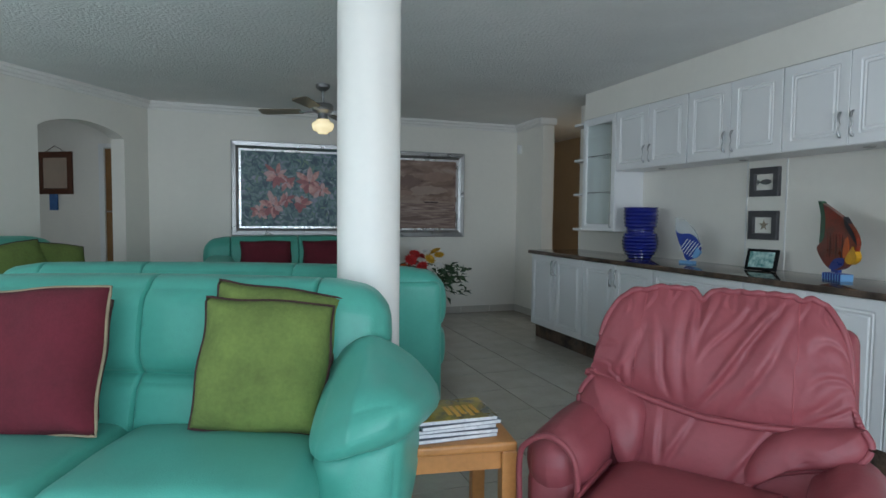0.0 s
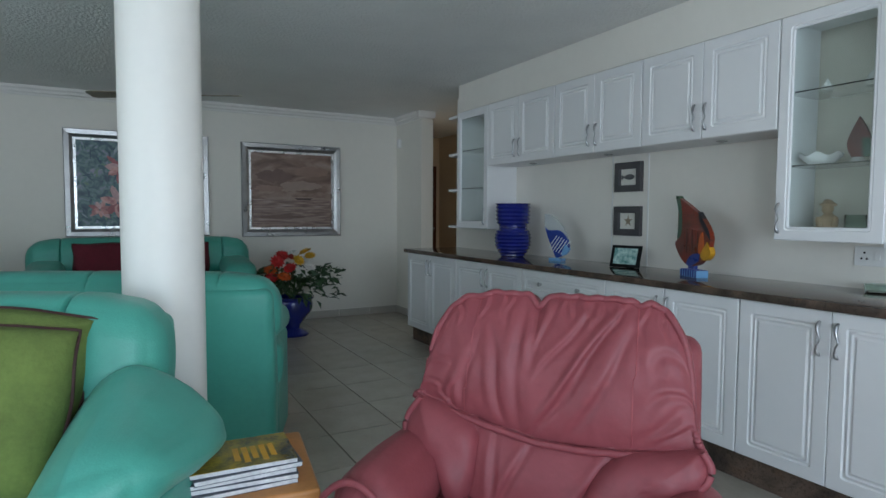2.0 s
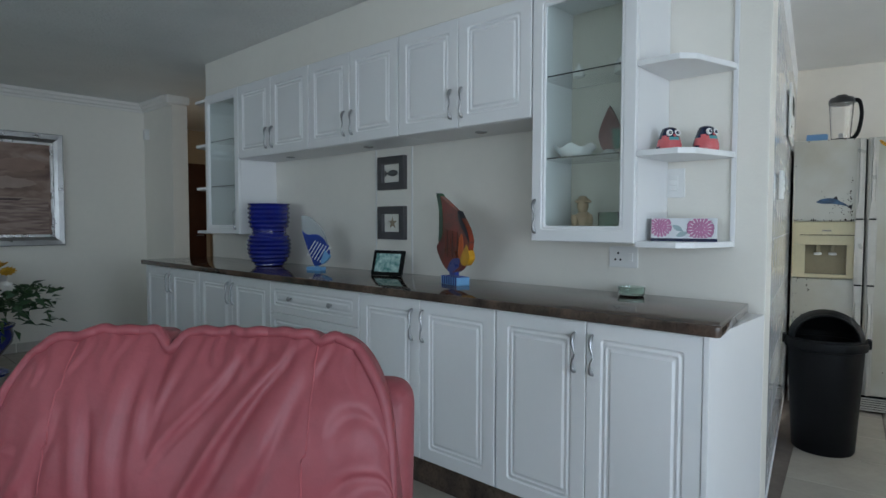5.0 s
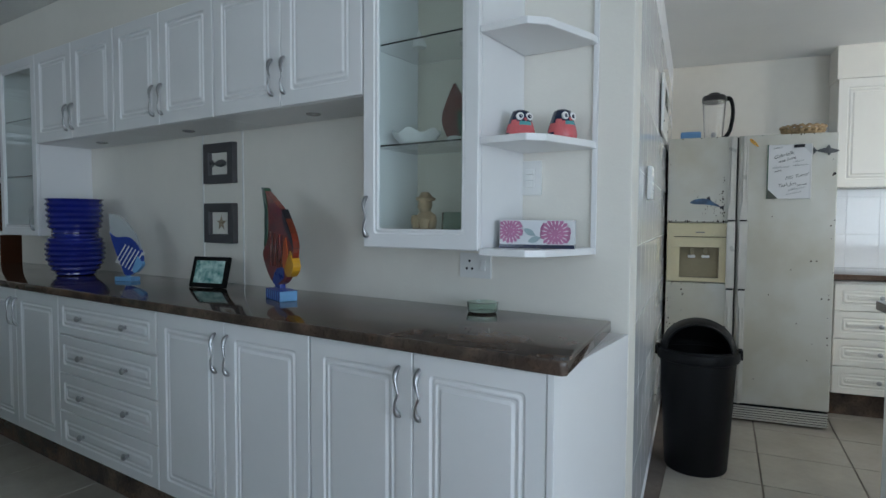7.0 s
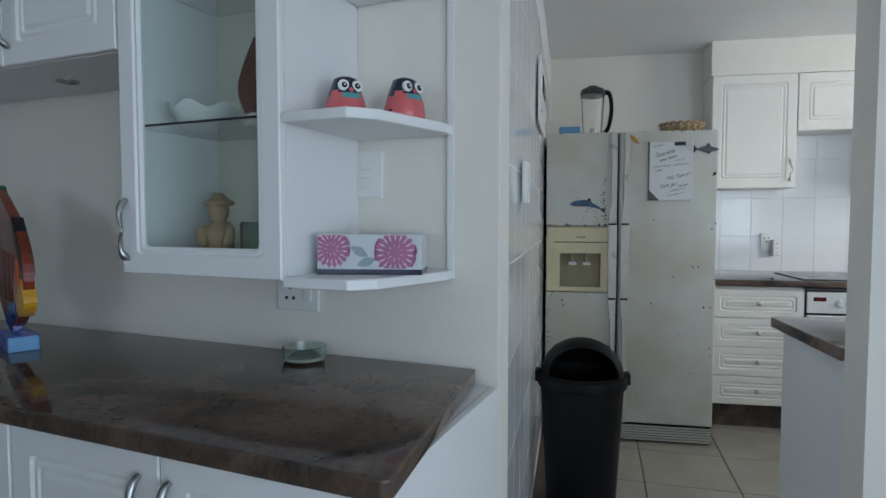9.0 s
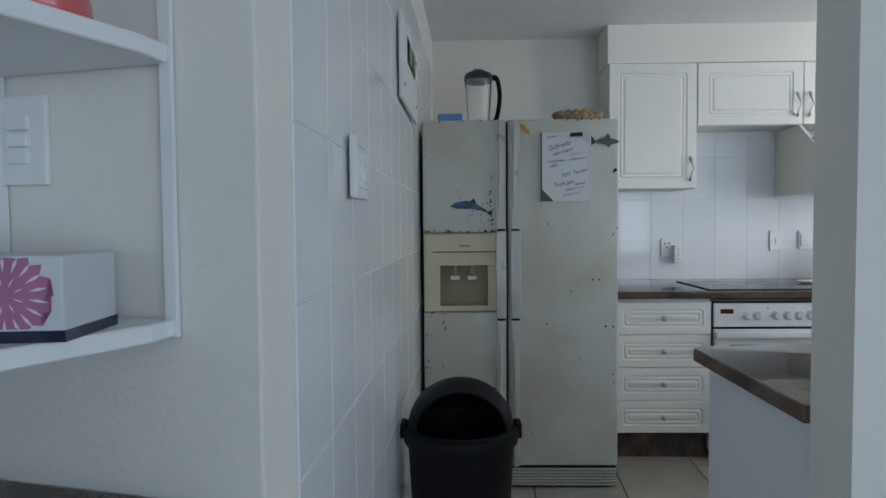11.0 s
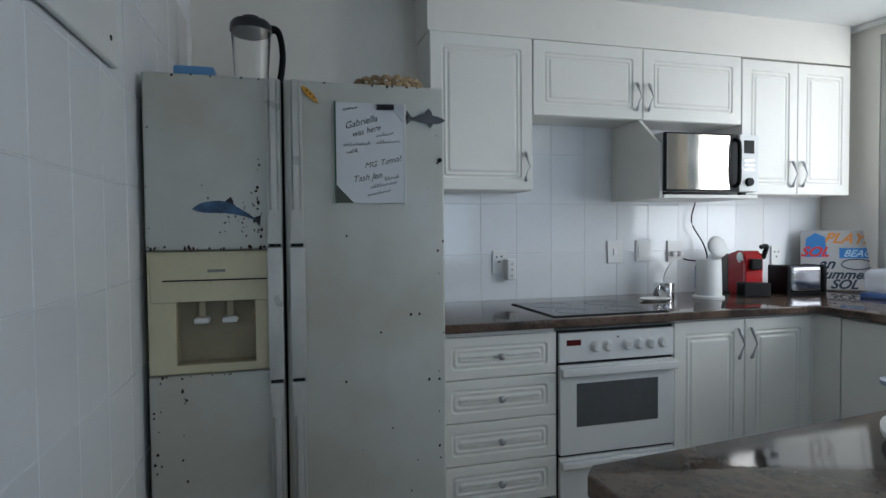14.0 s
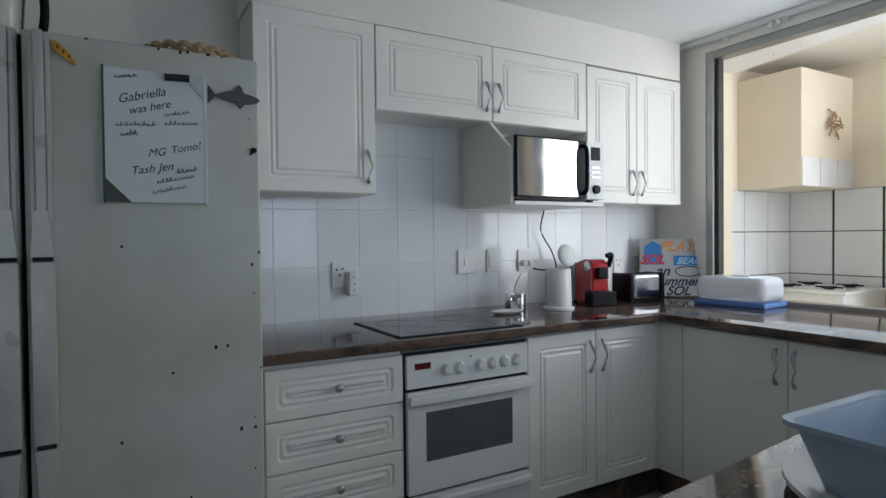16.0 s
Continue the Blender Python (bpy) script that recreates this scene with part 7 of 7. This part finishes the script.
part("lid", ldm, WHITEP, kt, smooth=True, at=pose(0.045, 0.0, 0.270, 0, -72, 115))
part("water_window", box(-0.067, -0.062, -0.006, 0.006, 0.05, 0.17), GREYB, kt)
cf = thing("coffee_machine", kpose(6.90, -2.565, 0.9, -12), "red and black capsule coffee machine", "coffee machine")
REDG = material("red_gloss_plastic", (0.42, 0.008, 0.012), 0.12, var=0.06, coat=0.5)
b = bmesh.new()
line = [(-0.02, 0.0), (0.15, 0.0), (0.15, 0.22), (0.05, 0.245), (0.0, 0.235), (-0.02, 0.20)]
lo, hi = [b.verts.new((x, -0.055, z)) for x, z in line], [b.verts.new((x, 0.055, z)) for x, z in line]
b.faces.new(lo)
b.faces.new(hi[::-1])
for i in range(6):
    b.faces.new((lo[i], hi[i], hi[(i + 1) % 6], lo[(i + 1) % 6]))
bmesh.ops.bevel(b, geom=b.edges[:], offset=0.010, segments=3, affect="EDGES")
part("body", b, REDG, cf, smooth=True)
part("drip_tray", box(-0.10, -0.02, -0.045, 0.10, 0.0, 0.075, 0.006), BLACKP, cf)
part("spout", box(-0.05, -0.015, -0.03, 0.03, 0.14, 0.20, 0.008), BLACKP, cf)
part("lever", tube(spline([(0.0, -0.06, 0.20), (-0.02, -0.066, 0.255), (-0.04, -0.05, 0.268), (-0.045, -0.02, 0.262)], 5), 0.013, 10), BLACKP, cf, smooth=True)
kb = lathe([(0, 0.006), (0.026, 0.005), (0.030, 0.0)], 24)
kb.transform(Matrix.Rotation(radians(-90), 4, "X"))
part("ring", kb, CHROME, cf, smooth=True, at=pose(0.02, 0.056, 0.205))
part("water_tank", box(0.155, 0.225, -0.05, 0.05, 0.0, 0.22, 0.008), material("grey_clear_tank", (0.3, 0.3, 0.3), 0.15, trans=0.5), cf)
ts = thing("toaster", kpose(6.905, -2.875, 0.9, -8), "chrome toaster with black ends beside the coffee machine", "toaster")
part("body", box(-0.075, 0.075, -0.095, 0.095, 0.012, 0.155, 0.02, 4), material("toaster_steel", (0.30, 0.30, 0.31), 0.16, 1.0, var=0.15, scale=14), ts, smooth=40)
for sv in (-1, 1):
    part("end_cap", box(-0.08, 0.08, sv * 0.108 - 0.014, sv * 0.108 + 0.014, 0.008, 0.158, 0.012, 3), BLACKP, ts, smooth=40)
part("slot", box(-0.04, -0.012, -0.075, 0.075, 0.153, 0.1565), DARK, ts)
part("slot", box(0.012, 0.04, -0.075, 0.075, 0.153, 0.1565), DARK, ts)
part("base", box(-0.078, 0.078, -0.118, 0.118, 0.0, 0.012, 0.002), BLACKP, ts)
cu_ = thing("steel_canister", kpose(6.93, -2.030, 0.9), "small steel sugar canister with a lid", "canister")
part("body", lathe([(0, 0), (0.050, 0.0), (0.052, 0.004), (0.052, 0.074), (0.054, 0.075), (0.054, 0.084), (0.03, 0.088), (0, 0.090)], 30), CHROME, cu_, smooth=True)
part("clasp", tube(spline([(-0.02, 0.042, 0.09), (-0.028, 0.056, 0.07), (-0.022, 0.048, 0.035)], 4), 0.004, 6), CHROME, cu_)
sp = thing("spoon_rest", kpose(6.86, -1.93, 0.9), "small white china spoon rest", "spoon rest")
b = lathe([(0, 0.006), (0.75, 0.008), (1.0, 0.016), (1.02, 0.013), (0.7, 0.0), (0, 0.0)], 30)
b.transform(Matrix.Diagonal((0.05, 0.085, 1, 1)))
part("dish", b, SHELLW, sp, smooth=True)

# painted board with words in the corner
sg = thing("painted_sign", kpose(6.94, -3.21, 0.902, -42, 0, 0), "painted board with bright beach words", "sign")
SGM = pose(0, 0, 0, 0, 9, 0)
part("board", box(0, 0.012, -0.185, 0.185, 0.0, 0.35, 0.004), material("sign_grey", (0.40, 0.40, 0.40), 0.6, var=0.05, scale=6), sg, at=SGM)
SF = SGM @ FACE @ pose(0, 0, 0.0008)
ORS, RDS, BKS = material("sign_orange", (0.62, 0.25, 0.05), 0.6), material("sign_red", (0.62, 0.04, 0.03), 0.6), material("sign_navy", (0.02, 0.035, 0.06), 0.6)
BLS = material("sign_blue", (0.05, 0.20, 0.50), 0.6)
writing("PLAYA", SF @ pose(0.055, 0.272, 0, 0, 0, -2), 0.085, ORS, sg, bold=0.0022)
part("blue_patch", prism([(-0.165, 0.19), (-0.05, 0.19), (-0.06, 0.31), (-0.11, 0.335), (-0.155, 0.30)], 0, 0.0005), BLS, sg, at=SF)
writing("SOL", SF @ pose(-0.115, 0.195, 0.001), 0.080, RDS, sg, bold=0.0022)
part("blue_patch", prism([(0.01, 0.185), (0.18, 0.185), (0.18, 0.245), (0.01, 0.245)], 0, 0.0005), BLS, sg, at=SF)
writing("BEAC", SF @ pose(0.095, 0.195, 0.001), 0.055, material("sign_pale", (0.45, 0.62, 0.72), 0.6), sg, bold=0.0007)
writing("an", SF @ pose(-0.055, 0.125, 0), 0.085, BKS, sg, bold=0.0022)
writing("summer", SF @ pose(0.025, 0.066, 0), 0.075, BKS, sg, bold=0.0022)
writing("SOL", SF @ pose(0.03, 0.008, 0), 0.075, BKS, sg, bold=0.0022)
fl = [(0.02 + 0.075 * (1 - math.cos(a)), 0.150 + 0.030 * math.sin(a) * (1 if a < math.pi else 1), 0.001) for a in [2 * math.pi * i / 24 for i in range(24)]]
part("fish_outline", tube(fl, 0.003, 5, True), BKS, sg, at=SF)
part("fish_tail", tube([(0.165, 0.150, 0.001), (0.185, 0.178, 0.001), (0.180, 0.122, 0.001)], 0.003, 5, True), BKS, sg, at=SF)

# bread bin by the window
bb = thing("bread_bin", kpose(6.46, -3.13, 0.9, 6), "translucent white bread bin with a blue base", "bread bin")
part("base", box(-0.185, 0.185, -0.12, 0.12, 0, 0.026, 0.008, 3), material("bin_blue", (0.10, 0.20, 0.48), 0.35, var=0.05), bb, smooth=True)
cov = part("cover", box(-0.18, 0.18, -0.115, 0.115, 0.027, 0.150, 0.045, 5), material("translucent_white", (0.80, 0.83, 0.88), 0.22, trans=0.45, var=0.02), bb, smooth=True)
part("grip", box(-0.05, 0.05, -0.010, 0.010, 0.149, 0.156, 0.003), WHITEP, cov)

# sockets, switches and cables on the tiles
TU = KU - 0.003
s1 = plate(kpose(TU, -1.20, 1.10), 0.075, 0.118, "white double wall socket above the worktop", "socket", "wall_socket")
holes(s1, ((0.015, 0.025), (-0.012, 0.028), (0.002, 0.0)), 0.005)
ad = thing("plug_adapter", kpose(TU - 0.010, -1.252, 1.060), "white plug adapter in the wall socket", "adapter")
part("case", box(-0.045, 0, -0.025, 0.025, -0.055, 0.055, 0.008, 3), WHITEP, ad, smooth=True)
for q in ((0.0, 0.03), (0.0, 0.0), (0.0, -0.03)):
    part("pin_hole", box(-0.046, -0.044, q[0] - 0.003, q[0] + 0.003, q[1] - 0.003, q[1] + 0.003), DARK, ad)
s2 = plate(kpose(TU, -1.884, 1.140), 0.092, 0.125, "white wall switch above the worktop", "switch", "light_switch")
rocker(s2, 0, 0, 0.022, 0.036)
s3 = plate(kpose(TU, -2.066, 1.142), 0.098, 0.118, "white isolator plate above the worktop", "switch", "light_switch")
rocker(s3, 0, 0, 0.075, 0.075, 1)
s4 = plate(kpose(TU, -2.272, 1.137), 0.098, 0.118, "white double wall socket with two plugs", "socket", "wall_socket")
for py in (0.02, -0.022):
    part("plug", lathe([(0, 0.0), (0.016, 0.0), (0.014, 0.03), (0, 0.034)], 14), WHITEP, s4, at=pose(-0.009, py, -0.015, 0, -90, 0))
s5 = plate(kpose(TU, -2.99, 1.10), 0.075, 0.118, "white wall socket in the corner", "socket", "wall_socket")
holes(s5, ((0.015, 0.02), (-0.012, 0.02), (0.002, -0.01)), 0.005)
solid("black_cable", tube(spline([(KU - 0.02, -2.40, 1.413), (KU - 0.04, -2.36, 1.30), (KU - 0.05, -2.43, 1.18), (KU - 0.09, -2.42, 1.09), (KU - 0.06, -2.34, 1.085), (KU - 0.045, -2.30, 1.095)], 6), 0.004, 8), BLACKP, KITCHEN, "black power cable hanging to the wall socket", "cable", smooth=True)
solid("white_cable", tube(spline([(KU - 0.045, -2.255, 1.09), (KU - 0.06, -2.20, 1.06), (KU - 0.05, -2.17, 0.98), (KU - 0.07, -2.19, 0.905)], 6), 0.005, 8), WHITEP, KITCHEN, "white power cable hanging from the wall socket", "cable", smooth=True)

# on the tiled side wall: switch and distribution board
swp = thing("light_switch", NORTH @ Matrix.Translation((4.660, KV - 0.003, 1.370)) @ pose(0, 0, 0, 0, 0, 90), "white double light switch standing off the tiled wall", "switch")
part("plate", box(-0.016, 0, -0.058, 0.058, -0.064, 0.064, 0.004), WHITEP, swp)
for q in (-0.017, 0.017):
    for w_ in (-0.020, 0.020):
        part("rocker", box(-0.003, 0.003, -0.007, 0.007, -0.012, 0.012, 0.002), WHITEP, swp, at=pose(-0.0165, w_, q, 0, 7, 0))
for q in (-0.042, 0.042):
    part("groove", box(-0.0163, -0.0158, -0.045, 0.045, q - 0.0005, q + 0.0005), CHARCOAL, swp)
db = thing("distribution_board", NORTH, "white distribution board cover with an opening", "fuse board")
part("cover", box(5.41, 5.94, KV - 0.016, KV - 0.003, 1.68, 1.975, 0.005, 3), WHITEP, db, smooth=40)
part("opening", box(5.56, 5.83, KV - 0.0168, KV - 0.0155, 1.838, 1.932), DARK, db)
for i in range(6):
    part("breaker", box(5.575 + i * 0.042, 5.607 + i * 0.042, KV - 0.021, KV - 0.0165, 1.85, 1.92, 0.002), material("breaker_grey", (0.28, 0.30, 0.24), 0.5, var=0.2) if i % 3 else BLACKP, db)
for su, sz in ((5.47, 1.74), (5.88, 1.74), (5.88, 1.92)):
    part("screw", box(su - 0.006, su + 0.006, KV - 0.0185, KV - 0.0155, sz - 0.006, sz + 0.006, 0.002), DARK, db)

# ---- the bright utility room beyond the kitchen window ----
SUNW = material("cream_utility_wall", (0.80, 0.72, 0.58), 0.6, var=0.03, scale=2, bump=0.05)
solid("wall_utility_east", box(7.32, 7.44, -5.35, -3.44, 0, H + 0.1), SUNW, KITCHEN, "cream wall of the utility room", "wall", kind="structure")
solid("wall_utility_pier", box(7.20, 7.32, -4.18, -3.44, 0, H + 0.1), SUNW, KITCHEN, "cream pier beside the window", "wall", kind="structure")
solid("ceiling_utility", box(4.5, 7.44, -5.35, -3.44, H + 0.1, H + 0.2), WALL, KITCHEN, "white ceiling of the utility room", "ceiling", kind="structure")
solid("wall_utility_south", box(4.6, 7.32, -5.22, -5.10, 0, H + 0.1), SUNW, KITCHEN, "cream wall of the utility room", "wall", kind="structure")
hood = thing("chimney_hood", KITCHEN, "cream plastered chimney hood with a tiled edge", "hood")
part("box", box(6.85, 7.318, -5.098, -4.42, 1.80, H - 0.004, 0.004), SUNW, hood)
for i in range(3):
    part("tile", box(6.842, 6.850, -4.64 - i * 0.23, -4.422 - i * 0.23 + 0.0, 1.60, 1.80, 0.002), WTILE, hood)
part("underside", box(6.85, 7.318, -5.098, -4.42, 1.60, 1.80), SUNW, hood)
UG = material("dark_tile_grout", (0.06, 0.055, 0.05), 0.9)
ut = thing("wall_tiles_utility", KITCHEN, "white wall tiles with dark joints", "wall tiles", kind="structure")
part("grout", box(7.312, 7.319, -5.098, -4.18, 0.86, 1.60), UG, ut)
part("grout", box(6.2, 7.31, -5.099, -5.094, 0.86, 1.60), UG, ut)
for zz in range(3):
    z0 = 0.62 + 0.335 * zz
    for k in range(3):
        part("tile", box(7.304, 7.312, -5.085 + k * 0.303, -4.788 + k * 0.303, max(z0, 0.86), min(z0 + 0.328, 1.598), 0.002), WTILE, ut)
    for k in range(3):
        part("tile", box(6.985 - k * 0.335, 7.303 - k * 0.335, -5.094, -5.086, max(z0, 0.86), min(z0 + 0.328, 1.598), 0.002), WTILE, ut)
gs = thing("gas_stove", KITCHEN, "white gas stove with black pan supports", "stove")
part("body", box(6.62, 7.22, -5.06, -4.50, 0.0, 0.855, 0.006), OVEN, gs)
part("top", box(6.60, 7.24, -5.07, -4.48, 0.857, 0.88, 0.006), OVEN, gs)
part("door_glass", box(6.614, 6.622, -4.98, -4.58, 0.55, 0.74), SMOKE, gs)
for bu, bv in ((6.78, -4.64), (7.06, -4.64), (6.78, -4.92), (7.06, -4.92)):
    part("pan_support", tube([(bu - 0.09, bv, 0.895), (bu + 0.09, bv, 0.895)], 0.006, 6), DARK, gs)
    part("pan_support", tube([(bu, bv - 0.09, 0.895), (bu, bv + 0.09, 0.895)], 0.006, 6), DARK, gs)
    part("burner", lathe([(0, 0.892), (0.03, 0.89), (0.035, 0.88)], 16, bu, bv), DARK, gs)
uc = thing("tall_cupboard", KITCHEN, "tall white cupboard with a steel handle", "cupboard")
part("body", box(5.5, 6.17, -5.095, -4.55, 0, 2.05, 0.004), CAB, uc)
part("door", box(6.171, 6.185, -5.09, -4.555, 0.05, 2.04, 0.003), CAB, uc)
part("handle", tube(spline([(6.187, -4.62, 1.21), (6.215, -4.62, 1.19), (6.215, -4.62, 1.13), (6.187, -4.62, 1.11)], 4), 0.006, 8), STEEL, uc)
orn = thing("coral_ornament", kpose(6.846, -4.80, 2.05), "brown driftwood ornament hung on the hood", "ornament")
rng = random.Random(8)
for i in range(16):
    a = rng.uniform(0, 6.28)
    r0, r1 = rng.uniform(0, 0.06), rng.uniform(0.07, 0.15)
    part("twig", tube([(-0.01, r0 * math.cos(a), r0 * math.sin(a)), (-0.03, 0.6 * r1 * math.cos(a + 0.3), 0.6 * r1 * math.sin(a + 0.3)), (-0.02, 0.8 * r1 * math.cos(a), r1 * math.sin(a))], 0.006, 6), TANC, orn)
lamp("utility_daylight", "AREA", KITCHEN @ look((4.75, -4.3, 1.6), (7.3, -4.5, 1.5)), 130, (1.0, 0.95, 0.86), (1.4, 1.8))

# ---- tiles, piece by piece ----
def tile_mesh(name, a, b_, t, mat):
    bm_ = bmesh.new()
    e = 0.002
    lo = [bm_.verts.new((x * a / 2, y * b_ / 2, 0)) for x, y in ((-1, -1), (1, -1), (1, 1), (-1, 1))]
    hi = [bm_.verts.new((x * (a / 2), y * (b_ / 2), t - e)) for x, y in ((-1, -1), (1, -1), (1, 1), (-1, 1))]
    tp = [bm_.verts.new((x * (a / 2 - e), y * (b_ / 2 - e), t)) for x, y in ((-1, -1), (1, -1), (1, 1), (-1, 1))]
    for i in range(4):
        k = (i + 1) % 4
        bm_.faces.new((lo[i], lo[k], hi[k], hi[i]))
        bm_.faces.new((hi[i], hi[k], tp[k], tp[i]))
    bm_.faces.new(tp)
    return mesh_of(name, bm_, mat)


def lay(parent, mesh, m):
    o = new("tile", mesh)
    o.parent = parent
    o.matrix_basis = m
    return o


fl1 = thing("floor_tiles_living", LIVING, "glossy cream floor tiles with dark joints", "floor tiles", kind="structure")
fl2 = thing("floor_tiles_kitchen", LIVING, "glossy cream floor tiles with dark joints", "floor tiles", kind="structure")
TX, TY = 0.398, 0.4415
lt = tile_mesh("floor_tile", TX - 0.006, TY - 0.006, 0.006, FTILE)
rest = bmesh.new()
rng = random.Random(2)
for i in range(-14, 10):
    for j in range(-13, 12):
        x, y = 1.911 + (i + 0.5) * TX, 3.482 + (j + 0.5) * TY
        if y > 9 or x > 5.3 or (x > 4.02 and y < 4.5):
            continue
        z = -0.006 + rng.uniform(-0.0006, 0.0006)
        if x > 0.7 and y > 0.3 and y < 7.2 and x < 4.0:
            lay(fl1, lt, pose(x, y, z, rng.uniform(-0.08, 0.08), rng.uniform(-0.08, 0.08)))
        else:
            box(x - TX / 2 + 0.003, x + TX / 2 - 0.003, y - TY / 2 + 0.003, y + TY / 2 - 0.003, -0.006, 0, bm=rest)
KF = pose(5.41, 0.96, 0, 0, 0, 8)
kt_ = tile_mesh("kitchen_floor_tile", 0.416, 0.416, 0.006, FTILE)
KI = KITCHEN.inverted()
for i in range(-5, 9):
    for j in range(-14, 4):
        m = KF @ pose((i + 0.5) * 0.422 + 0.16, (j + 0.5) * 0.422, -0.006 + rng.uniform(-0.0005, 0.0005), rng.uniform(-0.08, 0.08), rng.uniform(-0.08, 0.08))
        q = KI @ m.translation
        if q.x < 4.30 or q.x > 7.2 or q.y > 0.34 or q.y < -3.3:
            continue
        lay(fl2, kt_, m)
solid("floor_tiles_rest", rest, FTILE, LIVING, "glossy cream floor tiles away from the walk", "floor tiles", kind="stuff")

wn_ = thing("wall_tiles_north", NORTH, "white glazed wall tiles on the kitchen's side wall", "wall tiles", kind="structure")
wt = tile_mesh("wall_tile", 0.1990, 0.2605, 0.006, WTILE)
ROW = 0.2625
for i in range(15):
    for j in range(9):
        u, z = 4.262 + (i + 0.5) * 0.2, 1.40 - 5 * ROW + (j + 0.5) * ROW
        if u > 7.15 or z + ROW / 2 > H + 0.02 or z - ROW / 2 < -0.05:
            continue
        lay(wn_, wt, pose(u, KV + 0.0095, z, 90 + rng.uniform(-0.12, 0.12), rng.uniform(-0.12, 0.12), 0))
we = thing("wall_tiles_east", KITCHEN, "white glazed wall tiles above the worktop", "wall tiles", kind="structure")
part("grout", box(KU + 0.001, KU + 0.0055, -3.302, -0.50, 0.88, 1.93), WGROUT, we)
for i in range(14):
    for j in range(4):
        v, z = -0.50 - (i + 0.5) * 0.2, 1.40 - 2 * ROW + (j + 0.5) * ROW
        lay(we, wt, pose(KU + 0.005, v, z, 90 + rng.uniform(-0.12, 0.12), rng.uniform(-0.12, 0.12), -90))
